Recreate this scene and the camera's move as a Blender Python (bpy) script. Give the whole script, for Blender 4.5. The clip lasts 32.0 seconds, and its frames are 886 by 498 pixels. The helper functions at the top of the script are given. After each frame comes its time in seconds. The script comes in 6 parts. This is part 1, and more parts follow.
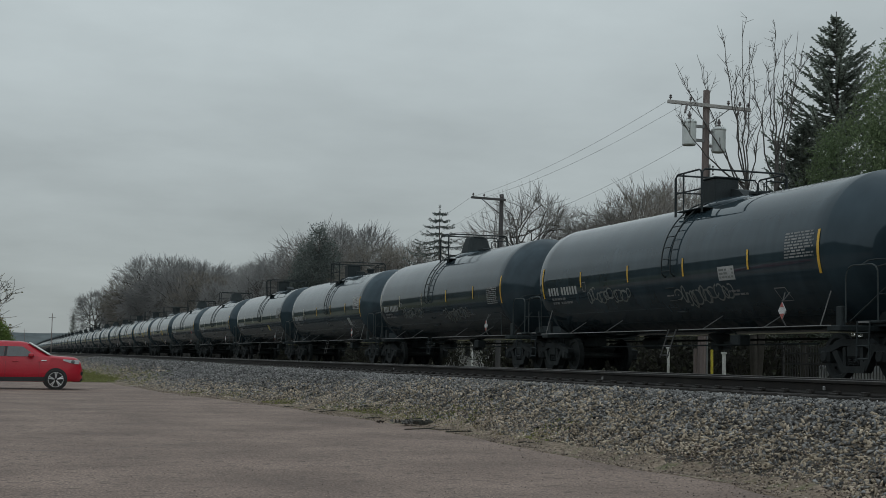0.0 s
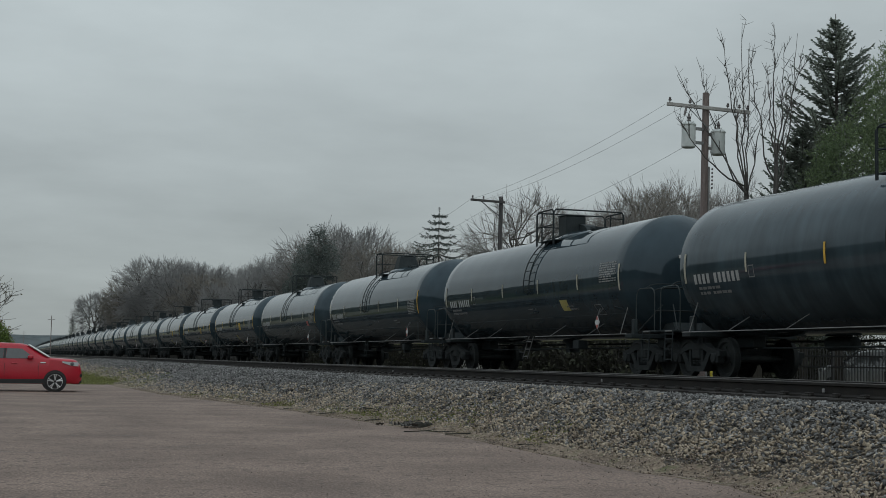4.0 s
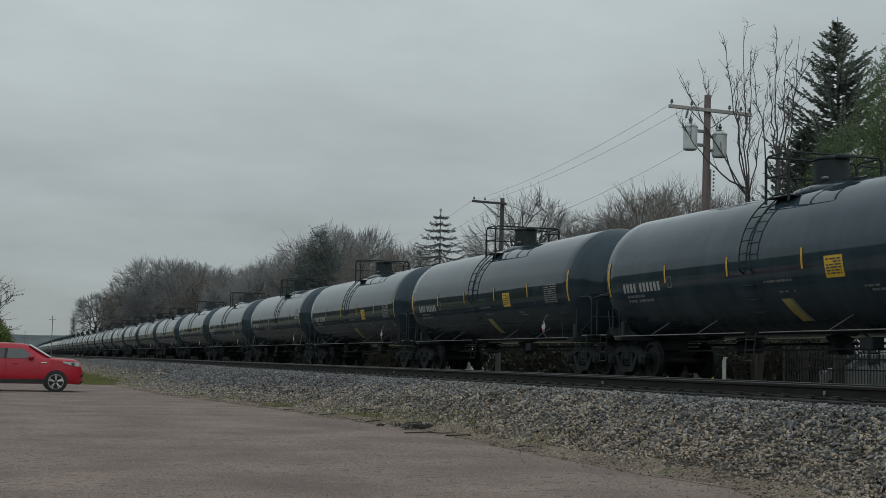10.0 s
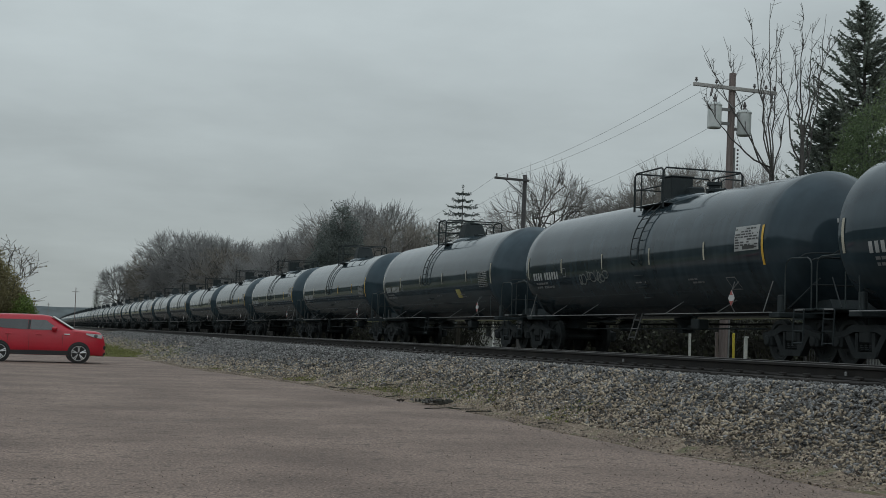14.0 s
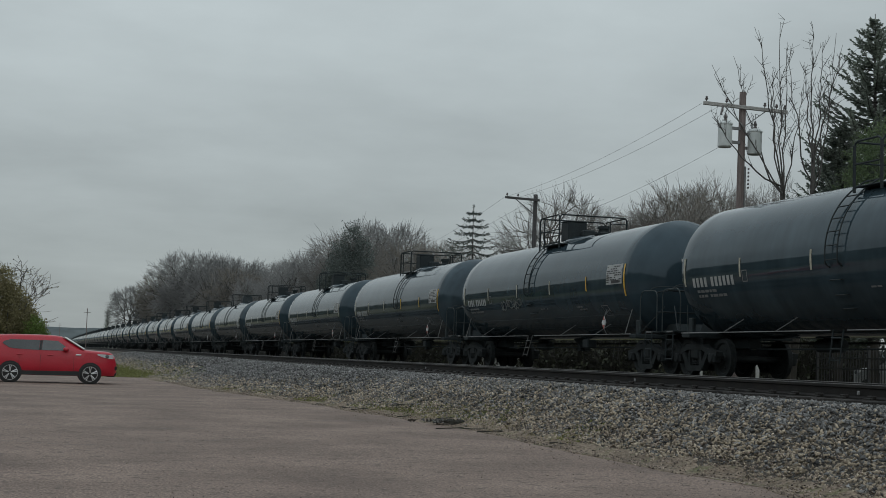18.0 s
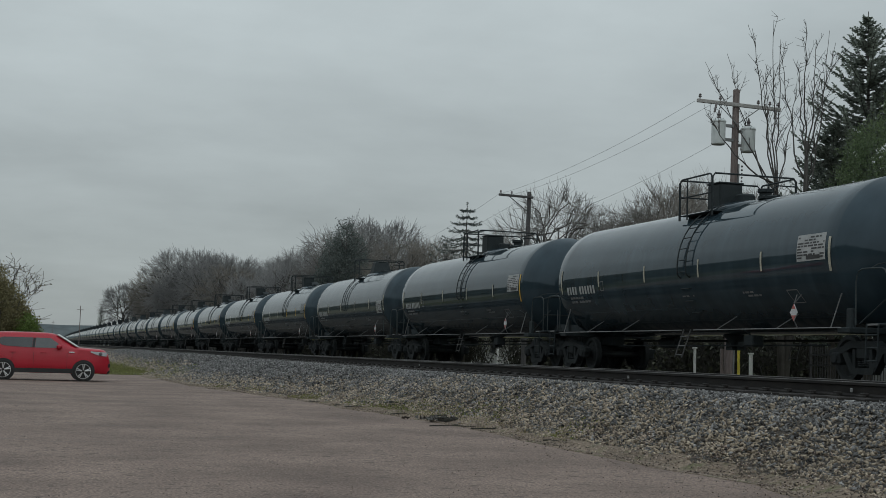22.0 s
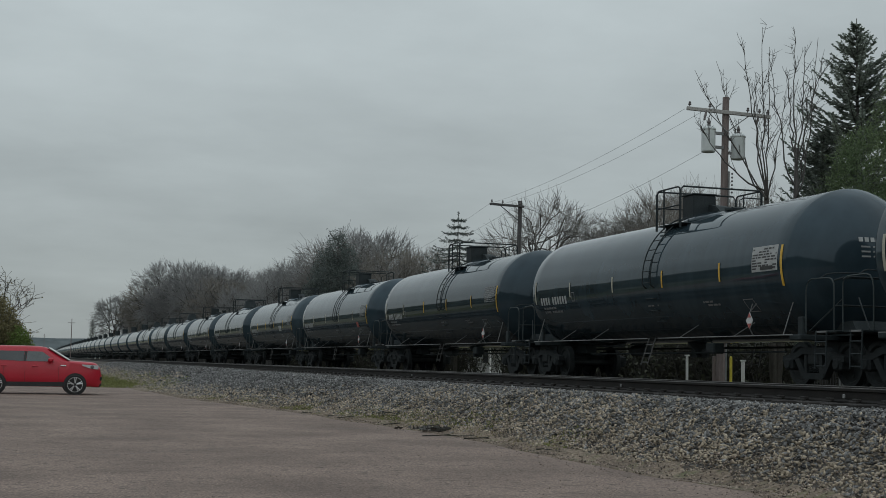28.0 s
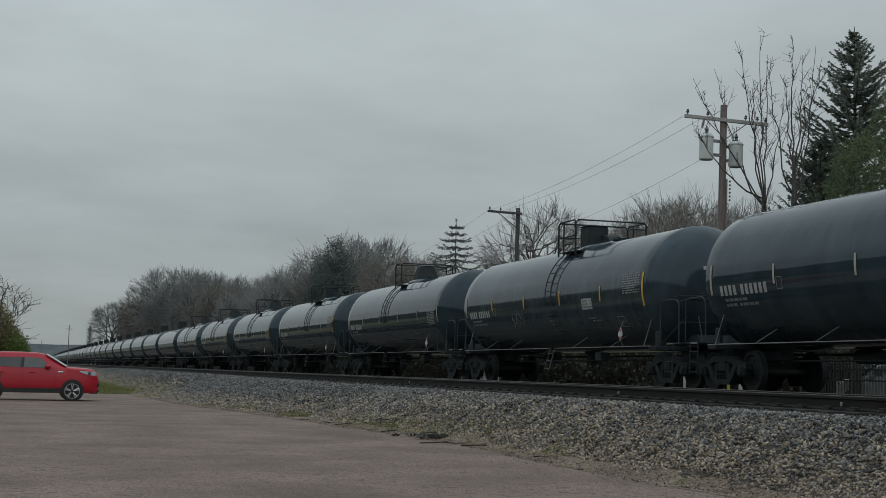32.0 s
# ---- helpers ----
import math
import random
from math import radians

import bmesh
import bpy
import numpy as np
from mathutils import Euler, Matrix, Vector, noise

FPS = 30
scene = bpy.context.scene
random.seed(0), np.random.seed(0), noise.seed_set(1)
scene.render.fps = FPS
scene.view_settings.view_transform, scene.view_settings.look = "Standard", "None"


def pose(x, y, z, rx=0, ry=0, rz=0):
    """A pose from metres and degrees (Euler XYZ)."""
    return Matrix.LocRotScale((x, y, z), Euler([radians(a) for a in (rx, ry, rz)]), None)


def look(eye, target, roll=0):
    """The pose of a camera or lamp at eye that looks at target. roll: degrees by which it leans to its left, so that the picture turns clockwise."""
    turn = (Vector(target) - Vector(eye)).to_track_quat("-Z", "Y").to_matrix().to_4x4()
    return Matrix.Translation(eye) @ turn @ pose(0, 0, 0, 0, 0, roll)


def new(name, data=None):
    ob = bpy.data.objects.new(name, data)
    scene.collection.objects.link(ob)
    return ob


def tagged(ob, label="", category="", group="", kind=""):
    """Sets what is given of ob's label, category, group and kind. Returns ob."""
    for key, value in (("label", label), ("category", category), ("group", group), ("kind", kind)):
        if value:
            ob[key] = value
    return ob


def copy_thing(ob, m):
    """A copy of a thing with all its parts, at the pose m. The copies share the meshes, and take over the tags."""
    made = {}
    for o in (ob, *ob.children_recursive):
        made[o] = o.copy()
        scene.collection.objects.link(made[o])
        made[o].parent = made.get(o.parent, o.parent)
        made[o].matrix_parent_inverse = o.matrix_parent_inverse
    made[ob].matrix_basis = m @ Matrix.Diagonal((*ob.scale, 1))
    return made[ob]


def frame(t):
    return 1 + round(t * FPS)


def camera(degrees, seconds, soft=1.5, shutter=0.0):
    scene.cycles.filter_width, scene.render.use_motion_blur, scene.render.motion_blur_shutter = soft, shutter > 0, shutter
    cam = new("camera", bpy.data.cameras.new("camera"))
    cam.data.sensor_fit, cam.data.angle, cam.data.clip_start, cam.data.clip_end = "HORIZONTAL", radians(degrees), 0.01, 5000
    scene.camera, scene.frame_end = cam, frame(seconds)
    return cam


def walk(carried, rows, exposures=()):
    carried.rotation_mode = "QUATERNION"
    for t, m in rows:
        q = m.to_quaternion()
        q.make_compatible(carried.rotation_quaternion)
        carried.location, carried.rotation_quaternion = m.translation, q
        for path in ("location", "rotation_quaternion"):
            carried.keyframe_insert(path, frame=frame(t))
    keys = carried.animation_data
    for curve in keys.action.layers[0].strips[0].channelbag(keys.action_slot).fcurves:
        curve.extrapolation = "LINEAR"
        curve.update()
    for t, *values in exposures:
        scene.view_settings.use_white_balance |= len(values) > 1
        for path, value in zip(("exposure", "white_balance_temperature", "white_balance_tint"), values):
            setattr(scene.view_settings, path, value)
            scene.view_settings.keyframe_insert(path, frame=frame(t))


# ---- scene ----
cam = camera(35.8, 32.0, soft=0.7)
walk(cam, [
    (0, pose(0, 0, 1.45, 94.566, -0.997, -18.070)),
    (0.5, pose(0, 0, 1.45, 94.570, -0.991, -18.105)),
    (1, pose(0, 0, 1.45, 94.528, -1.020, -18.178)),
    (1.5, pose(0, 0, 1.45, 94.537, -1.121, -18.141)),
    (2, pose(0, 0, 1.45, 94.548, -1.099, -18.143)),
    (2.5, pose(0, 0, 1.45, 94.582, -1.005, -18.162)),
    (3, pose(0, 0, 1.45, 94.606, -0.969, -18.109)),
    (3.5, pose(0, 0, 1.45, 94.631, -1.028, -18.107)),
    (5.5, pose(0, 0, 1.45, 94.746, -0.999, -18.069)),
    (6, pose(0, 0, 1.45, 94.756, -1.090, -18.104)),
    (6.5, pose(0, 0, 1.45, 94.754, -1.136, -18.038)),
    (7, pose(0, 0, 1.45, 94.679, -1.163, -18.069)),
    (7.5, pose(0, 0, 1.45, 94.740, -1.141, -18.056)),
    (8, pose(0, 0, 1.45, 94.723, -1.103, -18.049)),
    (8.5, pose(0, 0, 1.45, 94.679, -1.141, -18.102)),
    (9, pose(0, 0, 1.45, 94.728, -1.104, -18.138)),
    (9.5, pose(0, 0, 1.45, 94.749, -1.156, -18.185)),
    (10, pose(0, 0, 1.45, 94.718, -1.221, -18.063)),
    (10.5, pose(0, 0, 1.45, 94.567, -1.313, -18.129)),
    (11, pose(0, 0, 1.45, 94.575, -1.290, -18.130)),
    (11.5, pose(0, 0, 1.45, 94.562, -1.409, -18.088)),
    (12, pose(0, 0, 1.45, 94.336, -1.639, -17.919)),
    (12.5, pose(0, 0, 1.45, 93.829, -1.788, -17.543)),
    (13, pose(0, 0, 1.45, 93.582, -1.802, -17.268)),
    (13.5, pose(0, 0, 1.45, 93.703, -1.677, -17.178)),
    (14, pose(0, 0, 1.45, 93.700, -1.863, -17.194)),
    (14.5, pose(0, 0, 1.45, 93.828, -1.781, -17.176)),
    (16.5, pose(0, 0, 1.45, 94.275, -1.490, -17.284)),
    (17, pose(0, 0, 1.45, 94.333, -1.535, -17.143)),
    (17.5, pose(0, 0, 1.45, 94.445, -1.648, -16.912)),
    (18, pose(0, 0, 1.45, 94.510, -1.742, -16.735)),
    (18.5, pose(0, 0, 1.45, 94.513, -1.720, -16.871)),
    (19, pose(0, 0, 1.45, 94.442, -1.754, -16.959)),
    (19.5, pose(0, 0, 1.45, 94.475, -1.589, -16.896)),
    (20, pose(0, 0, 1.45, 94.517, -1.621, -16.898)),
    (20.5, pose(0, 0, 1.45, 94.515, -1.574, -16.936)),
    (21, pose(0, 0, 1.45, 94.487, -1.688, -16.989)),
    (21.5, pose(0, 0, 1.45, 94.478, -1.737, -16.951)),
    (22, pose(0, 0, 1.45, 94.407, -1.730, -17.000)),
    (22.5, pose(0, 0, 1.45, 94.368, -1.872, -17.023)),
    (23, pose(0, 0, 1.45, 94.447, -1.788, -17.064)),
    (23.5, pose(0, 0, 1.45, 94.435, -1.845, -17.137)),
    (24, pose(0, 0, 1.45, 94.367, -1.854, -17.152)),
    (24.5, pose(0, 0, 1.45, 94.595, -1.680, -17.157)),
    (25, pose(0, 0, 1.45, 94.739, -1.447, -17.241)),
    (25.5, pose(0, 0, 1.45, 94.636, -1.477, -17.361)),
    (27.5, pose(0, 0, 1.45, 94.792, -1.361, -17.290)),
    (28, pose(0, 0, 1.45, 94.822, -1.206, -17.316)),
    (28.5, pose(0, 0, 1.45, 94.885, -1.234, -17.332)),
    (29, pose(0, 0, 1.45, 95.017, -1.289, -17.311)),
    (29.5, pose(0, 0, 1.45, 95.046, -1.281, -17.306)),
    (30, pose(0, 0, 1.45, 95.070, -1.334, -17.352)),
    (30.5, pose(0, 0, 1.45, 95.133, -1.250, -17.373)),
    (31, pose(0, 0, 1.45, 95.172, -1.256, -17.327)),
    (31.5, pose(0, 0, 1.45, 95.126, -1.281, -17.411)),
    (32, pose(0, 0, 1.45, 95.117, -1.325, -17.418)),
], [(0, 0.0), (12, 0.0), (14, 0.05), (17, 0.0), (25, 0.0), (30, -0.05), (32, -0.06)])
# ---- end of walk ----

# ---- plan, in metres: the track runs along +y, its centre line at x = TRACK; the lot lies towards the camera ----
TRACK, RAIL = 16.65, 1.16      # the train's track: centre line, height of the rail's head
NEAR, NEAR_RAIL = 11.15, 1.26  # the empty track before it
PITCH = 17.56          # one tank car over its couplers
HALF = 7.25            # half the straight part of a shell
SHELL_R, SHELL_Z = 1.6, 2.55
SECONDS = 32.0


def bend(y):
    """How far the line has swung towards +x, far out."""
    return 0.0 if y < 150 else (y - 150) ** 2 / 60000.0


def travelled(t):
    """Metres that the train has gone after t seconds; it gathers a little speed."""
    return 10.901 * t + 0.0112 * t * t


def lot_z(x, y):
    """Height of the ground on the near side: it rises gently away from the camera."""
    return 0.15 + 0.0003 * min(max(y, -30.0), 60.0)


def edge_x(y):
    """The ragged edge of the asphalt."""
    pts = ((-60, 7.7), (14, 7.5), (25, 7.55), (36, 6.6), (45.5, 5.4), (62, 4.6))
    for (y0, x0), (y1, x1) in zip(pts, pts[1:]):
        if y <= y1:
            k = max(0.0, (y - y0) / (y1 - y0))
            return x0 + (x1 - x0) * k + 0.22 * noise.noise((0.3, y * 0.55, 0)) + 0.10 * noise.noise((4.3, y * 2.1, 0))
    return pts[-1][1]


# ---- world and sun: a closed grey overcast ----
def build_world():
    world = bpy.data.worlds.new("overcast")
    scene.world = world
    world.use_nodes = True
    nt = world.node_tree
    nt.nodes.clear()
    N = lambda kind: nt.nodes.new(kind)
    L = nt.links.new
    out, bg = N("ShaderNodeOutputWorld"), N("ShaderNodeBackground")
    sky = N("ShaderNodeTexSky")
    sky.sky_type, sky.sun_disc = "NISHITA", False
    sky.sun_elevation, sky.sun_rotation = radians(52), radians(200)
    tc, sep = N("ShaderNodeTexCoord"), N("ShaderNodeSeparateXYZ")
    L(tc.outputs["Generated"], sep.inputs[0])
    up = N("ShaderNodeMath"); up.operation = "MAXIMUM"; up.inputs[1].default_value = 0.0
    L(sep.outputs["Z"], up.inputs[0])
    add = N("ShaderNodeMath"); add.operation = "ADD"; add.inputs[1].default_value = 0.16
    L(up.outputs[0], add.inputs[0])
    div = [N("ShaderNodeMath"), N("ShaderNodeMath")]
    for d, axis in zip(div, "XY"):
        d.operation = "DIVIDE"
        L(sep.outputs[axis], d.inputs[0]); L(add.outputs[0], d.inputs[1])
    flat = N("ShaderNodeCombineXYZ")
    L(div[0].outputs[0], flat.inputs[0]); L(div[1].outputs[0], flat.inputs[1])
    big, fine = N("ShaderNodeTexNoise"), N("ShaderNodeTexNoise")
    for n, s, det, rough in ((big, 0.62, 3.0, 0.45), (fine, 1.7, 6.0, 0.55)):
        n.inputs["Scale"].default_value, n.inputs["Detail"].default_value, n.inputs["Roughness"].default_value = s, det, rough
        L(flat.outputs[0], n.inputs["Vector"])
    mixn = N("ShaderNodeMix"); mixn.data_type = "FLOAT"; mixn.inputs[0].default_value = 0.45
    L(big.outputs["Fac"], mixn.inputs[2]); L(fine.outputs["Fac"], mixn.inputs[3])
    cloud = N("ShaderNodeMapRange")
    cloud.inputs["From Min"].default_value, cloud.inputs["From Max"].default_value = 0.3, 0.7
    cloud.inputs["To Min"].default_value, cloud.inputs["To Max"].default_value = 0.80, 1.2
    L(mixn.outputs[0], cloud.inputs["Value"])
    lo, hi = N("ShaderNodeMapRange"), N("ShaderNodeMapRange")
    for node, a, b, c, d in ((lo, 0.0, 0.24, SKY_LOW, SKY_MID), (hi, 0.24, 1.0, 0.0, SKY_HIGH - SKY_MID)):
        node.inputs["From Min"].default_value, node.inputs["From Max"].default_value = a, b
        node.inputs["To Min"].default_value, node.inputs["To Max"].default_value = c, d
        L(sep.outputs["Z"], node.inputs["Value"])
    grad = N("ShaderNodeMath"); grad.operation = "ADD"
    L(lo.outputs[0], grad.inputs[0]); L(hi.outputs[0], grad.inputs[1])
    mul = N("ShaderNodeMath"); mul.operation = "MULTIPLY"
    L(cloud.outputs[0], mul.inputs[0]); L(grad.outputs[0], mul.inputs[1])
    hue = N("ShaderNodeMix"); hue.data_type = "RGBA"
    hue.inputs[6].default_value, hue.inputs[7].default_value = SKY_TINT, ZENITH_TINT
    L(up.outputs[0], hue.inputs[0])
    tint = N("ShaderNodeMix"); tint.data_type = "RGBA"; tint.blend_type = "MULTIPLY"; tint.inputs[0].default_value = 1.0
    L(hue.outputs[2], tint.inputs[6])
    L(mul.outputs[0], tint.inputs[7])
    both = N("ShaderNodeMix"); both.data_type = "RGBA"; both.inputs[0].default_value = 0.04
    L(tint.outputs[2], both.inputs[6]); L(sky.outputs[0], both.inputs[7])
    bg.inputs["Strength"].default_value = 0.1
    L(both.outputs[2], bg.inputs["Color"]); L(bg.outputs[0], out.inputs[0])
    sun = new("sun", bpy.data.lights.new("sun", "SUN"))
    sun.data.energy, sun.data.angle, sun.data.color = 0.45, radians(150), (1.0, 0.97, 0.92)
    sun.matrix_basis = look((-20, -40, 57), (0, 0, 0))


SKY_LOW, SKY_MID, SKY_HIGH, SKY_TINT = 3.3, 5.6, 7.3, (0.885, 0.985, 0.992, 1.0)
ZENITH_TINT = (0.80, 0.94, 1.02, 1.0)
build_world()


# ---- materials ----
def surface(name, c1, c2, scale=4.0, rough=0.7, rough2=None, metal=0.0, bump=0.15, fine=40.0, depth=0.01, vary=0.0, island=0.0,
            spots=None, stretch=None, coat=0.0, spec=0.5, grain=0.22, streak=0.0, thin=0.0, sheen=None):
    """A painted, weathered or natural surface: broad stains between two colours, fine grain, relief, and change from piece to piece."""
    m = bpy.data.materials.new(name)
    m.use_nodes = True
    nt = m.node_tree
    N, L = nt.nodes.new, nt.links.new
    b = nt.nodes["Principled BSDF"]
    tc = N("ShaderNodeTexCoord")
    vec = tc.outputs["Object"]
    if stretch:
        mp = N("ShaderNodeMapping"); mp.inputs["Scale"].default_value = stretch
        L(vec, mp.inputs["Vector"]); vec = mp.outputs[0]
    n1, n2 = N("ShaderNodeTexNoise"), N("ShaderNodeTexNoise")
    for n, s, d in ((n1, scale, 4.0), (n2, fine, 3.0)):
        n.inputs["Scale"].default_value, n.inputs["Detail"].default_value = s, d
        L(vec, n.inputs["Vector"])
    ramp = N("ShaderNodeMapRange")
    ramp.inputs["From Min"].default_value, ramp.inputs["From Max"].default_value = 0.32, 0.68
    L(n1.outputs["Fac"], ramp.inputs["Value"])
    mix = N("ShaderNodeMix"); mix.data_type = "RGBA"
    mix.inputs[6].default_value, mix.inputs[7].default_value = (*c1, 1), (*c2, 1)
    L(ramp.outputs[0], mix.inputs[0])
    col = mix.outputs[2]
    gr = N("ShaderNodeMapRange")
    gr.inputs["From Min"].default_value, gr.inputs["From Max"].default_value = 0.25, 0.75
    gr.inputs["To Min"].default_value, gr.inputs["To Max"].default_value = 1 - grain, 1 + grain
    L(n2.outputs["Fac"], gr.inputs["Value"])
    g = N("ShaderNodeMix"); g.data_type = "RGBA"; g.blend_type = "MULTIPLY"; g.inputs[0].default_value = 1.0
    L(col, g.inputs[6]); L(gr.outputs[0], g.inputs[7])
    col = g.outputs[2]
    if streak:
        mp2 = N("ShaderNodeMapping"); mp2.inputs["Scale"].default_value = (3.2, 0.5, 0.5)
        ns = N("ShaderNodeTexNoise"); ns.inputs["Scale"].default_value, ns.inputs["Detail"].default_value = 1.0, 5.0
        L(tc.outputs["Object"], mp2.inputs["Vector"]); L(mp2.outputs[0], ns.inputs["Vector"])
        ms = N("ShaderNodeMapRange")
        ms.inputs["From Min"].default_value, ms.inputs["From Max"].default_value = 0.3, 0.75
        ms.inputs["To Min"].default_value, ms.inputs["To Max"].default_value = 1 - streak * 0.6, 1 + streak * 1.6
        L(ns.outputs["Fac"], ms.inputs["Value"])
        sk = N("ShaderNodeMix"); sk.data_type = "RGBA"; sk.blend_type = "MULTIPLY"; sk.inputs[0].default_value = 1.0
        L(col, sk.inputs[6]); L(ms.outputs[0], sk.inputs[7])
        col = sk.outputs[2]
    if spots:
        sc, lo, hi, colour = spots
        n3 = N("ShaderNodeTexNoise"); n3.inputs["Scale"].default_value, n3.inputs["Detail"].default_value = sc, 6.0
        L(vec, n3.inputs["Vector"])
        mr = N("ShaderNodeMapRange")
        mr.inputs["From Min"].default_value, mr.inputs["From Max"].default_value = lo, hi
        L(n3.outputs["Fac"], mr.inputs["Value"])
        sp = N("ShaderNodeMix"); sp.data_type = "RGBA"
        L(mr.outputs[0], sp.inputs[0]); L(col, sp.inputs[6]); sp.inputs[7].default_value = (*colour, 1)
        col = sp.outputs[2]
    for amount, node, sock in ((vary, "ShaderNodeObjectInfo", "Random"), (island, "ShaderNodeNewGeometry", "Random Per Island")):
        if amount:
            r = N(node)
            mr = N("ShaderNodeMapRange")
            mr.inputs["To Min"].default_value, mr.inputs["To Max"].default_value = 1 - amount, 1 + amount
            L(r.outputs[sock], mr.inputs["Value"])
            v = N("ShaderNodeMix"); v.data_type = "RGBA"; v.blend_type = "MULTIPLY"; v.inputs[0].default_value = 1.0
            L(col, v.inputs[6]); L(mr.outputs[0], v.inputs[7])
            col = v.outputs[2]
    L(col, b.inputs["Base Color"])
    rr = N("ShaderNodeMapRange")
    rr.inputs["To Min"].default_value, rr.inputs["To Max"].default_value = rough, rough if rough2 is None else rough2
    L(n1.outputs["Fac"], rr.inputs["Value"]); L(rr.outputs[0], b.inputs["Roughness"])
    b.inputs["Metallic"].default_value = metal
    b.inputs["Specular IOR Level"].default_value = spec
    b.inputs["Coat Weight"].default_value = coat
    if sheen:
        b.inputs["Specular Tint"].default_value = (*sheen, 1)
    b.inputs["Coat Roughness"].default_value = 0.12
    if bump:
        bp = N("ShaderNodeBump")
        bp.inputs["Strength"].default_value, bp.inputs["Distance"].default_value = bump, depth
        L(n2.outputs["Fac"], bp.inputs["Height"]); L(bp.outputs[0], b.inputs["Normal"])
    if thin:
        tr, mx = N("ShaderNodeBsdfTranslucent"), N("ShaderNodeMixShader")
        mx.inputs[0].default_value = thin
        L(col, tr.inputs["Color"]); L(b.outputs[0], mx.inputs[1]); L(tr.outputs[0], mx.inputs[2])
        L(mx.outputs[0], nt.nodes["Material Output"].inputs["Surface"])
    return m


M = {}
M["asphalt"] = surface("asphalt", (0.158, 0.112, 0.091), (0.268, 0.196, 0.160), 0.55, 0.85, bump=1.0, fine=34, depth=0.02, spots=(9.0, 0.55, 0.70, (0.105, 0.077, 0.064)), grain=0.75)
M["earth"] = surface("earth", (0.10, 0.105, 0.055), (0.17, 0.145, 0.095), 0.5, 0.95, bump=0.6, fine=14, depth=0.03)
# darker than its stones: shade in the gaps between them is coloured in
M["gravel_bed"] = surface("gravel_bed", (0.042, 0.036, 0.030), (0.095, 0.078, 0.062), 1.2, 0.95, bump=1.0, fine=16, depth=0.05)
M["sandy"] = surface("sandy", (0.140, 0.105, 0.076), (0.245, 0.188, 0.138), 1.4, 0.95, bump=1.0, fine=18, depth=0.04, grain=0.6, spots=(3.0, 0.55, 0.70, (0.125, 0.120, 0.062)))
M["ballast"] = surface("ballast", (0.080, 0.080, 0.080), (0.235, 0.229, 0.222), 3.0, 0.9, bump=0.3, fine=60, island=0.75)
M["pale_stone"] = surface("pale_stone", (0.26, 0.212, 0.155), (0.43, 0.36, 0.275), 3.0, 0.9, bump=0.3, fine=60, island=0.42)
M["grit"] = surface("grit", (0.15, 0.115, 0.095), (0.31, 0.25, 0.21), 3.0, 0.9, bump=0.1, fine=60, island=0.8)
M["tie"] = surface("tie", (0.020, 0.018, 0.017), (0.046, 0.040, 0.036), 5.0, 0.9, bump=0.5, fine=30, vary=0.3, stretch=(1, 6, 6))
M["rail_steel"] = surface("rail_steel", (0.014, 0.013, 0.013), (0.026, 0.023, 0.021), 3.0, 0.75, metal=0.1, bump=0.2, fine=60, spec=0.3)
M["rail_clip"] = surface("rail_clip", (0.018, 0.017, 0.016), (0.034, 0.030, 0.028), 8.0, 0.8, bump=0.1, fine=60, spec=0.3)
M["rail_head"] = surface("rail_head", (0.10, 0.095, 0.09), (0.17, 0.16, 0.15), 3.0, 0.5, metal=0.9, bump=0.05, fine=60)
M["shell"] = surface("shell", (0.0255, 0.0405, 0.0500), (0.0340, 0.0510, 0.0620), 0.8, 0.03, 0.075, bump=0.012, fine=1.3, depth=0.02, vary=0.15, spec=0.37, streak=0.16, sheen=(0.75, 0.89, 1.0))
M["shell_worn"] = surface("shell_worn", (0.0280, 0.0420, 0.0510), (0.0400, 0.0560, 0.0660), 0.9, 0.06, 0.14, bump=0.015, fine=1.6, depth=0.02, vary=0.15, spec=0.36, streak=0.32, sheen=(0.75, 0.89, 1.0))
M["frame_black"] = surface("frame_black", (0.0215, 0.0290, 0.0315), (0.034, 0.042, 0.045), 3.0, 0.6, 0.8, bump=0.2, fine=30, spec=0.25)
M["rail_teal"] = surface("rail_teal", (0.027, 0.039, 0.041), (0.042, 0.056, 0.058), 3.0, 0.5, 0.7, bump=0.1, fine=30)
M["truck_steel"] = surface("truck_steel", (0.0145, 0.0185, 0.0200), (0.0245, 0.0285, 0.0300), 5.0, 0.8, bump=0.3, fine=40, spec=0.25)
M["wheel_steel"] = surface("wheel_steel", (0.0155, 0.0195, 0.0210), (0.027, 0.0315, 0.032), 5.0, 0.7, metal=0.2, bump=0.2, fine=40, spec=0.3)
M["pipe_grey"] = surface("pipe_grey", (0.17, 0.175, 0.175), (0.27, 0.27, 0.27), 3.0, 0.6, bump=0.1, fine=40)
M["bracket_grey"] = surface("bracket_grey", (0.085, 0.090, 0.090), (0.14, 0.14, 0.14), 3.0, 0.65, bump=0.1, fine=40)
M["yellow_tape"] = surface("yellow_tape", (0.62, 0.36, 0.03), (0.72, 0.44, 0.06), 3.0, 0.5, bump=0.05, fine=50)
M["white_tape"] = surface("white_tape", (0.36, 0.345, 0.28), (0.50, 0.47, 0.38), 3.0, 0.55, bump=0.05, fine=50)
M["white_paint"] = surface("white_paint", (0.52, 0.53, 0.54), (0.64, 0.64, 0.64), 4.0, 0.55, bump=0.05, fine=50)
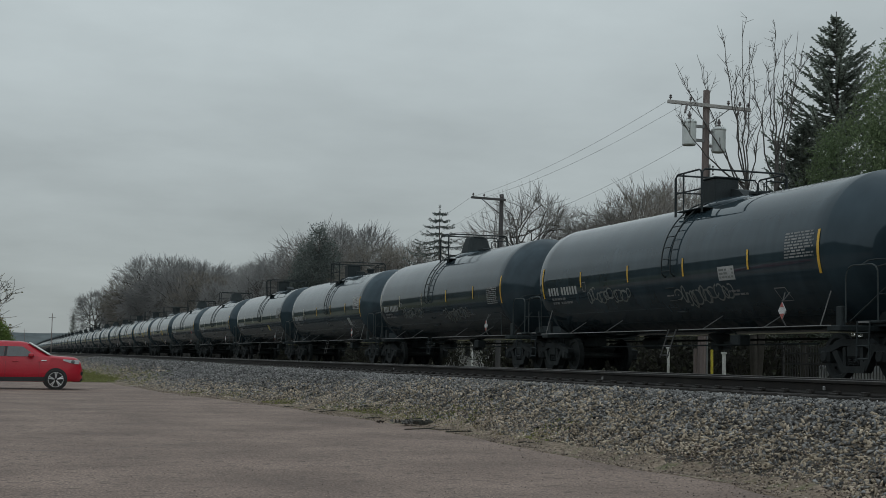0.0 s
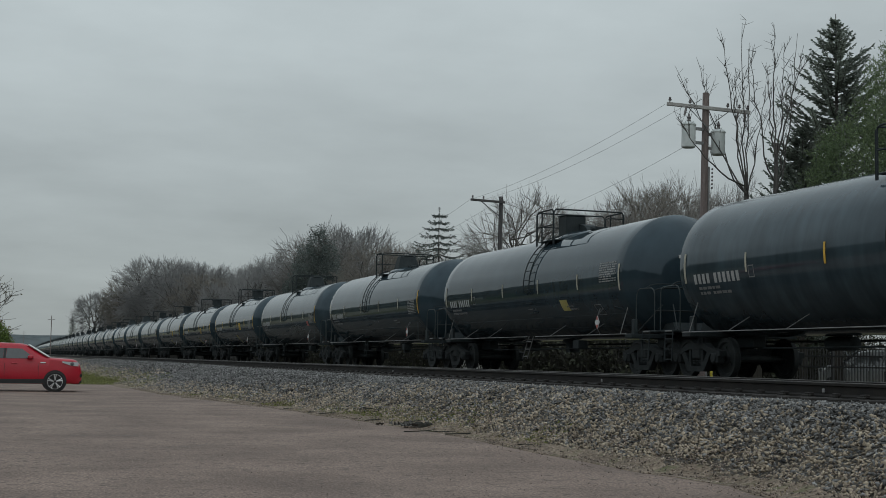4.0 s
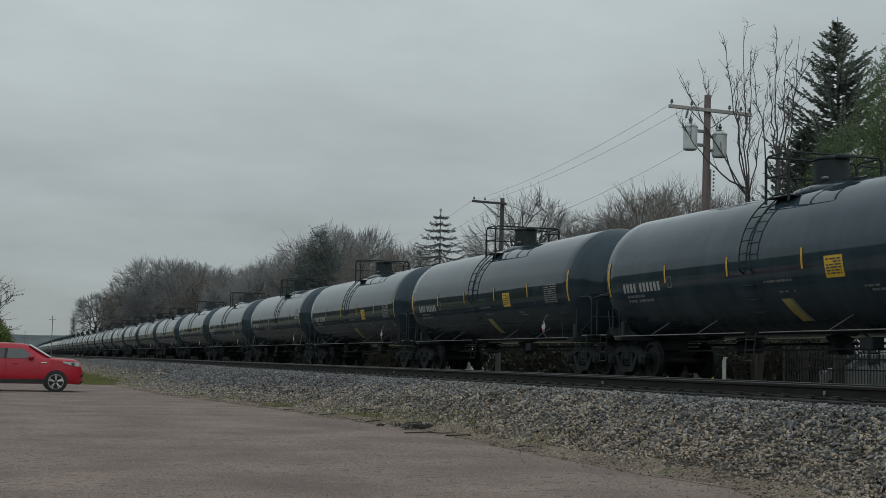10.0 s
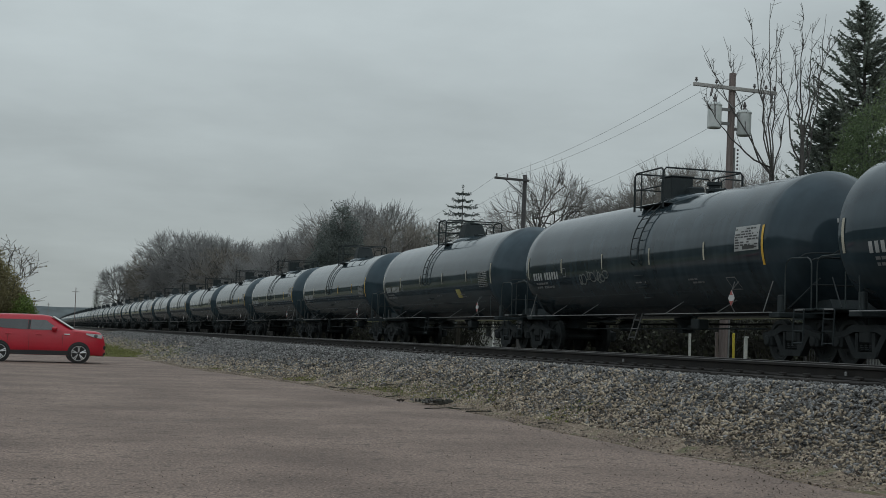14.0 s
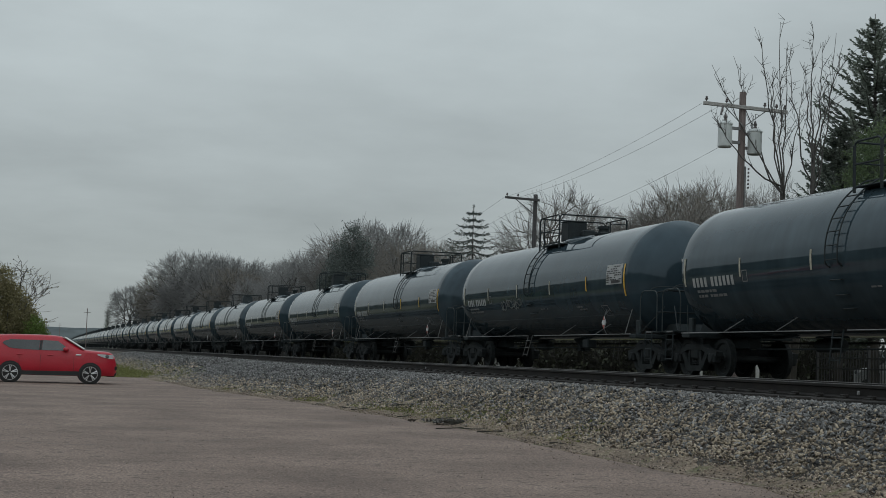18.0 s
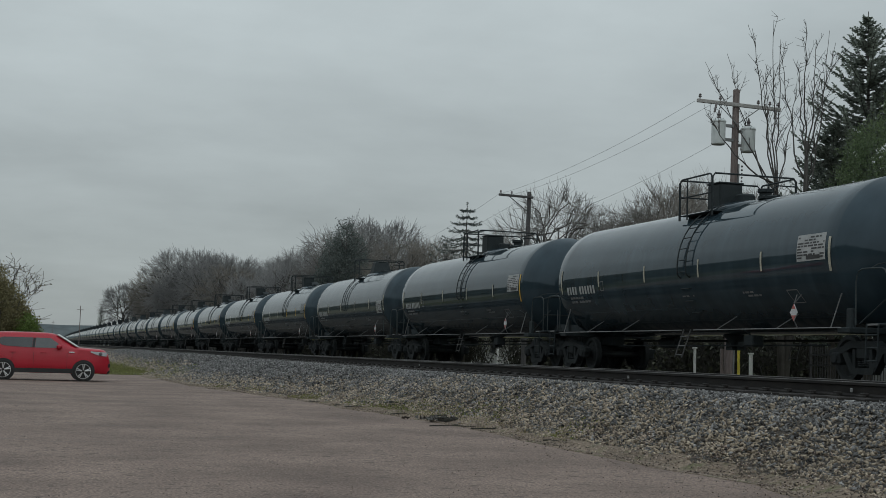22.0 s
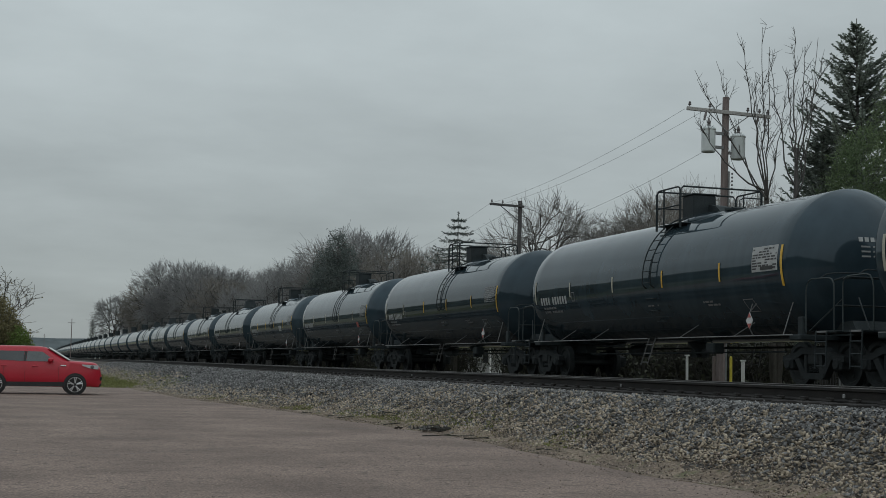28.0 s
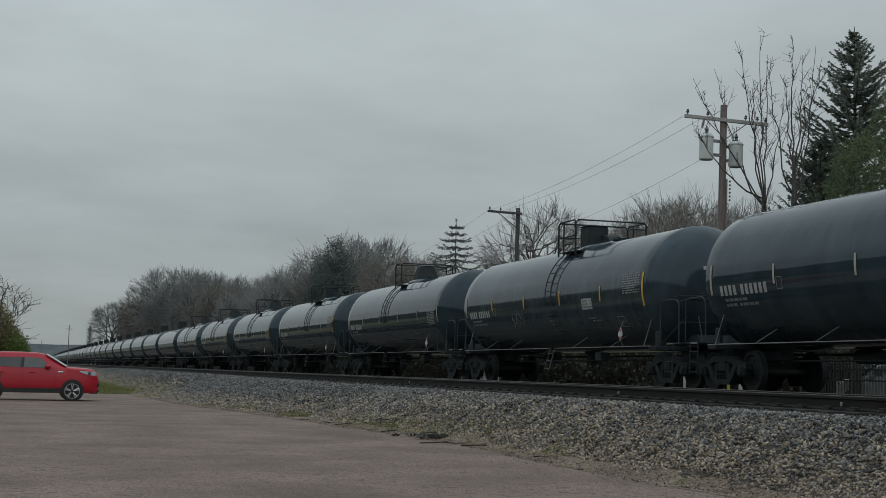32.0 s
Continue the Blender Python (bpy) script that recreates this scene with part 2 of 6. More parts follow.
M["stencil_white"] = surface("stencil_white", (0.32, 0.33, 0.33), (0.44, 0.44, 0.435), 4.0, 0.6, bump=0.05, fine=50)
M["faded_white"] = surface("faded_white", (0.17, 0.175, 0.175), (0.27, 0.27, 0.265), 2.0, 0.6, bump=0.05, fine=50)
M["dim_paint"] = surface("dim_paint", (0.13, 0.135, 0.14), (0.20, 0.20, 0.20), 4.0, 0.6, bump=0.05, fine=50)
M["graffiti"] = surface("graffiti", (0.12, 0.13, 0.125), (0.19, 0.20, 0.19), 3.0, 0.6, bump=0.05, fine=50)
M["yellow_sign"] = surface("yellow_sign", (0.66, 0.42, 0.03), (0.74, 0.48, 0.05), 3.0, 0.5, bump=0.05, fine=50)
M["red_sign"] = surface("red_sign", (0.36, 0.09, 0.08), (0.44, 0.13, 0.11), 3.0, 0.5, bump=0.05, fine=50)
M["black_mark"] = surface("black_mark", (0.03, 0.03, 0.03), (0.05, 0.05, 0.05), 3.0, 0.6, bump=0.05, fine=50)
M["pole_wood"] = surface("pole_wood", (0.145, 0.115, 0.108), (0.235, 0.195, 0.184), 3.0, 0.9, bump=0.4, fine=25, stretch=(3, 3, 0.25))
M["pole_dark"] = surface("pole_dark", (0.055, 0.054, 0.055), (0.095, 0.092, 0.092), 3.0, 0.9, bump=0.4, fine=25, stretch=(3, 3, 0.25))
M["arm_wood"] = surface("arm_wood", (0.30, 0.295, 0.285), (0.42, 0.41, 0.39), 3.0, 0.9, bump=0.3, fine=25)
M["transformer_grey"] = surface("transformer_grey", (0.50, 0.54, 0.53), (0.60, 0.63, 0.62), 3.0, 0.45, bump=0.02, fine=8, grain=0.06)
M["ceramic"] = surface("ceramic", (0.10, 0.09, 0.09), (0.16, 0.14, 0.14), 6.0, 0.3, bump=0.02)
M["wire"] = surface("wire", (0.10, 0.10, 0.10), (0.15, 0.15, 0.15), 6.0, 0.6, bump=0.0)
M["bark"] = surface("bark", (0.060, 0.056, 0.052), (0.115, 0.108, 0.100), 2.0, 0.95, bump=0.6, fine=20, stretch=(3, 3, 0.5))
# twigs at middle distance, lightened in colour for some haze
M["hazed_mid_twig"] = surface("hazed_mid_twig", (0.135, 0.128, 0.120), (0.205, 0.195, 0.182), 0.6, 0.95, bump=0.0, vary=0.25)
# far twigs: paleness of distance haze is put into the base colour
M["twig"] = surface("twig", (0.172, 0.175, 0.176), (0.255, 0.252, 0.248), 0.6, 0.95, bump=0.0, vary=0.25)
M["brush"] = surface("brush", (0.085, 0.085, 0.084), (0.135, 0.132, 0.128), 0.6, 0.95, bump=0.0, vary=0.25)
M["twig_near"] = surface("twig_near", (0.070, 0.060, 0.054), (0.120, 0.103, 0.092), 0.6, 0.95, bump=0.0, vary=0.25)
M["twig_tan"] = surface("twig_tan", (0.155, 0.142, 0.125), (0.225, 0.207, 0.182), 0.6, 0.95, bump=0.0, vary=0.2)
M["bud"] = surface("bud", (0.16, 0.15, 0.07), (0.26, 0.23, 0.12), 0.6, 0.9, bump=0.0, vary=0.2, island=0.3)
M["needle_dark"] = surface("needle_dark", (0.165, 0.195, 0.168), (0.250, 0.280, 0.232), 0.7, 0.8, bump=0.0, island=0.45, thin=0.55)
M["needle_bluish"] = surface("needle_bluish", (0.105, 0.128, 0.120), (0.165, 0.188, 0.174), 0.7, 0.8, bump=0.0, island=0.4, thin=0.4)
M["needle_green"] = surface("needle_green", (0.110, 0.158, 0.080), (0.188, 0.240, 0.124), 0.5, 0.8, bump=0.0, island=0.45, thin=0.5)
M["leaf_green"] = surface("leaf_green", (0.11, 0.17, 0.04), (0.19, 0.26, 0.07), 0.8, 0.75, bump=0.0, island=0.4, thin=0.4)
M["leaf_olive"] = surface("leaf_olive", (0.165, 0.148, 0.074), (0.25, 0.22, 0.118), 0.8, 0.85, bump=0.0, island=0.4, thin=0.4)
# near-black thicket: the gloom seen under the cars is put into these colours
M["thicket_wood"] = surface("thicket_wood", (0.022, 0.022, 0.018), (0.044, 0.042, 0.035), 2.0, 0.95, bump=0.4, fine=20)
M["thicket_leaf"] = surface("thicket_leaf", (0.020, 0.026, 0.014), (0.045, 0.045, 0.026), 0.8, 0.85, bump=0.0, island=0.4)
M["grass"] = surface("grass", (0.165, 0.19, 0.058), (0.25, 0.245, 0.095), 0.7, 0.85, bump=0.0, island=0.35, thin=0.4)
M["dry_grass"] = surface("dry_grass", (0.22, 0.18, 0.10), (0.32, 0.27, 0.16), 0.7, 0.9, bump=0.0, island=0.3, thin=0.4)
M["far_hill"] = surface("far_hill", (0.075, 0.092, 0.098), (0.112, 0.132, 0.136), 0.01, 1.0, bump=0.0, fine=0.08)
M["car_red"] = surface("car_red", (0.42, 0.014, 0.030), (0.46, 0.018, 0.036), 1.0, 0.30, bump=0.0, coat=0.35, spec=0.35)
M["black_plastic"] = surface("black_plastic", (0.014, 0.014, 0.015), (0.022, 0.022, 0.023), 4.0, 0.55, bump=0.1, fine=60)
M["tyre"] = surface("tyre", (0.018, 0.018, 0.018), (0.030, 0.030, 0.030), 6.0, 0.85, bump=0.2, fine=60)
M["alloy"] = surface("alloy", (0.55, 0.55, 0.56), (0.65, 0.65, 0.66), 6.0, 0.35, metal=0.9, bump=0.0)
M["car_glass"] = surface("car_glass", (0.075, 0.084, 0.088), (0.105, 0.115, 0.12), 2.0, 0.05, bump=0.0, coat=0.5)
M["dark_glass"] = surface("dark_glass", (0.032, 0.037, 0.040), (0.046, 0.052, 0.056), 2.0, 0.05, bump=0.0, coat=0.5)
# windscreen: part of the sky's reflection is put into its pale base colour
M["sky_pale_screen"] = surface("sky_pale_screen", (0.20, 0.22, 0.23), (0.26, 0.28, 0.29), 2.0, 0.05, bump=0.0, coat=1.0)
M["lamp_clear"] = surface("lamp_clear", (0.30, 0.31, 0.32), (0.40, 0.40, 0.40), 5.0, 0.12, bump=0.0, coat=1.0)
M["lamp_red"] = surface("lamp_red", (0.35, 0.01, 0.01), (0.42, 0.02, 0.02), 5.0, 0.15, bump=0.0, coat=1.0)
M["chrome"] = surface("chrome", (0.75, 0.75, 0.76), (0.8, 0.8, 0.8), 5.0, 0.15, metal=1.0, bump=0.0)
M["iron_black"] = surface("iron_black", (0.014, 0.014, 0.015), (0.024, 0.024, 0.025), 5.0, 0.5, bump=0.1)
M["faded_yellow"] = surface("faded_yellow", (0.34, 0.29, 0.09), (0.44, 0.38, 0.14), 3.0, 0.55, bump=0.05, fine=50)
M["siding_white"] = surface("siding_white", (0.60, 0.60, 0.58), (0.70, 0.70, 0.68), 2.0, 0.7, bump=0.1)
M["roof_grey"] = surface("roof_grey", (0.10, 0.095, 0.09), (0.16, 0.15, 0.14), 2.0, 0.9, bump=0.4, fine=12)
M["car_silver"] = surface("car_silver", (0.36, 0.37, 0.38), (0.42, 0.43, 0.44), 1.0, 0.3, metal=0.6, bump=0.0, coat=0.8)
M["bollard_yellow"] = surface("bollard_yellow", (0.62, 0.50, 0.04), (0.70, 0.58, 0.08), 3.0, 0.55, bump=0.1)


# ---- mesh helpers ----
class Mesh:
    """Collects vertices and faces; each method adds one solid."""

    def __init__(self):
        self.v, self.f = [], []

    def add(self, verts, faces):
        k = len(self.v)
        self.v.extend(tuple(p) for p in verts)
        self.f.extend(tuple(i + k for i in f) for f in faces)
        return self

    def box(self, c, s, turn=None, bevel=0.0):
        x, y, z = (a / 2 for a in s)
        pts = [Vector((i * x, j * y, k * z)) for i in (-1, 1) for j in (-1, 1) for k in (-1, 1)]
        faces = [(0, 1, 3, 2), (4, 6, 7, 5), (0, 4, 5, 1), (2, 3, 7, 6), (0, 2, 6, 4), (1, 5, 7, 3)]
        if bevel:
            b = min(bevel, x * 0.9, y * 0.9, z * 0.9)
            pts = []
            for k, zz in ((0, -z), (1, -z + b), (2, z - b), (3, z)):
                i = b if k in (0, 3) else 0.0
                for px, py in ((-x + i, -y + b), (-x + b, -y + i), (x - b, -y + i), (x - i, -y + b), (x - i, y - b), (x - b, y - i), (-x + b, y - i), (-x + i, y - b)):
                    pts.append(Vector((px, py, zz)))
            faces = [tuple(range(7, -1, -1)), tuple(range(24, 32))]
            for k in range(3):
                for j in range(8):
                    faces.append((k * 8 + j, k * 8 + (j + 1) % 8, k * 8 + 8 + (j + 1) % 8, k * 8 + 8 + j))
        if turn:
            pts = [turn @ p for p in pts]
        return self.add([p + Vector(c) for p in pts], faces)

    def tube(self, points, r, n=8, cap=True, r2=None):
        pts = [Vector(p) for p in points]
        rings, last = [], None
        for i, p in enumerate(pts):
            d = (pts[min(i + 1, len(pts) - 1)] - pts[max(i - 1, 0)]).normalized()
            ref = Vector((0, 0, 1)) if abs(d.z) < 0.9 else Vector((1, 0, 0))
            a = d.cross(ref).normalized()
            b = d.cross(a)
            rad = r if r2 is None else r + (r2 - r) * i / (len(pts) - 1)
            rings.append([p + rad * (a * math.cos(2 * math.pi * k / n) + b * math.sin(2 * math.pi * k / n)) for k in range(n)])
        verts = [q for ring in rings for q in ring]
        faces = [(i * n + k, i * n + (k + 1) % n, (i + 1) * n + (k + 1) % n, (i + 1) * n + k) for i in range(len(pts) - 1) for k in range(n)]
        if cap:
            faces += [tuple(range(n - 1, -1, -1)), tuple((len(pts) - 1) * n + k for k in range(n))]
        return self.add(verts, faces)

    def lathe(self, profile, n=32, axis="x", c=(0, 0, 0)):
        """profile: (along the axis, radius)."""
        verts, faces = [], []
        for a, r in profile:
            for k in range(n):
                u, w = r * math.cos(2 * math.pi * k / n), r * math.sin(2 * math.pi * k / n)
                p = {"x": (a, u, w), "y": (w, a, u), "z": (u, w, a)}[axis]
                verts.append((p[0] + c[0], p[1] + c[1], p[2] + c[2]))
        for i in range(len(profile) - 1):
            for k in range(n):
                faces.append((i * n + k, i * n + (k + 1) % n, (i + 1) * n + (k + 1) % n, (i + 1) * n + k))
        if profile[0][1] > 1e-4:
            faces.append(tuple(range(n - 1, -1, -1)))
        if profile[-1][1] > 1e-4:
            faces.append(tuple((len(profile) - 1) * n + k for k in range(n)))
        return self.add(verts, faces)

    def prism(self, poly, y0, y1):
        """A polygon in x and z, drawn out from y0 to y1."""
        n = len(poly)
        verts = [(x, y0, z) for x, z in poly] + [(x, y1, z) for x, z in poly]
        faces = [tuple(range(n)), tuple(range(2 * n - 1, n - 1, -1))]
        faces += [(i, i + n, (i + 1) % n + n, (i + 1) % n) for i in range(n)]
        return self.add(verts, faces)

    def grid(self, fn, nu, nv):
        verts = [fn(i / nu, j / nv) for i in range(nu + 1) for j in range(nv + 1)]
        faces = [(i * (nv + 1) + j, (i + 1) * (nv + 1) + j, (i + 1) * (nv + 1) + j + 1, i * (nv + 1) + j + 1) for i in range(nu) for j in range(nv)]
        return self.add(verts, faces)

    def data(self, name, material, smooth=False):
        me = bpy.data.meshes.new(name)
        me.from_pydata(self.v, [], self.f)
        me.materials.append(material)
        if smooth:
            me.shade_smooth()
            if smooth is not True:
                me.set_sharp_from_angle(angle=radians(smooth))
        me.update()
        return me


def part(name, mesh, material=None, parent=None, label="", smooth=False, m=None):
    me = mesh if isinstance(mesh, bpy.types.Mesh) else mesh.data(name, material, smooth)
    ob = new(name, me)
    if parent is not None:
        ob.parent = parent
    if m is not None:
        ob.matrix_basis = m
    return tagged(ob, label)


def thing(name, label, category, group="", m=None, kind=""):
    ob = tagged(new(name), label, category, group, kind)
    ob.empty_display_size = 0.2
    if m is not None:
        ob.matrix_basis = m
    return ob


def fixed(name, mesh, material, label, category, kind="structure", smooth=False, group=""):
    return tagged(part(name, mesh, material, None, "", smooth), label, category, group, kind)


# ---- ground, lot, track bed ----
def ground_z(x, y):
    """The open ground: lot level on the near side, a shallow dish under the track, lawn level beyond it."""
    near = lot_z(x, y) - 0.03
    far = 0.42 + 0.004 * max(0.0, min(x - 22, 200))
    k = min(max((x - bend(y) - 12.0) / 9.0, 0.0), 1.0)
    return near * (1 - k) + far * k


def build_ground():
    xs = [-3000, -900, -300, -120, -60, -30, -15, -8, -2, 2, 4, 6, 8, 10, 12, 14, 16, 18, 20, 22, 25, 30, 40, 60, 100, 200, 500, 1200, 3000]
    ys = [-3000, -900, -400, -200, -100, -60, -30, -10] + list(range(0, 160, 5)) + [180, 220, 260, 320, 400, 500, 650, 850, 1200, 1800, 3000, 4400]
    g = Mesh()
    g.add([(x, y, ground_z(x, y)) for x in xs for y in ys],
          [(i * len(ys) + j, (i + 1) * len(ys) + j, (i + 1) * len(ys) + j + 1, i * len(ys) + j + 1) for i in range(len(xs) - 1) for j in range(len(ys) - 1)])
    fixed("ground", g, M["earth"], "open ground of earth and thin spring grass", "ground")
    lot = Mesh()
    rows = [-60 + 0.5 * i for i in range(240)] + [60]
    cols = 22
    verts = []
    for y in rows:
        e = edge_x(y)
        for i in range(cols + 1):
            k = 1 - (1 - i / cols) ** 2
            x = -70 + (e + 70) * k
            z = lot_z(x, y) + 0.025 + 0.012 * noise.noise((x * 0.25, y * 0.25, 2.0))
            if i == cols:
                z = lot_z(x, y) - 0.05
            verts.append((x, y + (0.5 * noise.noise((x * 0.4, 3.1, 0)) if y == 60 else 0.0), z))
    n = cols + 1
    lot.add(verts, [(j * n + i, j * n + i + 1, (j + 1) * n + i + 1, (j + 1) * n + i) for j in range(len(rows) - 1) for i in range(cols)])
    fixed("parking_lot", lot, M["asphalt"], "worn reddish-grey asphalt lot with a ragged edge beside the track", "asphalt lot", smooth=True)


def ramp(k):
    return k * k * (3 - 2 * k)


def bed_z(x, y):
    """Top of the crushed stone; x is taken across the straight line."""
    toe = edge_x(y) if y < 62 else 6.0
    near = NEAR_RAIL - 0.265
    if x < toe:
        return lot_z(x, y) - 0.02
    if x < 9.45:
        k = (x - toe) / (9.45 - toe)
        return lot_z(x, y) - 0.02 + (near - lot_z(x, y) + 0.02) * (0.35 * k + 0.65 * ramp(k))
    if x < 12.8:
        return near
    if x < 14.6:
        return near - 0.12 * ramp((x - 12.8) / 1.8)
    if x < 18.6:
        return RAIL - 0.215
    return max(0.36, RAIL - 0.215 - (x - 18.6) * 0.32)


def build_bed():
    bed = Mesh()
    ys = [-420, -200, -100, -40] + [0.5 * i for i in range(0, 180)] + list(range(90, 200, 5)) + list(range(200, 1400, 25))
    xs = [4.0, 5.0, 5.6, 6.2, 6.7, 7.1, 7.4, 7.7, 8.0, 8.3, 8.6, 8.9, 9.2, 9.5, 9.9, 10.6, 11.2, 11.8, 12.5, 12.9, 13.5, 14.2, 14.7, 15.4, 16.0, 16.6, 17.3, 18.0, 18.7, 19.5, 20.4, 21.2]
    n = len(xs)
    for y in ys:
        for x in xs:
            z = bed_z(x, y) + 0.02 * noise.noise((x * 1.3, y * 1.3, 0.7))
            if y < 62 and x < edge_x(y) - 0.15:
                z = lot_z(x, y) - 0.06
            bed.v.append((x + bend(y), y, z))
    bed.f = [(j * n + i, j * n + i + 1, (j + 1) * n + i + 1, (j + 1) * n + i) for j in range(len(ys) - 1) for i in range(n - 1)]
    fixed("track_bed", bed, M["gravel_bed"], "bed of crushed stone sloping from the tracks to the lot", "gravel bed")


def build_shoulder():
    """The trodden sandy strip between the asphalt and the heaped stone."""
    g = Mesh()
    ys = [6 + 0.25 * i for i in range(216)]
    n = 9
    for y in ys:
        e = edge_x(y)
        w = 0.42 + 0.30 * noise.noise((2.0, y * 0.35, 0)) + 0.2 * noise.noise((5.0, y * 1.7, 0))
        for i in range(n):
            x = e - 0.2 + (w + 0.2) * i / (n - 1)
            z = max(bed_z(x, y), lot_z(x, y)) + 0.030 + 0.014 * noise.noise((x * 2.5, y * 2.5, 1.0)) - (0.06 if i in (0, n - 1) else 0.0)
            g.v.append((x, y, z))
    g.f = [(j * n + i, j * n + i + 1, (j + 1) * n + i + 1, (j + 1) * n + i) for j in range(len(ys) - 1) for i in range(n - 1)]
    fixed("gravel_shoulder", g, M["sandy"], "sandy brown strip along the asphalt edge", "shoulder", smooth=True)


def build_treeline():
    """A line of trees on the near side of the lot, behind the camera."""
    rng = random.Random(77)
    g = Mesh()
    ys = [-400 + 2.0 * i for i in range(460)]
    rows = 9
    for y in ys:
        top = 13.0 + 3.0 * noise.noise((y * 0.05, 1.0, 0)) + 1.6 * noise.noise((y * 0.22, 4.0, 0)) + rng.uniform(-0.5, 0.5)
        for i in range(rows):
            u = i / (rows - 1)
            g.v.append((-32 - 5 * u + 2.2 * noise.noise((y * 0.18, u * 4.0, 7.0)) + rng.uniform(-0.4, 0.4), y + rng.uniform(-0.5, 0.5), 0.1 + top * u))
    g.f = [(j * rows + i, (j + 1) * rows + i, (j + 1) * rows + i + 1, j * rows + i + 1) for j in range(len(ys) - 1) for i in range(rows - 1)]
    fixed("backdrop", g, M["thicket_leaf"], "dark line of trees on the near side of the lot", "treeline")


def stone_shapes(count, seed):
    rng = random.Random(seed)
    shapes = []
    for _ in range(count):
        bm = bmesh.new()
        for _ in range(8):
            v = Vector((rng.gauss(0, 1), rng.gauss(0, 1), rng.gauss(0, 1))).normalized() * rng.uniform(0.75, 1.1)
            bm.verts.new((v.x * 1.4, v.y * 0.85, v.z * 0.52))
        hull = bmesh.ops.convex_hull(bm, input=bm.verts)
        bmesh.ops.delete(bm, geom=[g for g in hull["geom_interior"] if isinstance(g, bmesh.types.BMVert)], context="VERTS")
        bm.verts.index_update()
        shapes.append((np.array([v.co[:] for v in bm.verts]), np.array([[v.index for v in f.verts] for f in bm.faces if len(f.verts) == 3])))
        bm.free()
    return shapes


def scatter(name, spots, shapes, material, label, category, seed):
    """Many loose pieces in one mesh. spots: x, y, z, size."""
    rng = np.random.default_rng(seed)
    V, F, k = [], [], 0
    for x, y, z, s in spots:
        v, f = shapes[rng.integers(len(shapes))]
        q = rng.normal(size=4) * (0.0, 0.45, 0.45, 1.0) + (rng.normal() + 0.2, 0, 0, 0)
        q /= np.linalg.norm(q)
        w, a, b, c = q
        R = np.array([[1 - 2 * (b * b + c * c), 2 * (a * b - c * w), 2 * (a * c + b * w)],
                      [2 * (a * b + c * w), 1 - 2 * (a * a + c * c), 2 * (b * c - a * w)],
                      [2 * (a * c - b * w), 2 * (b * c + a * w), 1 - 2 * (a * a + b * b)]])
        V.append(v @ R.T * s + (x, y, z))
        F.append(f + k)
        k += len(v)
    V, F = np.concatenate(V), np.concatenate(F)
    me = bpy.data.meshes.new(name)
    me.vertices.add(len(V)); me.vertices.foreach_set("co", V.astype(np.float32).ravel())
    me.loops.add(F.size); me.loops.foreach_set("vertex_index", F.astype(np.int32).ravel())
    me.polygons.add(len(F)); me.polygons.foreach_set("loop_start", np.arange(0, F.size, 3, dtype=np.int32))
    me.materials.append(material)
    me.update(calc_edges=True)
    return tagged(new(name, me), label, category, "", "stuff")


def build_stones():
    rng = random.Random(5)
    grey, pale = [], []
    for y0, y1, per, lo, hi in ((8, 22, 700, 0.019, 0.043), (22, 36, 560, 0.021, 0.044), (36, 62, 240, 0.030, 0.054), (62, 140, 55, 0.04, 0.08)):
        for _ in range(int((y1 - y0) * 3.6 * per)):
            y = rng.uniform(y0, y1)
            x = rng.uniform(6.7, 10.3) if y < 34 else rng.uniform(5.0, 10.3)
            e = edge_x(y) if y < 62 else 6.0
            if x < e - 0.25:
                continue
            k = (x - e) / 1.6 + 0.35 * noise.noise((x * 0.8, y * 0.4, 9.0))
            if k < 0.32 and rng.random() > 0.45 + k * 1.8:
                continue
            s = rng.uniform(lo, hi) * (0.72 if k < 0.25 else 1.0)
            if 9.86 < x and abs((y + 0.3) % 0.61 - 0.3) < 0.11:
                continue
            spot = (x + bend(y), y, bed_z(x, y) + s * 0.4, s)
            (pale if rng.random() > 0.05 + 0.68 * k else grey).append(spot)
    shapes = stone_shapes(7, 3)
    scatter("ballast_stones", grey, shapes, M["ballast"], "grey crushed stone ballast heaped along the rail", "ballast", 1)
    scatter("pale_gravel", pale, shapes, M["pale_stone"], "pale loose gravel spread along the edge of the lot", "gravel", 2)
    bits = []
    for _ in range(24000):
        y = 9 + 42 * rng.random() ** 1.6
        x = rng.uniform(-0.28 * y + 1.0, 0.66 * y)
        if x < edge_x(y) - 0.05:
            near = math.exp(-(edge_x(y) - x) / 0.8)
            if rng.random() < 0.35 + 0.65 * near:
                bits.append((x, y, lot_z(x, y) + 0.03, rng.uniform(0.003, 0.0085) * (1 + 1.2 * near)))
    for _ in range(9000):
        y = 9 + 45 * rng.random() ** 1.5
        x = edge_x(y) + rng.uniform(-0.15, 0.8)
        bits.append((x, y, max(bed_z(x, y), lot_z(x, y)) + 0.035, rng.uniform(0.007, 0.022)))
    scatter("asphalt_grit", bits, shapes, M["grit"], "loose grit scattered over the asphalt", "grit", 4)


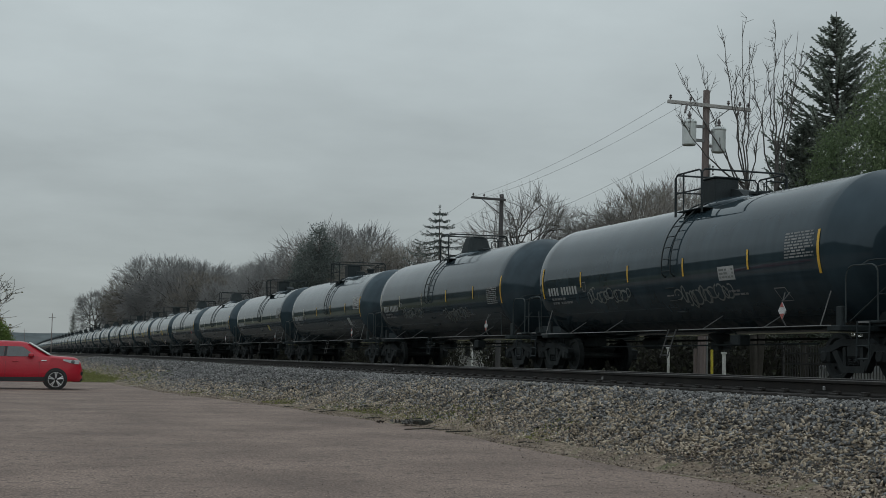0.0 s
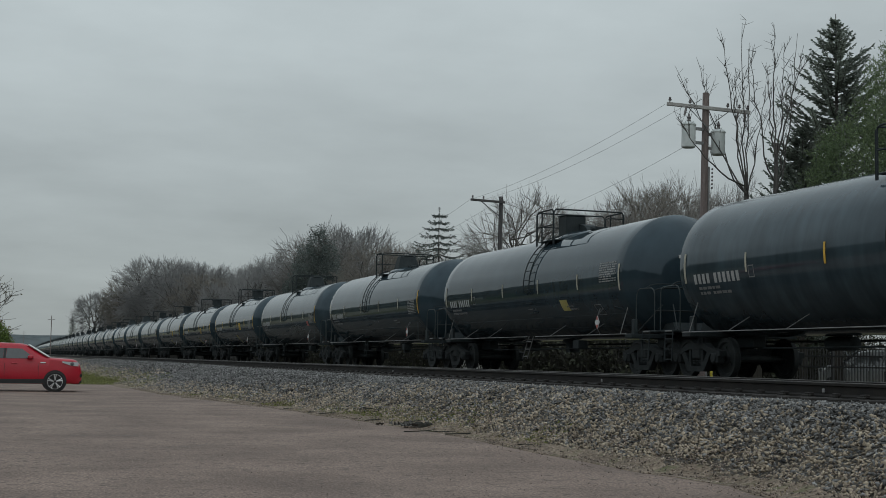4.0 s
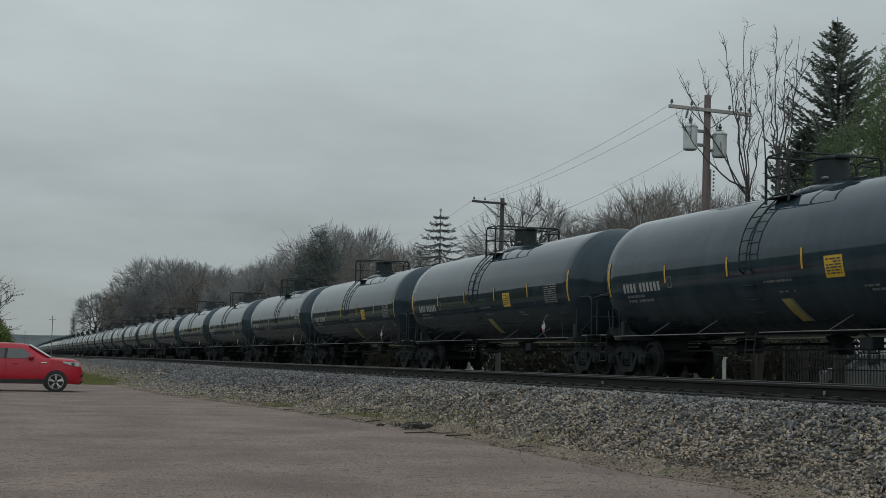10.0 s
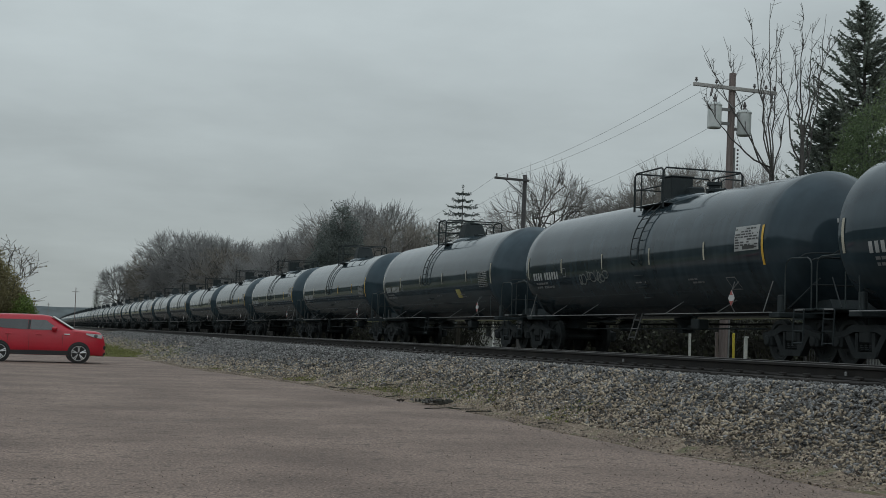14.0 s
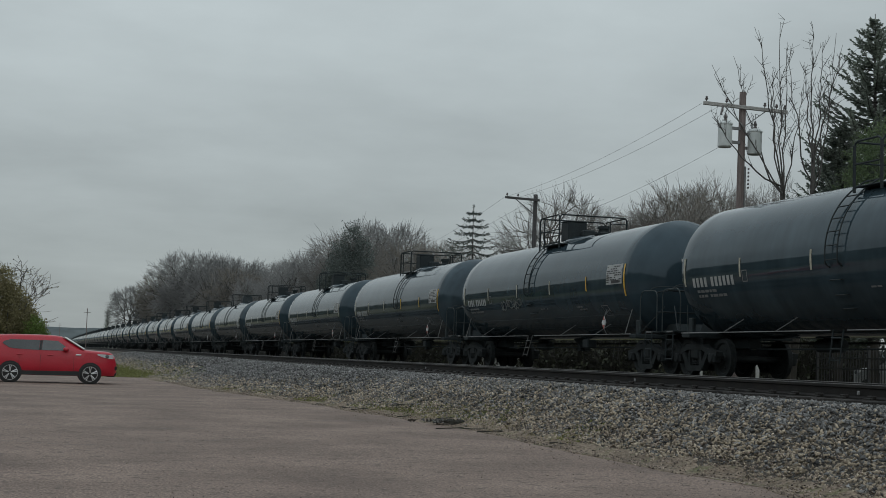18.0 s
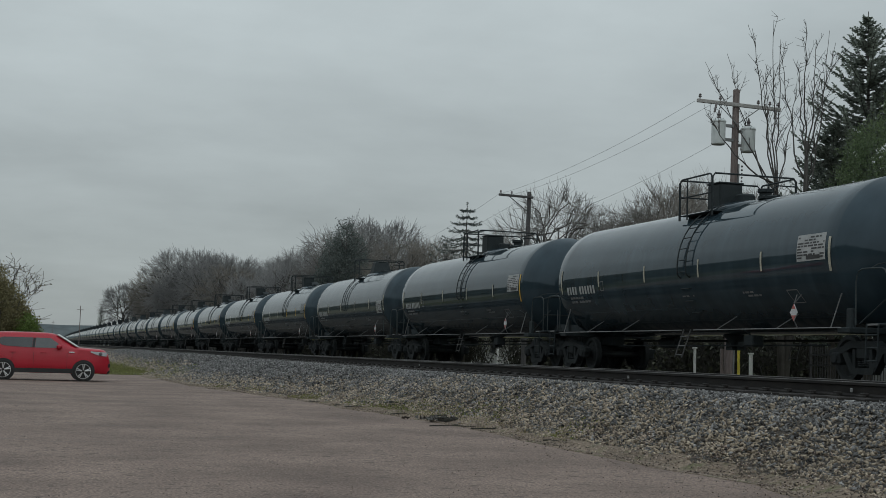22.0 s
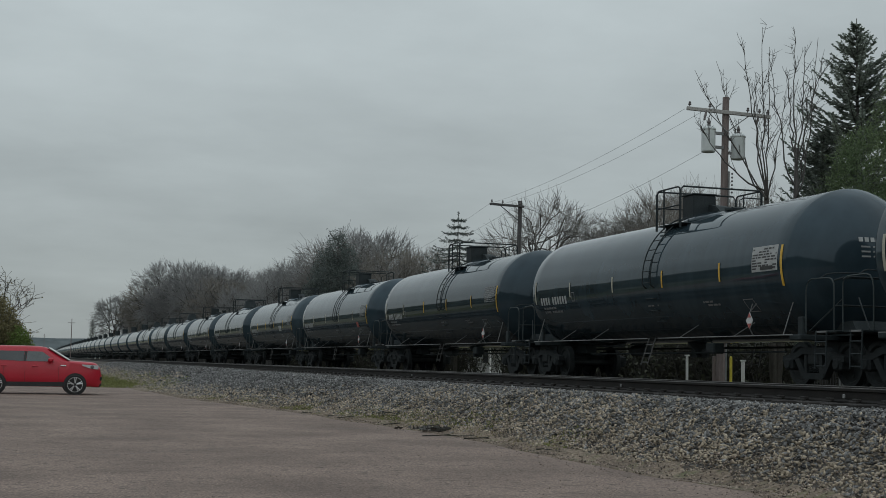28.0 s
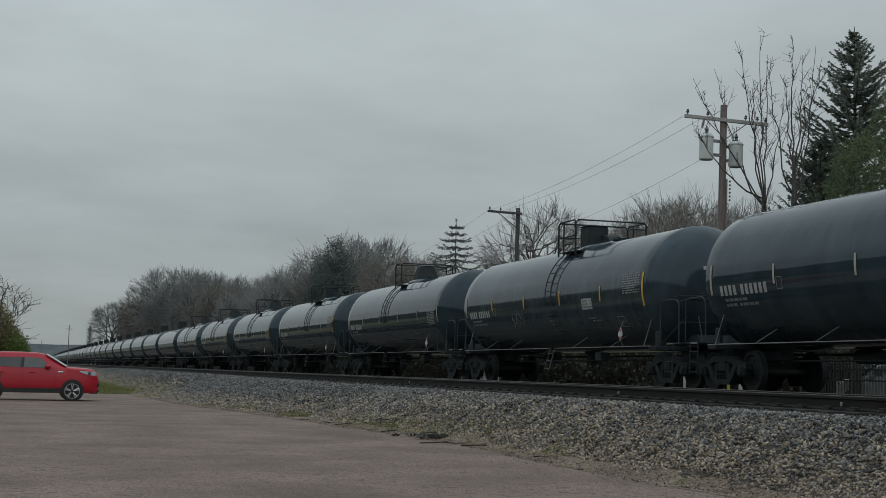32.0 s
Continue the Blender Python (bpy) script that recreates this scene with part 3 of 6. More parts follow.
def blades(name, spots, height, material, label, category, seed):
    rng = random.Random(seed)
    g = Mesh()
    for x, y, z in spots:
        a, h = rng.uniform(0, 6.28), height * rng.uniform(0.5, 1.3)
        dx, dy, w = math.cos(a), math.sin(a), 0.012 + 0.01 * rng.random() + 0.0004 * y
        lx, ly = rng.uniform(-0.5, 0.5) * h, rng.uniform(-0.5, 0.5) * h
        g.add([(x - dx * w, y - dy * w, z), (x + dx * w, y + dy * w, z), (x + lx, y + ly, z + h)], [(0, 1, 2)])
    return tagged(part(name, g, material), label, category, "", "stuff")


def build_grass():
    rng = random.Random(8)
    green = []
    for _ in range(48000):
        y = rng.uniform(54, 104)
        x = rng.uniform(-12, 8.6)
        if (y < 60.6 and x < edge_x(y) + 0.5) or x > 7.6 + 0.9 * noise.noise((y * 0.2, 0, 0)) - max(0, 61 - y) * 0.30:
            continue
        green.append((x, y, max(ground_z(x, y), bed_z(x, y) if x > 4.2 else -9) - 0.01))
    blades("grass_verge", green, 0.07, M["grass"], "green grass verge at the end of the lot", "grass", 1)
    dry = []
    for _ in range(9000):
        y = rng.uniform(9, 56)
        x = edge_x(y) + abs(rng.gauss(0, 0.35)) - 0.15
        if noise.noise((x * 0.7, y * 0.45, 5.0)) > 0.02:
            dry.append((x, y, bed_z(x, y)))
    blades("dry_weeds", dry, 0.045, M["dry_grass"], "short dry weeds along the asphalt edge", "weeds", 2)
    moss = []
    for _ in range(18000):
        y = rng.uniform(19, 48)
        x = edge_x(y) + 0.25 + abs(rng.gauss(0, 0.3))
        if noise.noise((x * 0.6, y * 0.35, 15.0)) > 0.0:
            moss.append((x, y, bed_z(x, y)))
    blades("green_weeds", moss, 0.035, M["grass"], "low green weeds in the gravel", "weeds", 3)
    lawn = []
    for _ in range(30000):
        y = rng.uniform(40, 115)
        x = rng.uniform(20.5, 44)
        lawn.append((x, y, ground_z(x, y)))
    blades("lawn", lawn, 0.14, M["grass"], "mown green lawn beyond the track", "grass", 4)


def build_track(name, label, centre, head, near, spacing):
    track = thing(name, label, "track", "railway tracks", kind="structure")
    prof = [(-0.076, -0.186), (0.076, -0.186), (0.076, -0.168), (0.012, -0.145), (0.012, -0.048), (0.038, -0.038), (0.038, -0.007),
            (0.029, 0.0), (-0.029, 0.0), (-0.038, -0.007), (-0.038, -0.038), (-0.012, -0.048), (-0.012, -0.145), (-0.076, -0.168)]
    ys = [-420, 0, 150] + list(range(170, 1400, 20))
    for side in (-0.7525, 0.7525):
        r = Mesh()
        n = len(prof)
        for y in ys:
            r.v.extend((centre + side + bend(y) + px, y, head - 0.004 + pz) for px, pz in prof)
        r.f = [(j * n + i, j * n + (i + 1) % n, (j + 1) * n + (i + 1) % n, (j + 1) * n + i) for j in range(len(ys) - 1) for i in range(n)]
        rail = part("rail", r, M["rail_steel"], track)
        h = Mesh()
        for y in ys:
            h.v.extend((centre + side + bend(y) + px, y, head + pz) for px, pz in ((-0.03, -0.0035), (-0.026, 0.0), (0.026, 0.0), (0.03, -0.0035)))
        h.f = [(j * 4 + i, (j + 1) * 4 + i, (j + 1) * 4 + i + 1, j * 4 + i + 1) for j in range(len(ys) - 1) for i in range(3)]
        part("railhead", h, M["rail_head"], rail, "worn running surface")
    tie = Mesh().box((0, 0, 0), (2.6, 0.23, 0.17), bevel=0.012).data("tie", M["tie"])
    rng = random.Random(2)
    y = 6.1
    top = head - 0.19
    last = 108 if near else 40
    while y < last:
        part("tie", tie, None, track, m=pose(centre + rng.uniform(-0.03, 0.03), y, top - 0.085, 0, 0, rng.uniform(-1, 1)))
        if near and y < 80:
            part("rail_clip", CLIP_MESH, None, track, m=pose(centre - 0.7525 - 0.085, y, top + 0.03))
        y += spacing
    far = Mesh()
    while y < 420:
        far.box((centre + bend(y), y, top - 0.085), (2.6, 0.23, 0.17))
        y += spacing
    for j in range(60):
        far.box((centre, 5.5 - j * spacing, top - 0.085), (2.6, 0.23, 0.17))
    tagged(part("tie_rest", far, M["tie"], track), kind="stuff")
    if near:
        tag = Mesh().box((0, 0, 0), (0.025, 0.045, 0.055), bevel=0.008).data("rail_tag", M["pipe_grey"])
        for y in RAIL_TAGS:
            part("rail_tag", tag, None, track, "pale tag on the rail web", m=pose(centre - 0.7525 - 0.055, y, head - 0.11))


CLIP_MESH = Mesh().box((-0.01, 0, 0), (0.09, 0.10, 0.05), bevel=0.012).box((-0.06, 0.0, -0.02), (0.05, 0.16, 0.03), bevel=0.008).data("rail_clip", M["rail_clip"])
RAIL_TAGS = (15.6, 22.5, 36.0)


# ---- the train: local x points the way it runs, local -y faces the lot, z = 0 on the rail ----
def on_shell(x, z, lift=0.004):
    """A point on the shell's near side at height z."""
    r = SHELL_R + lift
    s = max(-0.999, min(0.999, (z - SHELL_Z) / r))
    return (x, -r * math.cos(math.asin(s)), SHELL_Z + r * s)


def patch(mesh, x0, x1, z0, z1, lift=0.004, nz=4, skew=0.0):
    """A sheet that lies on the shell's curve. skew: metres by which its foot is shifted along the car."""
    return mesh.grid(lambda u, v: on_shell(x0 + (x1 - x0) * u + skew * (1 - v), z0 + (z1 - z0) * v, lift), 1, nz)


def ring(mesh, x0, x1, r0, r1, n=64):
    return mesh.lathe([(x0, r0), (x0, r1), (x1, r1), (x1, r0)], n, "x", (0, 0, SHELL_Z))


def build_shell_mesh(name, mat, n=64, half=HALF):
    # dished heads that meet the cylinder at a rounded knuckle
    head = []
    full = radians(72)
    for i in range(9):
        a = full * i / 8
        head.append((0.80 * (math.cos(a) - math.cos(full)) / (1 - math.cos(full)), max((SHELL_R - 0.02) * math.sin(a) / math.sin(full), 0.0005)))
    prof = [(-half - 0.05 - d, r) for d, r in head] + [(-half - 0.02, SHELL_R - 0.006)]
    for i in range(31):
        x = -half + 2 * half * i / 30
        prof.append((x, SHELL_R - (0.003 if i % 5 == 0 and 0 < i < 30 else 0.0) + 0.0015 * math.sin(i * 2.3)))
    prof += [(half + 0.02, SHELL_R - 0.006)] + [(half + 0.05 + d, r) for d, r in reversed(head)]
    return Mesh().lathe(prof, n, "x", (0, 0, SHELL_Z)).data(name, mat, 30)


def side_frame_mesh(y0, y1):
    g = Mesh()
    g.prism([(-1.12, 0.62), (-0.62, 0.70), (-0.42, 0.80), (0.42, 0.80), (0.62, 0.70), (1.12, 0.62), (1.12, 0.50), (0.66, 0.56), (0.36, 0.66), (-0.36, 0.66), (-0.66, 0.56), (-1.12, 0.50)], y0, y1)
    for s in (-1, 1):
        a = [(s * 0.70, 0.58), (s * 0.54, 0.62), (s * 0.26, 0.26), (s * 0.40, 0.18)]
        g.prism(a if s < 0 else a[::-1], y0 + 0.01, y1 - 0.01)
        g.prism([(s * 0.28 - 0.05, 0.64), (s * 0.28 + 0.05, 0.64), (s * 0.28 + 0.05, 0.24), (s * 0.28 - 0.05, 0.24)], y0 + 0.015, y1 - 0.015)
        g.box((s * 0.89, (y0 + y1) / 2, 0.46), (0.30, y1 - y0 + 0.05, 0.26), bevel=0.04)
    g.prism([(-0.42, 0.28), (0.42, 0.28), (0.36, 0.15), (-0.36, 0.15)], y0, y1)
    return g


def build_truck_parts():
    """Meshes of one truck about its centre."""
    d = {}
    d["side_frame"] = [side_frame_mesh(-1.10, -0.92).data("side_frame", M["truck_steel"]), side_frame_mesh(0.92, 1.10).data("side_frame", M["truck_steel"])]
    d["bolster"] = Mesh().box((0, 0, 0.56), (0.42, 2.2, 0.26), bevel=0.04).box((0, 0, 0.78), (0.34, 0.8, 0.16), bevel=0.03).data("bolster", M["truck_steel"])
    d["spring"] = Mesh().tube([(0.055 * math.cos(a * 1.2), 0.055 * math.sin(a * 1.2), 0.28 + 0.008 * a) for a in range(26)], 0.017, 5).data("spring", M["truck_steel"])
    wheel = [(-0.068, 0.0), (-0.068, 0.11), (-0.035, 0.14), (-0.02, 0.34), (-0.062, 0.375), (-0.066, 0.452), (-0.06, 0.457), (0.045, 0.462), (0.052, 0.483), (0.07, 0.478), (0.075, 0.38), (0.03, 0.34), (0.02, 0.14), (0.06, 0.11), (0.06, 0.0)]
    w = Mesh()
    for y, s in ((-0.755, 1), (0.755, -1)):
        w.lathe([(s * a, r) for a, r in wheel], 32, "y", (0, y, 0))
        for k in range(3):
            w.box((0.25 * math.cos(k * 2.09), y - s * 0.05, 0.25 * math.sin(k * 2.09)), (0.05, 0.02, 0.05))
    w.lathe([(-1.0, 0.075), (1.0, 0.075)], 12, "y")
    d["wheelset"] = w.data("wheelset", M["wheel_steel"], 35)
    d["bearing_cap"] = [Mesh().lathe([(s * 1.0, 0.11), (s * 1.14, 0.11), (s * 1.155, 0.09), (s * 1.155, 0.0005)], 16, "y", (0, 0, 0.462)).data("bearing_cap", M["truck_steel"], 35) for s in (-1, 1)]
    br = Mesh().box((0, 0, 0.42), (0.08, 1.6, 0.12), bevel=0.02)
    for y in (-0.755, 0.755):
        br.box((0, y, 0.46), (0.09, 0.09, 0.30), bevel=0.01)
    d["brake_beam"] = br.data("brake_beam", M["truck_steel"])
    return d


def add_truck(car, x, d):
    truck = part("truck", d["bolster"], None, car, "rusty dark cast-steel truck", m=pose(x, 0, 0))
    for me in d["side_frame"]:
        part("side_frame", me, None, truck)
    for y in (-1.01, 1.01):
        for sx in (-0.15, 0.0, 0.15):
            part("spring", d["spring"], None, truck, m=pose(sx, y, 0))
    for x in (-0.38, 0.38):
        part("brake_beam", d["brake_beam"], None, truck, m=pose(x, 0, 0))
    for ax in (-0.89, 0.89):
        part("wheelset", d["wheelset"], None, truck, m=pose(ax, 0, 0.462))
        for me in d["bearing_cap"]:
            part("bearing_cap", me, None, truck, m=pose(ax, 0, 0))
    return truck


def loop_rail(x0, x1, y, z0, z1, posts, r=0.022):
    g = Mesh()
    k = 0.10
    g.tube([(x0, y, z0), (x0, y, z1 - k), (x0 + k * 0.3, y, z1 - k * 0.3), (x0 + k, y, z1), (x1 - k, y, z1), (x1 - k * 0.3, y, z1 - k * 0.3), (x1, y, z1 - k), (x1, y, z0)], r, 6)
    for x in posts:
        g.tube([(x, y, z0), (x, y, z1)], r, 6)
    g.tube([(x0, y, (z0 + z1) / 2 + 0.05), (x1, y, (z0 + z1) / 2 + 0.05)], r * 0.85, 6)
    return g


# what sets the builds of car apart: centre of the ladder, ends of the rail cage, half length of the shell
BUILD = {
    "tapered": dict(ladder=-0.52, cage=(-0.60, 0.36), half=7.13),
    "drum": dict(ladder=-0.50, cage=(-0.58, 0.34), half=7.55),
    "boxed": dict(ladder=0.86, cage=(-0.40, 1.32), half=7.22),
    "boxed_aft": dict(ladder=-0.25, cage=(-0.62, 1.10), half=7.22),
    "short_box": dict(ladder=0.86, cage=(0.27, 1.60), half=7.22),
}


def build_tank_car(kind):
    spec = BUILD[kind]
    lad0, (cage0, cage1), half = spec["ladder"], spec["cage"], spec["half"]
    boxed = kind in ("boxed", "boxed_aft", "short_box")
    car = thing("tank_car", "glossy black railway tank car", "tank car", "tank cars of the train")
    tk = build_truck_parts()
    CROWN = SHELL_Z + SHELL_R
    part("tank_shell", build_shell_mesh("tank_shell", M["shell"], 64, half), None, car)
    # stub sills, bolsters, draft gear, couplers
    for s in (-1, 1):
        sill = Mesh().box((s * 7.7, 0, 0.88), (2.6, 0.34, 0.34), bevel=0.02)
        part("stub_sill", sill, M["frame_black"], car)
        part("saddle", Mesh().prism([(s * 6.4, 1.05), (s * 8.2, 1.05), (s * 8.0, 1.35), (s * 6.6, 1.25)][::s], -0.55, 0.55), M["frame_black"], car)
        part("body_bolster", Mesh().box((s * HALF, 0, 1.0), (0.42, 2.84, 0.12), bevel=0.02), M["frame_black"], car)
        for y in (-1.24, 1.24):
            part("bolster_web", Mesh().box((s * HALF, y, 1.22), (0.20, 0.10, 0.42), bevel=0.02), M["frame_black"], car)
        cp = Mesh().box((s * 8.50, 0, 0.88), (0.62, 0.13, 0.16), bevel=0.03).box((s * 8.72, -0.05, 0.88), (0.20, 0.30, 0.28), bevel=0.06)
        cp.tube([(s * 8.4, 0.25, 0.82), (s * 8.6, 0.24, 0.62), (s * 8.78, 0.22, 0.58)], 0.03, 6)
        part("coupler", cp, M["truck_steel"], car)
        deck = Mesh().box((s * 8.35, 0, 1.10), (0.62, 2.7, 0.05), bevel=0.01)
        part("end_platform", deck, M["frame_black"], car)
        # rails at the end: a bent bar over the platform, grab irons and steps at its corners
        for y in (-1.38, 1.38):
            h = Mesh()
            h.tube([(s * 7.62, y, 1.1), (s * 7.62, y, 1.92), (s * 7.65, y, 2.04), (s * 7.72, y, 2.13), (s * 7.84, y, 2.17), (s * 8.45, y, 2.16), (s * 8.55, y, 2.12), (s * 8.61, y, 2.04), (s * 8.62, y, 1.92), (s * 8.62, y, 1.1)], 0.016, 6)
            part("end_handrail", h, M["rail_teal"], car)
            part("platform_mark", Mesh().box((s * 8.2, y * 1.004, 1.10), (0.36, 0.012, 0.035)), M["dim_paint"], car)
            part("end_brace", Mesh().tube([(s * 7.75, y, 1.12), (s * 8.5, y * 0.8, 1.75)], 0.014, 5), M["frame_black"], car)
            part("end_hoop", Mesh().tube([(s * 8.1, y, 2.16), (s * 8.13, y * 0.9, 2.25), (s * 8.2, y * 0.8, 2.28), (s * 8.45, y * 0.4, 2.28)], 0.015, 6), M["frame_black"], car)
            st = Mesh()
            for x in (s * 7.98, s * 8.36):
                st.tube([(x, y, 1.12), (x, y * 1.02, 0.38)], 0.018, 6)
            for z in (0.42, 0.66, 0.9):
                st.tube([(s * 7.98, y * 1.01, z), (s * 8.36, y * 1.01, z)], 0.016, 6)
            part("step_ladder", st, M["frame_black"], car)
        eh = Mesh().tube([(s * 8.62, -1.38, 2.1), (s * 8.66, -1.2, 2.16), (s * 8.66, 1.2, 2.16), (s * 8.62, 1.38, 2.1)], 0.02, 6)
        eh.tube([(s * 8.64, -1.38, 1.6), (s * 8.64, 1.38, 1.6)], 0.018, 6)
        part("end_rail", eh, M["frame_black"], car)
        add_truck(car, s * 7.4, tk)
    bw = Mesh().lathe([(8.70, 0.26), (8.735, 0.28), (8.77, 0.26), (8.735, 0.245), (8.70, 0.26)], 20, "x", (0, 0.62, 1.9))
    for a in range(4):
        bw.tube([(8.73, 0.62, 1.9), (8.73, 0.62 + 0.26 * math.cos(a * 1.57 + 0.4), 1.9 + 0.26 * math.sin(a * 1.57 + 0.4))], 0.015, 5)
    bw.box((8.62, 0.62, 1.75), (0.14, 0.22, 0.6), bevel=0.02)
    part("hand_brake", bw, M["frame_black"], car)
    # pale line along the flank with its brackets
    for y in (-1.50, 1.50):
        for x0, x1 in ((-7.3, lad0 - 0.30), (lad0 + 0.30, 7.3)):
            rail = Mesh().tube([(x0, y, 1.05), (x1, y, 1.05)], 0.012, 6)
            side = part("side_rail", rail, M["pipe_grey"], car, "thin pale rail along the flank")
        for x in (-5.2, -2.9, 2.3, 4.9):
            br = Mesh().tube([(x, y, 1.05), (x + 0.26, math.copysign(1.12, y), 1.36)], 0.011, 5)
            part("rail_bracket", br, M["bracket_grey"], car)
        for x in (-6.95, 6.95):
            gi = Mesh().tube([(x, y, 1.05), (x + 0.22, math.copysign(1.40, y), 1.72)] if boxed else [(x, y, 1.05), (x, y * 1.02, 1.72)], 0.013, 6)
            part("grab_iron", gi, M["pipe_grey"] if boxed else M["rail_teal"], car)
    # ladder over the shell, rungs one by one
    for sy in (-1, 1):
        lad = Mesh()
        for x in (lad0 - 0.22, lad0 + 0.22):
            pts = []
            for k in range(15):
                a = radians(-6 + 72 * k / 14)
                r = SHELL_R + 0.09
                pts.append((x, sy * r * math.cos(a), SHELL_Z + r * math.sin(a)))
            lad.tube(pts, 0.017, 6)
            lad.tube([pts[0], (x, sy * (SHELL_R - 0.02), SHELL_Z - 0.25)], 0.02, 6)
        ladder = part("ladder", lad, M["frame_black"], car)
        for k in range(8):
            a = radians(-4 + 9.6 * k)
            r = SHELL_R + 0.09
            p = (sy * r * math.cos(a), SHELL_Z + r * math.sin(a))
            part("rung", Mesh().tube([(lad0 - 0.22, *p), (lad0 + 0.22, *p)], 0.013, 6), M["frame_black"], ladder)
        for k in range(3):
            a = radians(-18 - 11 * k)
            r = SHELL_R + 0.06
            p = (sy * r * math.cos(a), SHELL_Z + r * math.sin(a))
            part("rung", Mesh().tube([(lad0 - 0.2, p[0] * 0.96, p[1]), (lad0 - 0.2, *p), (lad0 + 0.2, *p), (lad0 + 0.2, p[0] * 0.96, p[1])], 0.014, 5), M["frame_black"], ladder)
        low = Mesh()
        lean = 0.34 if boxed else 0.05
        for x in (lad0 - 0.18, lad0 + 0.18):
            low.tube([(x, sy * 1.50, 1.06), (x - lean, sy * 1.56, 0.40)], 0.017, 6)
        for z in (0.46, 0.68, 0.9):
            k = (1.06 - z) / 0.66 * lean
            low.tube([(lad0 - 0.18 - k, sy * 1.54, z), (lad0 + 0.18 - k, sy * 1.54, z)], 0.015, 6)
        part("lower_ladder", low, M["bracket_grey"] if boxed else M["frame_black"], car)
    # crown: dished fairing, housing with its lid, platform and rails
    mid = (cage0 + cage1) / 2
    fair = Mesh().lathe([(-0.22, 0.80), (-0.06, 0.66), (0.03, 0.45), (0.05, 0.0005)], 32, "z")
    fair.v = [(mid + 0.45 + x * 1.9, y, CROWN + z) for x, y, z in fair.v]
    part("crown_fairing", fair, M["shell"], car, smooth=True)
    if kind == "tapered":
        # four-sided hood that narrows upwards
        hx = mid + 0.28
        hs = Mesh()
        rows = ((-0.06, 0.44, 0.46), (0.06, 0.43, 0.45), (0.30, 0.37, 0.40), (0.54, 0.31, 0.33), (0.585, 0.27, 0.29))
        hs.v = [(hx + sx * a - 0.04 * z, sy * b, CROWN + z) for z, a, b in rows for sx, sy in ((-1, -0.8), (-0.8, -1), (0.8, -1), (1, -0.8), (1, 0.8), (0.8, 1), (-0.8, 1), (-1, 0.8))]
        hs.f = [(i * 8 + j, i * 8 + (j + 1) % 8, i * 8 + 8 + (j + 1) % 8, i * 8 + 8 + j) for i in range(4) for j in range(8)] + [tuple(range(32, 40))]
        house = part("valve_housing", hs, M["frame_black"], car, "dark hood that narrows upwards over the valves")
        part("hinge", Mesh().box((hx + 0.26, 0, CROWN + 0.57), (0.10, 0.4, 0.06), bevel=0.02), M["frame_black"], house)
        part("fitting", Mesh().box((hx - 0.66, -0.16, CROWN + 0.10), (0.22, 0.30, 0.20), bevel=0.03), M["frame_black"], car)
    elif kind == "drum":
        hx = mid + 0.30
        hs = Mesh().lathe([(0.0, 0.44), (0.06, 0.44), (0.07, 0.36), (0.52, 0.36), (0.54, 0.39), (0.58, 0.39), (0.61, 0.32), (0.615, 0.0005)], 28, "z", (hx, 0, CROWN + 0.02))
        house = part("valve_housing", hs, M["frame_black"], car, "round black valve housing with a lid", smooth=35)
        part("hinge", Mesh().box((hx + 0.42, 0, CROWN + 0.60), (0.12, 0.3, 0.08), bevel=0.02), M["frame_black"], house)
        part("latch", Mesh().box((hx + 0.30, -0.36, CROWN + 0.14), (0.16, 0.10, 0.05), bevel=0.015), M["pipe_grey"], house)
    else:
        hx = (0.22, -0.02, 0.80)[("boxed", "boxed_aft", "short_box").index(kind)]
        hs = Mesh().box((hx, -0.20, CROWN + 0.24), (0.62, 0.64, 0.60), bevel=0.03)
        house = part("valve_housing", hs, M["frame_black"], car, "square dark valve box with a lid")
        part("lid", Mesh().box((hx, -0.20, CROWN + 0.56), (0.66, 0.68, 0.04), bevel=0.012), M["frame_black"], house)
        if kind == "short_box":
            part("fitting", Mesh().prism([(hx + 0.33, CROWN + 0.02), (hx + 1.0, CROWN + 0.02), (hx + 0.7, CROWN + 0.22), (hx + 0.33, CROWN + 0.30)], -0.1, 0.3), M["frame_black"], car)
        else:
            part("fitting", Mesh().lathe([(0.0, 0.20), (0.16, 0.20), (0.17, 0.15), (0.36, 0.15), (0.38, 0.20), (0.46, 0.20), (0.48, 0.0005)], 16, "z", (hx + 0.75, 0.5, CROWN - 0.06)), M["frame_black"], car, "upright round fitting", smooth=35)
            part("fitting", Mesh().box((hx + 0.55, 0.05, CROWN + 0.14), (0.34, 0.40, 0.26), bevel=0.04), M["frame_black"], car)
    mw = Mesh().lathe([(0.0, 0.24), (0.10, 0.24), (0.11, 0.30), (0.16, 0.30), (0.18, 0.22), (0.18, 0.0005)], 20, "z", (cage1 + 0.55, 0.15, CROWN - 0.06))
    for k in range(6):
        mw.box((cage1 + 0.55 + 0.29 * math.cos(k * 1.05), 0.15 + 0.29 * math.sin(k * 1.05), CROWN + 0.08), (0.05, 0.05, 0.09))
    part("manway", mw, M["frame_black"], car, smooth=35)
    wide = 1.13
    for y in (-0.88, 0.88):
        part("platform", Mesh().box((mid, y, CROWN - 0.24), (cage1 - cage0, 0.46, 0.025), bevel=0.006), M["frame_black"], car)
        for x in (cage0 + 0.15, cage1 - 0.15):
            part("platform_bracket", Mesh().box((x, y, CROWN - 0.34), (0.05, 0.08, 0.20)), M["frame_black"], car)
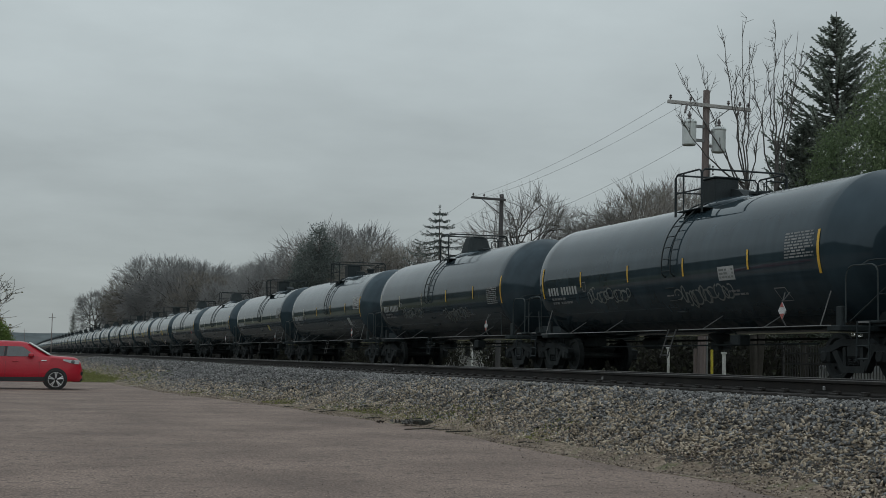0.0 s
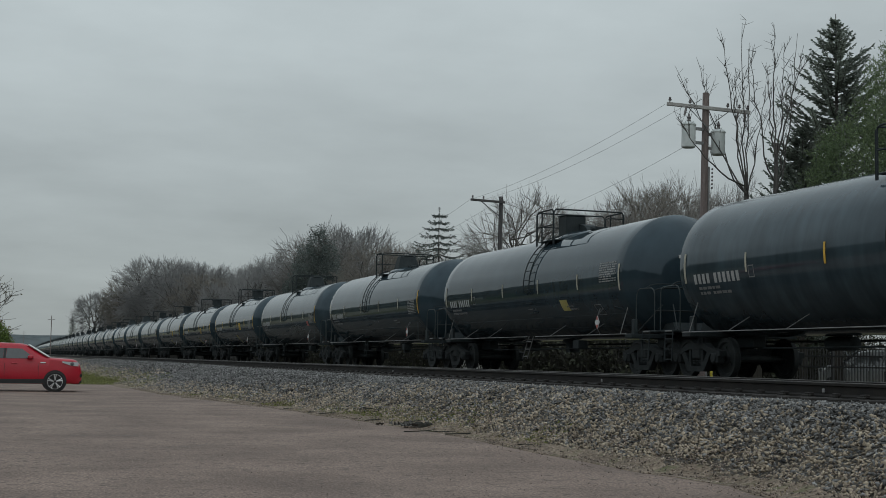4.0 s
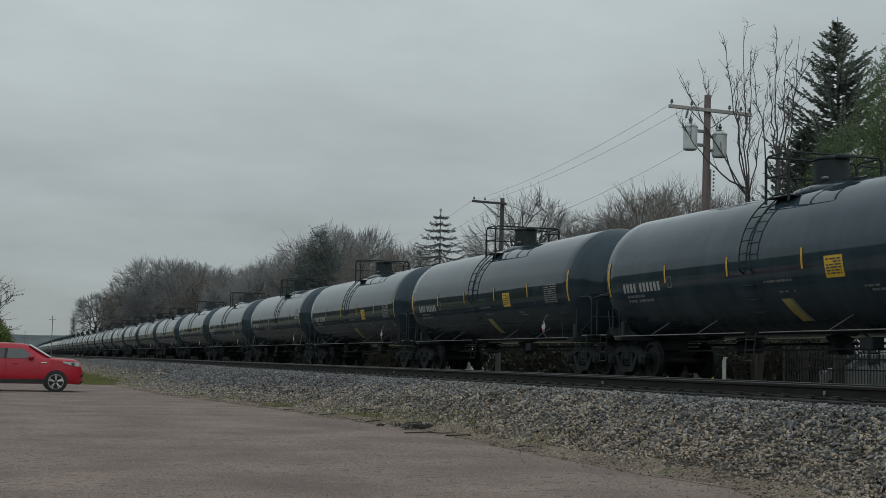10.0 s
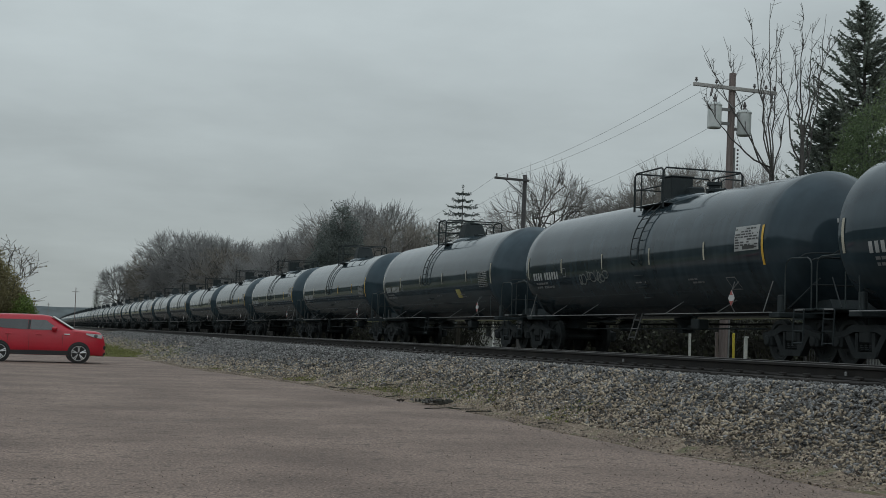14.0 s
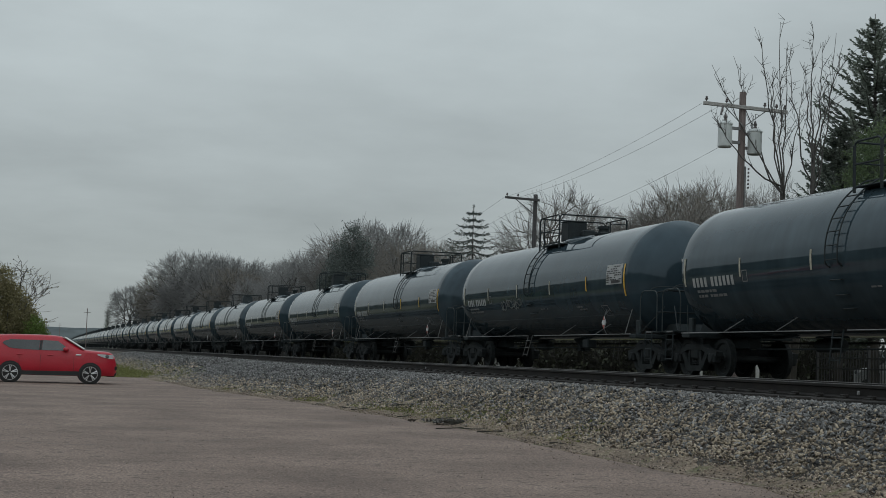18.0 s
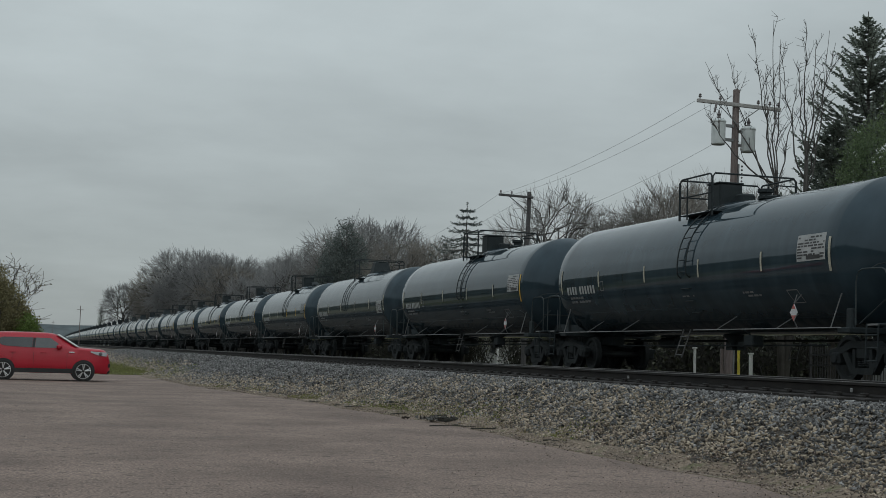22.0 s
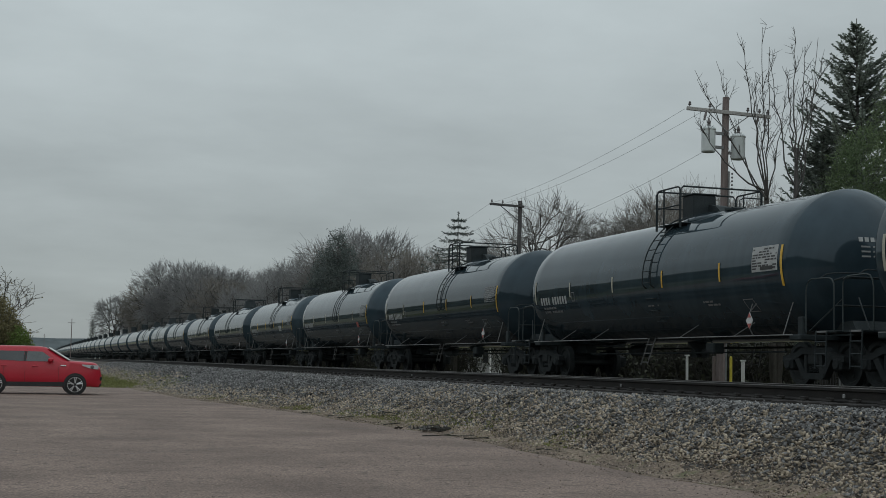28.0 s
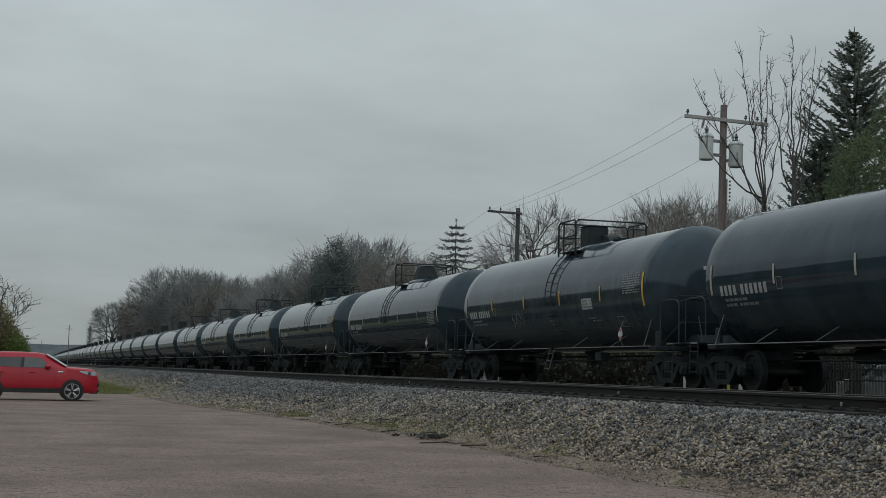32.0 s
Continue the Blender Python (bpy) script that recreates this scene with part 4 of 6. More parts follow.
    # a cage of bent pipe round the housing: two sides along the car, two across it
    for y in (-wide, wide):
        part("handrail", loop_rail(cage0 + 0.04, cage1 - 0.04, y, CROWN - 0.36, CROWN + 0.66, (cage0 + 0.42,) if boxed else ()), M["frame_black"], car)
    for x in (cage0, cage1):
        g = Mesh().tube([(x, -wide, CROWN - 0.36), (x, -wide, CROWN + 0.58), (x, -wide + 0.07, CROWN + 0.66), (x, wide - 0.07, CROWN + 0.66), (x, wide, CROWN + 0.58), (x, wide, CROWN - 0.36)], 0.024, 6)
        if x == cage0:
            g.tube([(x, -wide, CROWN + 0.24), (x, wide, CROWN + 0.24)], 0.018, 6)
        else:
            g.tube([(x, wide * 0.45, CROWN - 0.1), (x, wide * 0.45, CROWN + 0.40), (x, wide * 0.55, CROWN + 0.46), (x, wide, CROWN + 0.46)], 0.018, 6)
        part("cross_rail", g, M["frame_black"], car)
    # bottom outlet, brake cylinder, reservoir and pipes
    bo = Mesh().lathe([(-0.30, 0.10), (-0.16, 0.14), (0.0, 0.30), (0.06, 0.34)], 18, "z", (0.5, 0, SHELL_Z - SHELL_R))
    bo.box((0.5, 0, 0.72), (0.9, 0.05, 0.2)).box((0.5, 0, 0.64), (0.2, 0.3, 0.06))
    part("bottom_outlet", bo, M["frame_black"], car, smooth=35)
    rs = Mesh().lathe([(-0.50, 0.04), (-0.45, 0.15), (0.45, 0.15), (0.50, 0.04)], 18, "x", (-3.6, 0.30, 0.80))
    rs.box((-3.6, 0.30, 0.94), (0.5, 0.1, 0.12))
    part("air_reservoir", rs, M["frame_black"], car, smooth=35)
    bp = Mesh().tube([(-8.0, 0.3, 0.86), (-5.6, 0.35, 0.86), (-5.0, 0.5, 0.86), (5.0, 0.5, 0.86), (5.6, 0.35, 0.86), (8.0, 0.3, 0.86)], 0.028, 6)
    bp.tube([(-5.9, -0.2, 0.7), (4.8, -0.12, 0.74)], 0.022, 6)
    part("brake_pipe", bp, M["frame_black"], car)
    vb = Mesh().box((2.4, -0.6, 0.82), (0.42, 0.3, 0.26), bevel=0.03).tube([(2.4, -0.6, 0.9), (2.4, -0.9, 1.1)], 0.02, 5)
    part("brake_valve", vb, M["frame_black"], car)
    return car


def build_far_car():
    car = thing("tank_car", "glossy black railway tank car far down the line", "tank car", "tank cars of the train")
    CROWN = SHELL_Z + SHELL_R
    part("tank_shell", build_shell_mesh("far_tank_shell", M["shell"], 32), None, car)
    for s in (-1, 1):
        part("stub_sill", Mesh().box((s * 7.8, 0, 0.95), (2.4, 0.5, 0.4)), M["frame_black"], car)
        part("end_platform", Mesh().box((s * 8.35, 0, 1.1), (0.62, 2.7, 0.05)), M["frame_black"], car)
    for s in (-1, 1):
        truck = part("truck", Mesh().box((0, 0, 0.56), (0.42, 1.9, 0.26)), M["truck_steel"], car, m=pose(s * 7.4, 0, 0))
        part("side_frame", side_frame_mesh(-1.10, -0.92), M["truck_steel"], truck)
        for ax in (-0.89, 0.89):
            part("axle", Mesh().lathe([(-0.8, 0.08), (-0.8, 0.457), (-0.69, 0.457), (-0.69, 0.08), (0.69, 0.08), (0.69, 0.457), (0.8, 0.457), (0.8, 0.08)], 14, "y", (ax, 0, 0.462)), M["wheel_steel"], truck)
    part("valve_housing", Mesh().lathe([(0, 0.42), (0.68, 0.42), (0.73, 0.3), (0.73, 0.0005)], 12, "z", (0.52, 0, CROWN)), M["frame_black"], car)
    for y in (-1.03, 1.03):
        part("handrail", loop_rail(-0.45, 1.25, y, CROWN - 0.2, CROWN + 0.66, (), 0.03), M["frame_black"], car)
    part("side_rail", Mesh().tube([(-7.3, -1.5, 1.08), (7.3, -1.5, 1.08)], 0.022, 5), M["pipe_grey"], car)
    return car


# ---- markings: unread lettering stands as plain bars, one for each character ----
MARKS = {}


def mark(key, make, material):
    if key not in MARKS:
        MARKS[key] = make().data(key[0], material)
    return MARKS[key]


def lettering(x0, z0, h, count, w):
    def make():
        g, x = Mesh(), x0
        for i in range(count):
            patch(g, x, x + w * 0.82, z0, z0 + h, 0.004, 2)
            x += w * 1.32
        return g
    return make


def bars(x0, x1, z0, z1, rows, seed, fill=0.9):
    def make():
        g, rng = Mesh(), random.Random(seed)
        step = (z1 - z0) / rows
        for r in range(rows):
            x = x0
            while x < x1 - 0.02:
                w = min(rng.uniform(0.06, 0.22), x1 - x)
                if rng.random() < fill:
                    patch(g, x, x + w, z0 + r * step + step * 0.2, z0 + r * step + step * 0.75, 0.007, 1)
                x += w + 0.035
        return g
    return make


def scribble(x0, x1, z0, z1, seed):
    """Loops of spray paint."""
    def make():
        g, rng = Mesh(), random.Random(seed)
        x = x0
        while x < x1:
            w, h = rng.uniform(0.18, 0.42), (z1 - z0) * rng.uniform(0.6, 1.0)
            a0, turns, zc = rng.uniform(0, 6), rng.uniform(0.7, 1.5), (z0 + z1) / 2 + rng.uniform(-0.08, 0.08)
            pts = []
            for k in range(13):
                a = a0 + turns * 6.28 * k / 12
                pts.append((x + w * 0.5 * math.cos(a) + w * 0.3 * k / 12, zc + h * 0.5 * math.sin(a)))
            for (xa, za), (xb, zb) in zip(pts, pts[1:]):
                d = Vector((xb - xa, zb - za)).normalized() * 0.018
                g.add([on_shell(xa - d.y, za + d.x, 0.005), on_shell(xa + d.y, za - d.x, 0.005), on_shell(xb + d.y, zb - d.x, 0.005), on_shell(xb - d.y, zb + d.x, 0.005)], [(0, 1, 2, 3)])
            x += w * 0.8
        return g
    return make


def on_head(y, z, half, lift=0.012):
    """A point on the leading head."""
    full = radians(72)
    a = math.asin(min(0.999, math.hypot(y, z - SHELL_Z) / (SHELL_R - 0.02) * math.sin(full)))
    return (half + 0.05 + 0.80 * (math.cos(a) - math.cos(full)) / (1 - math.cos(full)) + lift, y, z)


def head_bars(half, small):
    g = Mesh()
    if small:
        for r in range(3):
            for a, w in ((-0.36, 0.20), (-0.10, 0.14)):
                g.grid(lambda u, v: on_head(a + w * u, 2.84 - 0.10 * r + 0.035 * v, half), 2, 1)
    else:
        for k in range(4):
            y = -0.40 + 0.13 * k
            g.grid(lambda u, v: on_head(y + 0.09 * u, 2.96 + 0.09 * v, half), 1, 2)
    return g


def box_outline(x0, x1, z0, z1, t=0.02, skew=0.0):
    def make():
        g = Mesh()
        patch(g, x0, x1, z0, z0 + t, 0.004, 1, skew)
        patch(g, x0, x1, z1 - t, z1, 0.004, 1, 0)
        patch(g, x0, x0 + t, z0 + t, z1 - t, 0.004, 3, skew)
        patch(g, x1 - t, x1, z0 + t, z1 - t, 0.004, 3, skew)
        return g
    return make


STRIPES = (-7.02, -4.33, -1.42, 1.50, 4.38, 7.00)


def mark_car(car, build="tapered", stripes="wwwwwy", name=True, sign="", scrawl=0, panel="bars"):
    """Puts the painted marks on the near flank. All parts share their meshes with the other cars."""
    tape = {"y": M["yellow_tape"], "w": M["white_tape"]}
    words = {"y": "yellow reflective stripe", "w": "pale reflective stripe"}
    far = build == "drum"
    for i, (x, c) in enumerate(zip(STRIPES, stripes)):
        end = i in (0, len(STRIPES) - 1)
        if far and end:
            x *= 1.06
        z0, z1 = ((2.06, 2.92) if c == "y" else (2.16, 2.84)) if end else (2.28, 2.70)
        part("stripe", mark(("stripe", i, c, far), lambda: patch(Mesh(), x, x + (0.085 if end else 0.07), z0, z1, 0.013 if end else 0.010, 6), tape[c]), None, car, words[c])
    if name:
        for i, (x, count) in enumerate(((-6.60, 4), (-5.70, 6))):
            part("lettering", mark(("lettering", i), lettering(x, 2.12, 0.22, count, 0.145), M["stencil_white"]), None, car, "white painted lettering")
        part("small_lettering", mark(("small_lettering", 0), bars(-6.45, -5.0, 1.86, 2.08, 2, 3, 0.8), M["dim_paint"]), None, car)
        part("name_box", mark(("name_box", 0), box_outline(-4.22, -4.0, 2.16, 2.42), M["dim_paint"]), None, car)
    boxed = build not in ("tapered", "drum")
    p0, p1, q0, q1 = (5.84, 6.88, 2.40, 2.94) if boxed else (5.72, 6.66, 2.06, 2.60)
    if panel == "bars":
        pan = part("data_panel", mark(("data_panel", boxed), bars(p0, p1, q0, q1, 9, 11, 0.97), M["faded_white"]), None, car, "block of white stencilled data")
    elif panel == "sheet":
        pan = part("data_sheet", mark(("data_sheet", boxed), lambda: patch(Mesh(), p0, p1, q0, q1), M["stencil_white"]), None, car, "white data sheet")
        part("data_lines", mark(("data_lines", boxed), bars(p0 + 0.03, p1 - 0.03, q0 + 0.04, q1 - 0.03, 8, 5, 0.85), M["black_mark"]), None, pan)
        part("dark_bar", mark(("dark_bar", boxed), lambda: patch(Mesh(), p0 + 0.36, p0 + 0.86, q0 + 0.03, q0 + 0.11, 0.010), M["black_mark"]), None, pan)
    part("stencil", mark(("stencil", 1), bars(3.4, 4.15, 1.75, 1.90, 2, 17, 0.8), M["dim_paint"]), None, car)
    part("stencil", mark(("stencil", 3), bars(0.5, 1.1, 1.84, 1.90, 1, 19, 0.9), M["dim_paint"]), None, car)
    if boxed:
        part("stencil_box", mark(("stencil_box", 0), box_outline(5.2, 5.62, 1.58, 1.86, 0.02, 0.10), M["dim_paint"]), None, car)
    px = 5.75
    pc = part("placard", mark(("placard", 0), lambda: Mesh().prism([(px - 0.14, 1.37), (px, 1.19), (px + 0.14, 1.37), (px, 1.55)], -1.60, -1.585), M["white_paint"]), None, car, "red and white diamond placard")
    part("placard_field", mark(("placard_field", 0), lambda: Mesh().prism([(px - 0.09, 1.31), (px, 1.195), (px + 0.09, 1.31)], -1.604, -1.601)
                               .prism([(px - 0.075, 1.44), (px + 0.075, 1.44), (px, 1.542)], -1.604, -1.601), M["red_sign"]), None, pc)
    part("placard_holder", mark(("placard_holder", 0), lambda: Mesh().tube([(px - 0.09, -1.47, 1.74), (px, -1.58, 1.56)], 0.012, 5).tube([(px + 0.09, -1.47, 1.74), (px, -1.58, 1.56)], 0.012, 5).tube([(px, -1.59, 1.20), (px, -1.50, 1.05)], 0.014, 5), M["bracket_grey"]), None, pc)
    if name:
        half = BUILD[build]["half"]
        part("head_lettering", mark(("head_lettering", half), lambda: head_bars(half, False), M["stencil_white"]), None, car, "white lettering on the tank head")
        part("small_head_lettering", mark(("small_head_lettering", half), lambda: head_bars(half, True), M["faded_white"]), None, car)
    if sign == "yellow":
        sq = part("warning_sign", mark(("warning_sign", 0), lambda: patch(Mesh(), 2.29, 2.90, 2.06, 2.48), M["yellow_sign"]), None, car, "square yellow warning sign")
        part("sign_lines", mark(("sign_lines", 0), bars(2.35, 2.84, 2.11, 2.44, 6, 21, 0.8), M["twig_near"]), None, sq)
        tl = part("tilted_panel", mark(("tilted_panel", 0), lambda: patch(Mesh(), 0.44, 0.76, 1.28, 1.73, 0.004, 4, 0.20), M["faded_yellow"]), None, car, "slanted yellow and silver panel")
        part("silver_half", mark(("silver_half", 0), lambda: patch(Mesh(), 0.76, 0.88, 1.28, 1.73, 0.004, 4, 0.20), M["dim_paint"]), None, tl)
        part("stencil", mark(("stencil", 2), bars(-0.1, 1.1, 2.05, 2.13, 1, 8, 0.9), M["dim_paint"]), None, car)
    elif sign == "faded":
        part("faded_notice", mark(("faded_notice", 0), lambda: patch(Mesh(), 3.0, 3.5, 1.75, 2.05, 0.004, 4, 0.06), M["faded_yellow"]), None, car, "faded yellow notice")
    elif sign == "tag":
        part("white_tag", mark(("white_tag", 0), lambda: patch(Mesh(), 4.55, 4.95, 1.72, 2.05, 0.004, 4, 0.16), M["stencil_white"]), None, car, "slanted white tag")
        part("tag_frame", mark(("tag_frame", 0), box_outline(4.75, 5.2, 1.42, 1.70, 0.02, 0.16), M["dim_paint"]), None, car)
    elif sign == "red":
        part("red_tag", mark(("red_tag", 0), lambda: patch(Mesh(), 5.02, 5.40, 1.94, 2.18, 0.004, 4, 0.05), M["red_sign"]), None, car, "small red and white tag")
    elif sign == "white":
        sq = part("white_sign", mark(("white_sign", 0), lambda: patch(Mesh(), 3.12, 3.82, 2.10, 2.40), M["stencil_white"]), None, car, "small white notice")
        part("sign_lines", mark(("sign_lines", 1), bars(3.17, 3.77, 2.13, 2.37, 3, 31, 0.8), M["graffiti"]), None, sq)
    if scrawl:
        spans = {1: ((1.0, 3.4, 1.55, 2.1),), 2: ((-3.9, -1.5, 1.85, 2.2), (1.0, 3.4, 1.6, 2.0)), 3: ((-3.0, -1.2, 1.95, 2.25),), 4: ((-2.6, -1.7, 1.75, 2.15),)}[scrawl]
        for i, (a, b, c, d) in enumerate(spans):
            part("graffiti", mark(("graffiti", scrawl, i), scribble(a, b, c, d, scrawl * 7 + i), M["graffiti"]), None, car, "faded grey spray-paint scrawl")


LIVERY = {
    -1: dict(build="drum", stripes="yyyyyy"), 0: dict(build="short_box", stripes="yyyyyy", sign="white", scrawl=2), 1: dict(stripes="wwwyyy", scrawl=2),
    2: dict(build="boxed", stripes="wwyyyy", sign="tag", panel="sheet"), 3: dict(build="short_box", stripes="wwwwww", sign="faded"), 4: dict(stripes="wwwwwy"),
    5: dict(stripes="wwwwwy", scrawl=1, sign="red"), 6: dict(build="drum", stripes="yyyyyy", sign="yellow"),
    7: dict(build="drum", stripes="yyyyyy", sign="yellow"), 8: dict(build="drum", stripes="wyyyyy", sign="yellow"), 9: dict(build="boxed", stripes="wwwwwy", panel="sheet", scrawl=3),
    10: dict(stripes="wwwwww", sign="faded"), 11: dict(stripes="wwwyyy"), 12: dict(build="boxed_aft", stripes="wwwwyy", scrawl=3, panel="sheet"),
    13: dict(build="boxed", stripes="wwwyyy", panel="sheet"), 14: dict(build="boxed", stripes="wwwwww", panel="sheet"), 15: dict(build="boxed", stripes="wwwwwy", panel="sheet"),
    16: dict(stripes="wwwwww", panel="sheet"), 17: dict(build="short_box", stripes="wwwyyy"), 18: dict(build="short_box", stripes="wwwyyy", panel="sheet"),
    19: dict(build="short_box", stripes="wwyyyy"), 20: dict(build="short_box", stripes="wwwwwy", sign="red"), 21: dict(build="short_box", stripes="wyyyyy", sign="white", scrawl=4),
    22: dict(stripes="wwwwww"), 23: dict(build="boxed", stripes="wwwwwy"),
}
FIRST, NEAR_LAST, LAST = -1, 26, 66
WORDS = {"yellow": "glossy black tank car with yellow stripes", "white": "glossy black tank car with pale stripes"}
TRAIN = []


def car_pose(n, t):
    """Where car n stands at t seconds."""
    y = 36.2 + PITCH * n + SHIFT.get(n, 0.98) - travelled(t) - HALF
    slope = (bend(y + 6) - bend(y - 6)) / 12
    return pose(TRACK + bend(y), y, RAIL, 0, 0, -90 - math.degrees(math.atan(slope)))


SHIFT = {0: 0.97, 1: 0.97, 2: 0.97, 3: 0.97, 4: 0.94, 5: 0.84, 6: 0.83, 7: 0.87, 8: 0.84, 9: 0.72, 10: 0.81, 11: 0.76, 12: 0.76, 13: 0.72, 14: 0.98, 15: 1.02, 16: 0.84, 17: 0.97, 18: 0.95, 19: 1.0, 20: 1.0, 21: 1.02}   # slack in the couplings


def build_train():
    far = build_far_car()
    far.matrix_basis = car_pose(NEAR_LAST + 1, 0)
    first = {}
    for n in range(FIRST, LAST + 1):
        if n <= NEAR_LAST:
            kind = LIVERY.get(n, {}).get("build", "tapered")
            if kind in first:
                car = copy_thing(first[kind], car_pose(n, 0))
            else:
                car = first[kind] = build_tank_car(kind)
                car.matrix_basis = car_pose(n, 0)
        else:
            car = far if n == NEAR_LAST + 1 else copy_thing(far, car_pose(n, 0))
        TRAIN.append((n, car))
    for n, car in TRAIN:
        spec = LIVERY.get(n, {})
        if n <= NEAR_LAST:
            mark_car(car, **spec)
            extra = {"yellow": " and a square yellow sign", "white": " and white notice", "tag": " and a slanted white tag", "red": " and a red tag", "faded": " and a faded notice"}.get(spec.get("sign", ""), "")
            if spec.get("scrawl"):
                extra += " and graffiti" if not extra else ", graffiti"
            tagged(car, WORDS["yellow" if spec.get("stripes", "").count("y") > 2 else "white"] + extra)
        if n % 4 == 1 or n in (2, 10, 13, 16):
            for ob in car.children:
                if ob.name.startswith("tank_shell"):
                    ob.data = worn_shell(n <= NEAR_LAST, BUILD[spec.get("build", "tapered")]["half"] if n <= NEAR_LAST else HALF)


WORN = {}


def worn_shell(near, half):
    if (near, half) not in WORN:
        WORN[near, half] = build_shell_mesh("worn_tank_shell", M["shell_worn"], 64 if near else 32, half)
    return WORN[near, half]


def motions():
    for n, car in TRAIN:
        walk(car, [(t, car_pose(n, t)) for t in range(0, 33, 2)])
    # the wheels roll on the rail: the first of each place is keyed, and the rest of the train turns with it
    first = {}
    for n, car in TRAIN:
        for truck in car.children:
            for ob in truck.children:
                if ob.name.startswith("wheelset"):
                    ax = round(ob.matrix_basis.translation.x, 2)
                    if ax not in first:
                        walk(ob, [(k * 0.05, pose(ax, 0, 0.462, 0, math.degrees(travelled(k * 0.05) / 0.462) % 360, 0)) for k in range(641)])
                        first[ax] = ob.animation_data
                    else:
                        ob.rotation_mode = "QUATERNION"
                        ob.animation_data_create()
                        ob.animation_data.action = first[ax].action
                        ob.animation_data.action_slot = first[ax].action_slot


# ---- trees ----
def grow(rng, base, direction, length, radius, level, out, spread, lift, thin, bushy=0):
    """Adds a limb and its branches to out[level]: lists of (points, r0, r1)."""
    pts, d, p = [base], direction.normalized(), base
    n = 5 if level < 2 else (3 if level < 4 else 2)
    for i in range(n):
        wob = 0.10 + 0.02 * level
        d = (d + Vector((rng.gauss(0, wob), rng.gauss(0, wob), rng.gauss(0, wob * 0.6) + lift * 0.10))).normalized()
        p = p + d * (length / n)
        pts.append(p)
    out.append((level, pts, radius, radius * 0.42))
    if level >= thin:
        return
    kids = (7, 6, 6, 5, 4)[min(level, 4)] + bushy
    for k in range(kids):
        at = 0.30 + 0.70 * (k + rng.random() * 0.8) / kids if level else 0.34 + 0.62 * (k + rng.random() * 0.6) / kids
        j = min(int(at * n), n - 1)
        q = pts[j].lerp(pts[j + 1], at * n - j if at < 1 else 1.0)
        axis = (pts[j + 1] - pts[j]).normalized()
        side = Vector((rng.gauss(0, 1), rng.gauss(0, 1), rng.gauss(0, 1))).cross(axis)
        if side.length < 1e-3:
            continue
        nd = axis * (1.0 - spread * 0.35) + side.normalized() * spread * rng.uniform(0.7, 1.15) + Vector((0, 0, 0.22 * lift))
        grow(rng, q, nd, length * rng.uniform(0.50, 0.74) * (1.05 - 0.35 * at), max(radius * (0.52 - 0.16 * at), 0.007), level + 1, out, spread, lift, thin, bushy)


def bare_tree_meshes(seed, height, spread=0.75, lift=1.0, thin=4, twig="twig", buds=0, trunk_r=None, min_r=0.012, stems=1, bushy=0):
    rng = random.Random(seed)
    out = []
    for s in range(stems):
        lean = Vector((rng.gauss(0, 0.12 if stems == 1 else 0.30), rng.gauss(0, 0.12 if stems == 1 else 0.30), 1))
        grow(rng, Vector((0, 0, 0)), lean, height * 0.62 * (1 if s == 0 else rng.uniform(0.75, 1.0)), trunk_r or height * 0.018, 0, out, spread, lift, thin, bushy)
    top = max(p.z for _, pts, _, _ in out for p in pts)
    k = height / top
    wood, fine = Mesh(), Mesh()
    for level, pts, r0, r1 in out:
        pts = [p * k for p in pts]
        if level <= 1:
            wood.tube(pts, max(r0, min_r), 6 if level == 0 else 5, False, max(r1, min_r))
        else:
            fine.tube(pts, max(r0, min_r), 3, False, max(r1 * 0.8, min_r * 0.7))
    leaf = None
    if buds:
        leaf = Mesh()
        for level, pts, _, _ in out:
            if level >= thin - 1:
                for _ in range(buds):
                    p = pts[-1].lerp(pts[rng.randrange(len(pts))], rng.random()) * k
                    s = rng.uniform(0.025, 0.05)
                    a = Vector((rng.gauss(0, 1), rng.gauss(0, 1), rng.gauss(0, 1))).normalized() * s
                    b = Vector((rng.gauss(0, 1), rng.gauss(0, 1), rng.gauss(0, 1))).normalized() * s
                    leaf.add([p - a, p + b, p + a, p - b], [(0, 1, 2, 3)])
    return wood.data("trunk", M["bark"], True), fine.data("branches", M[twig]), leaf.data("buds", M["bud"]) if leaf else None


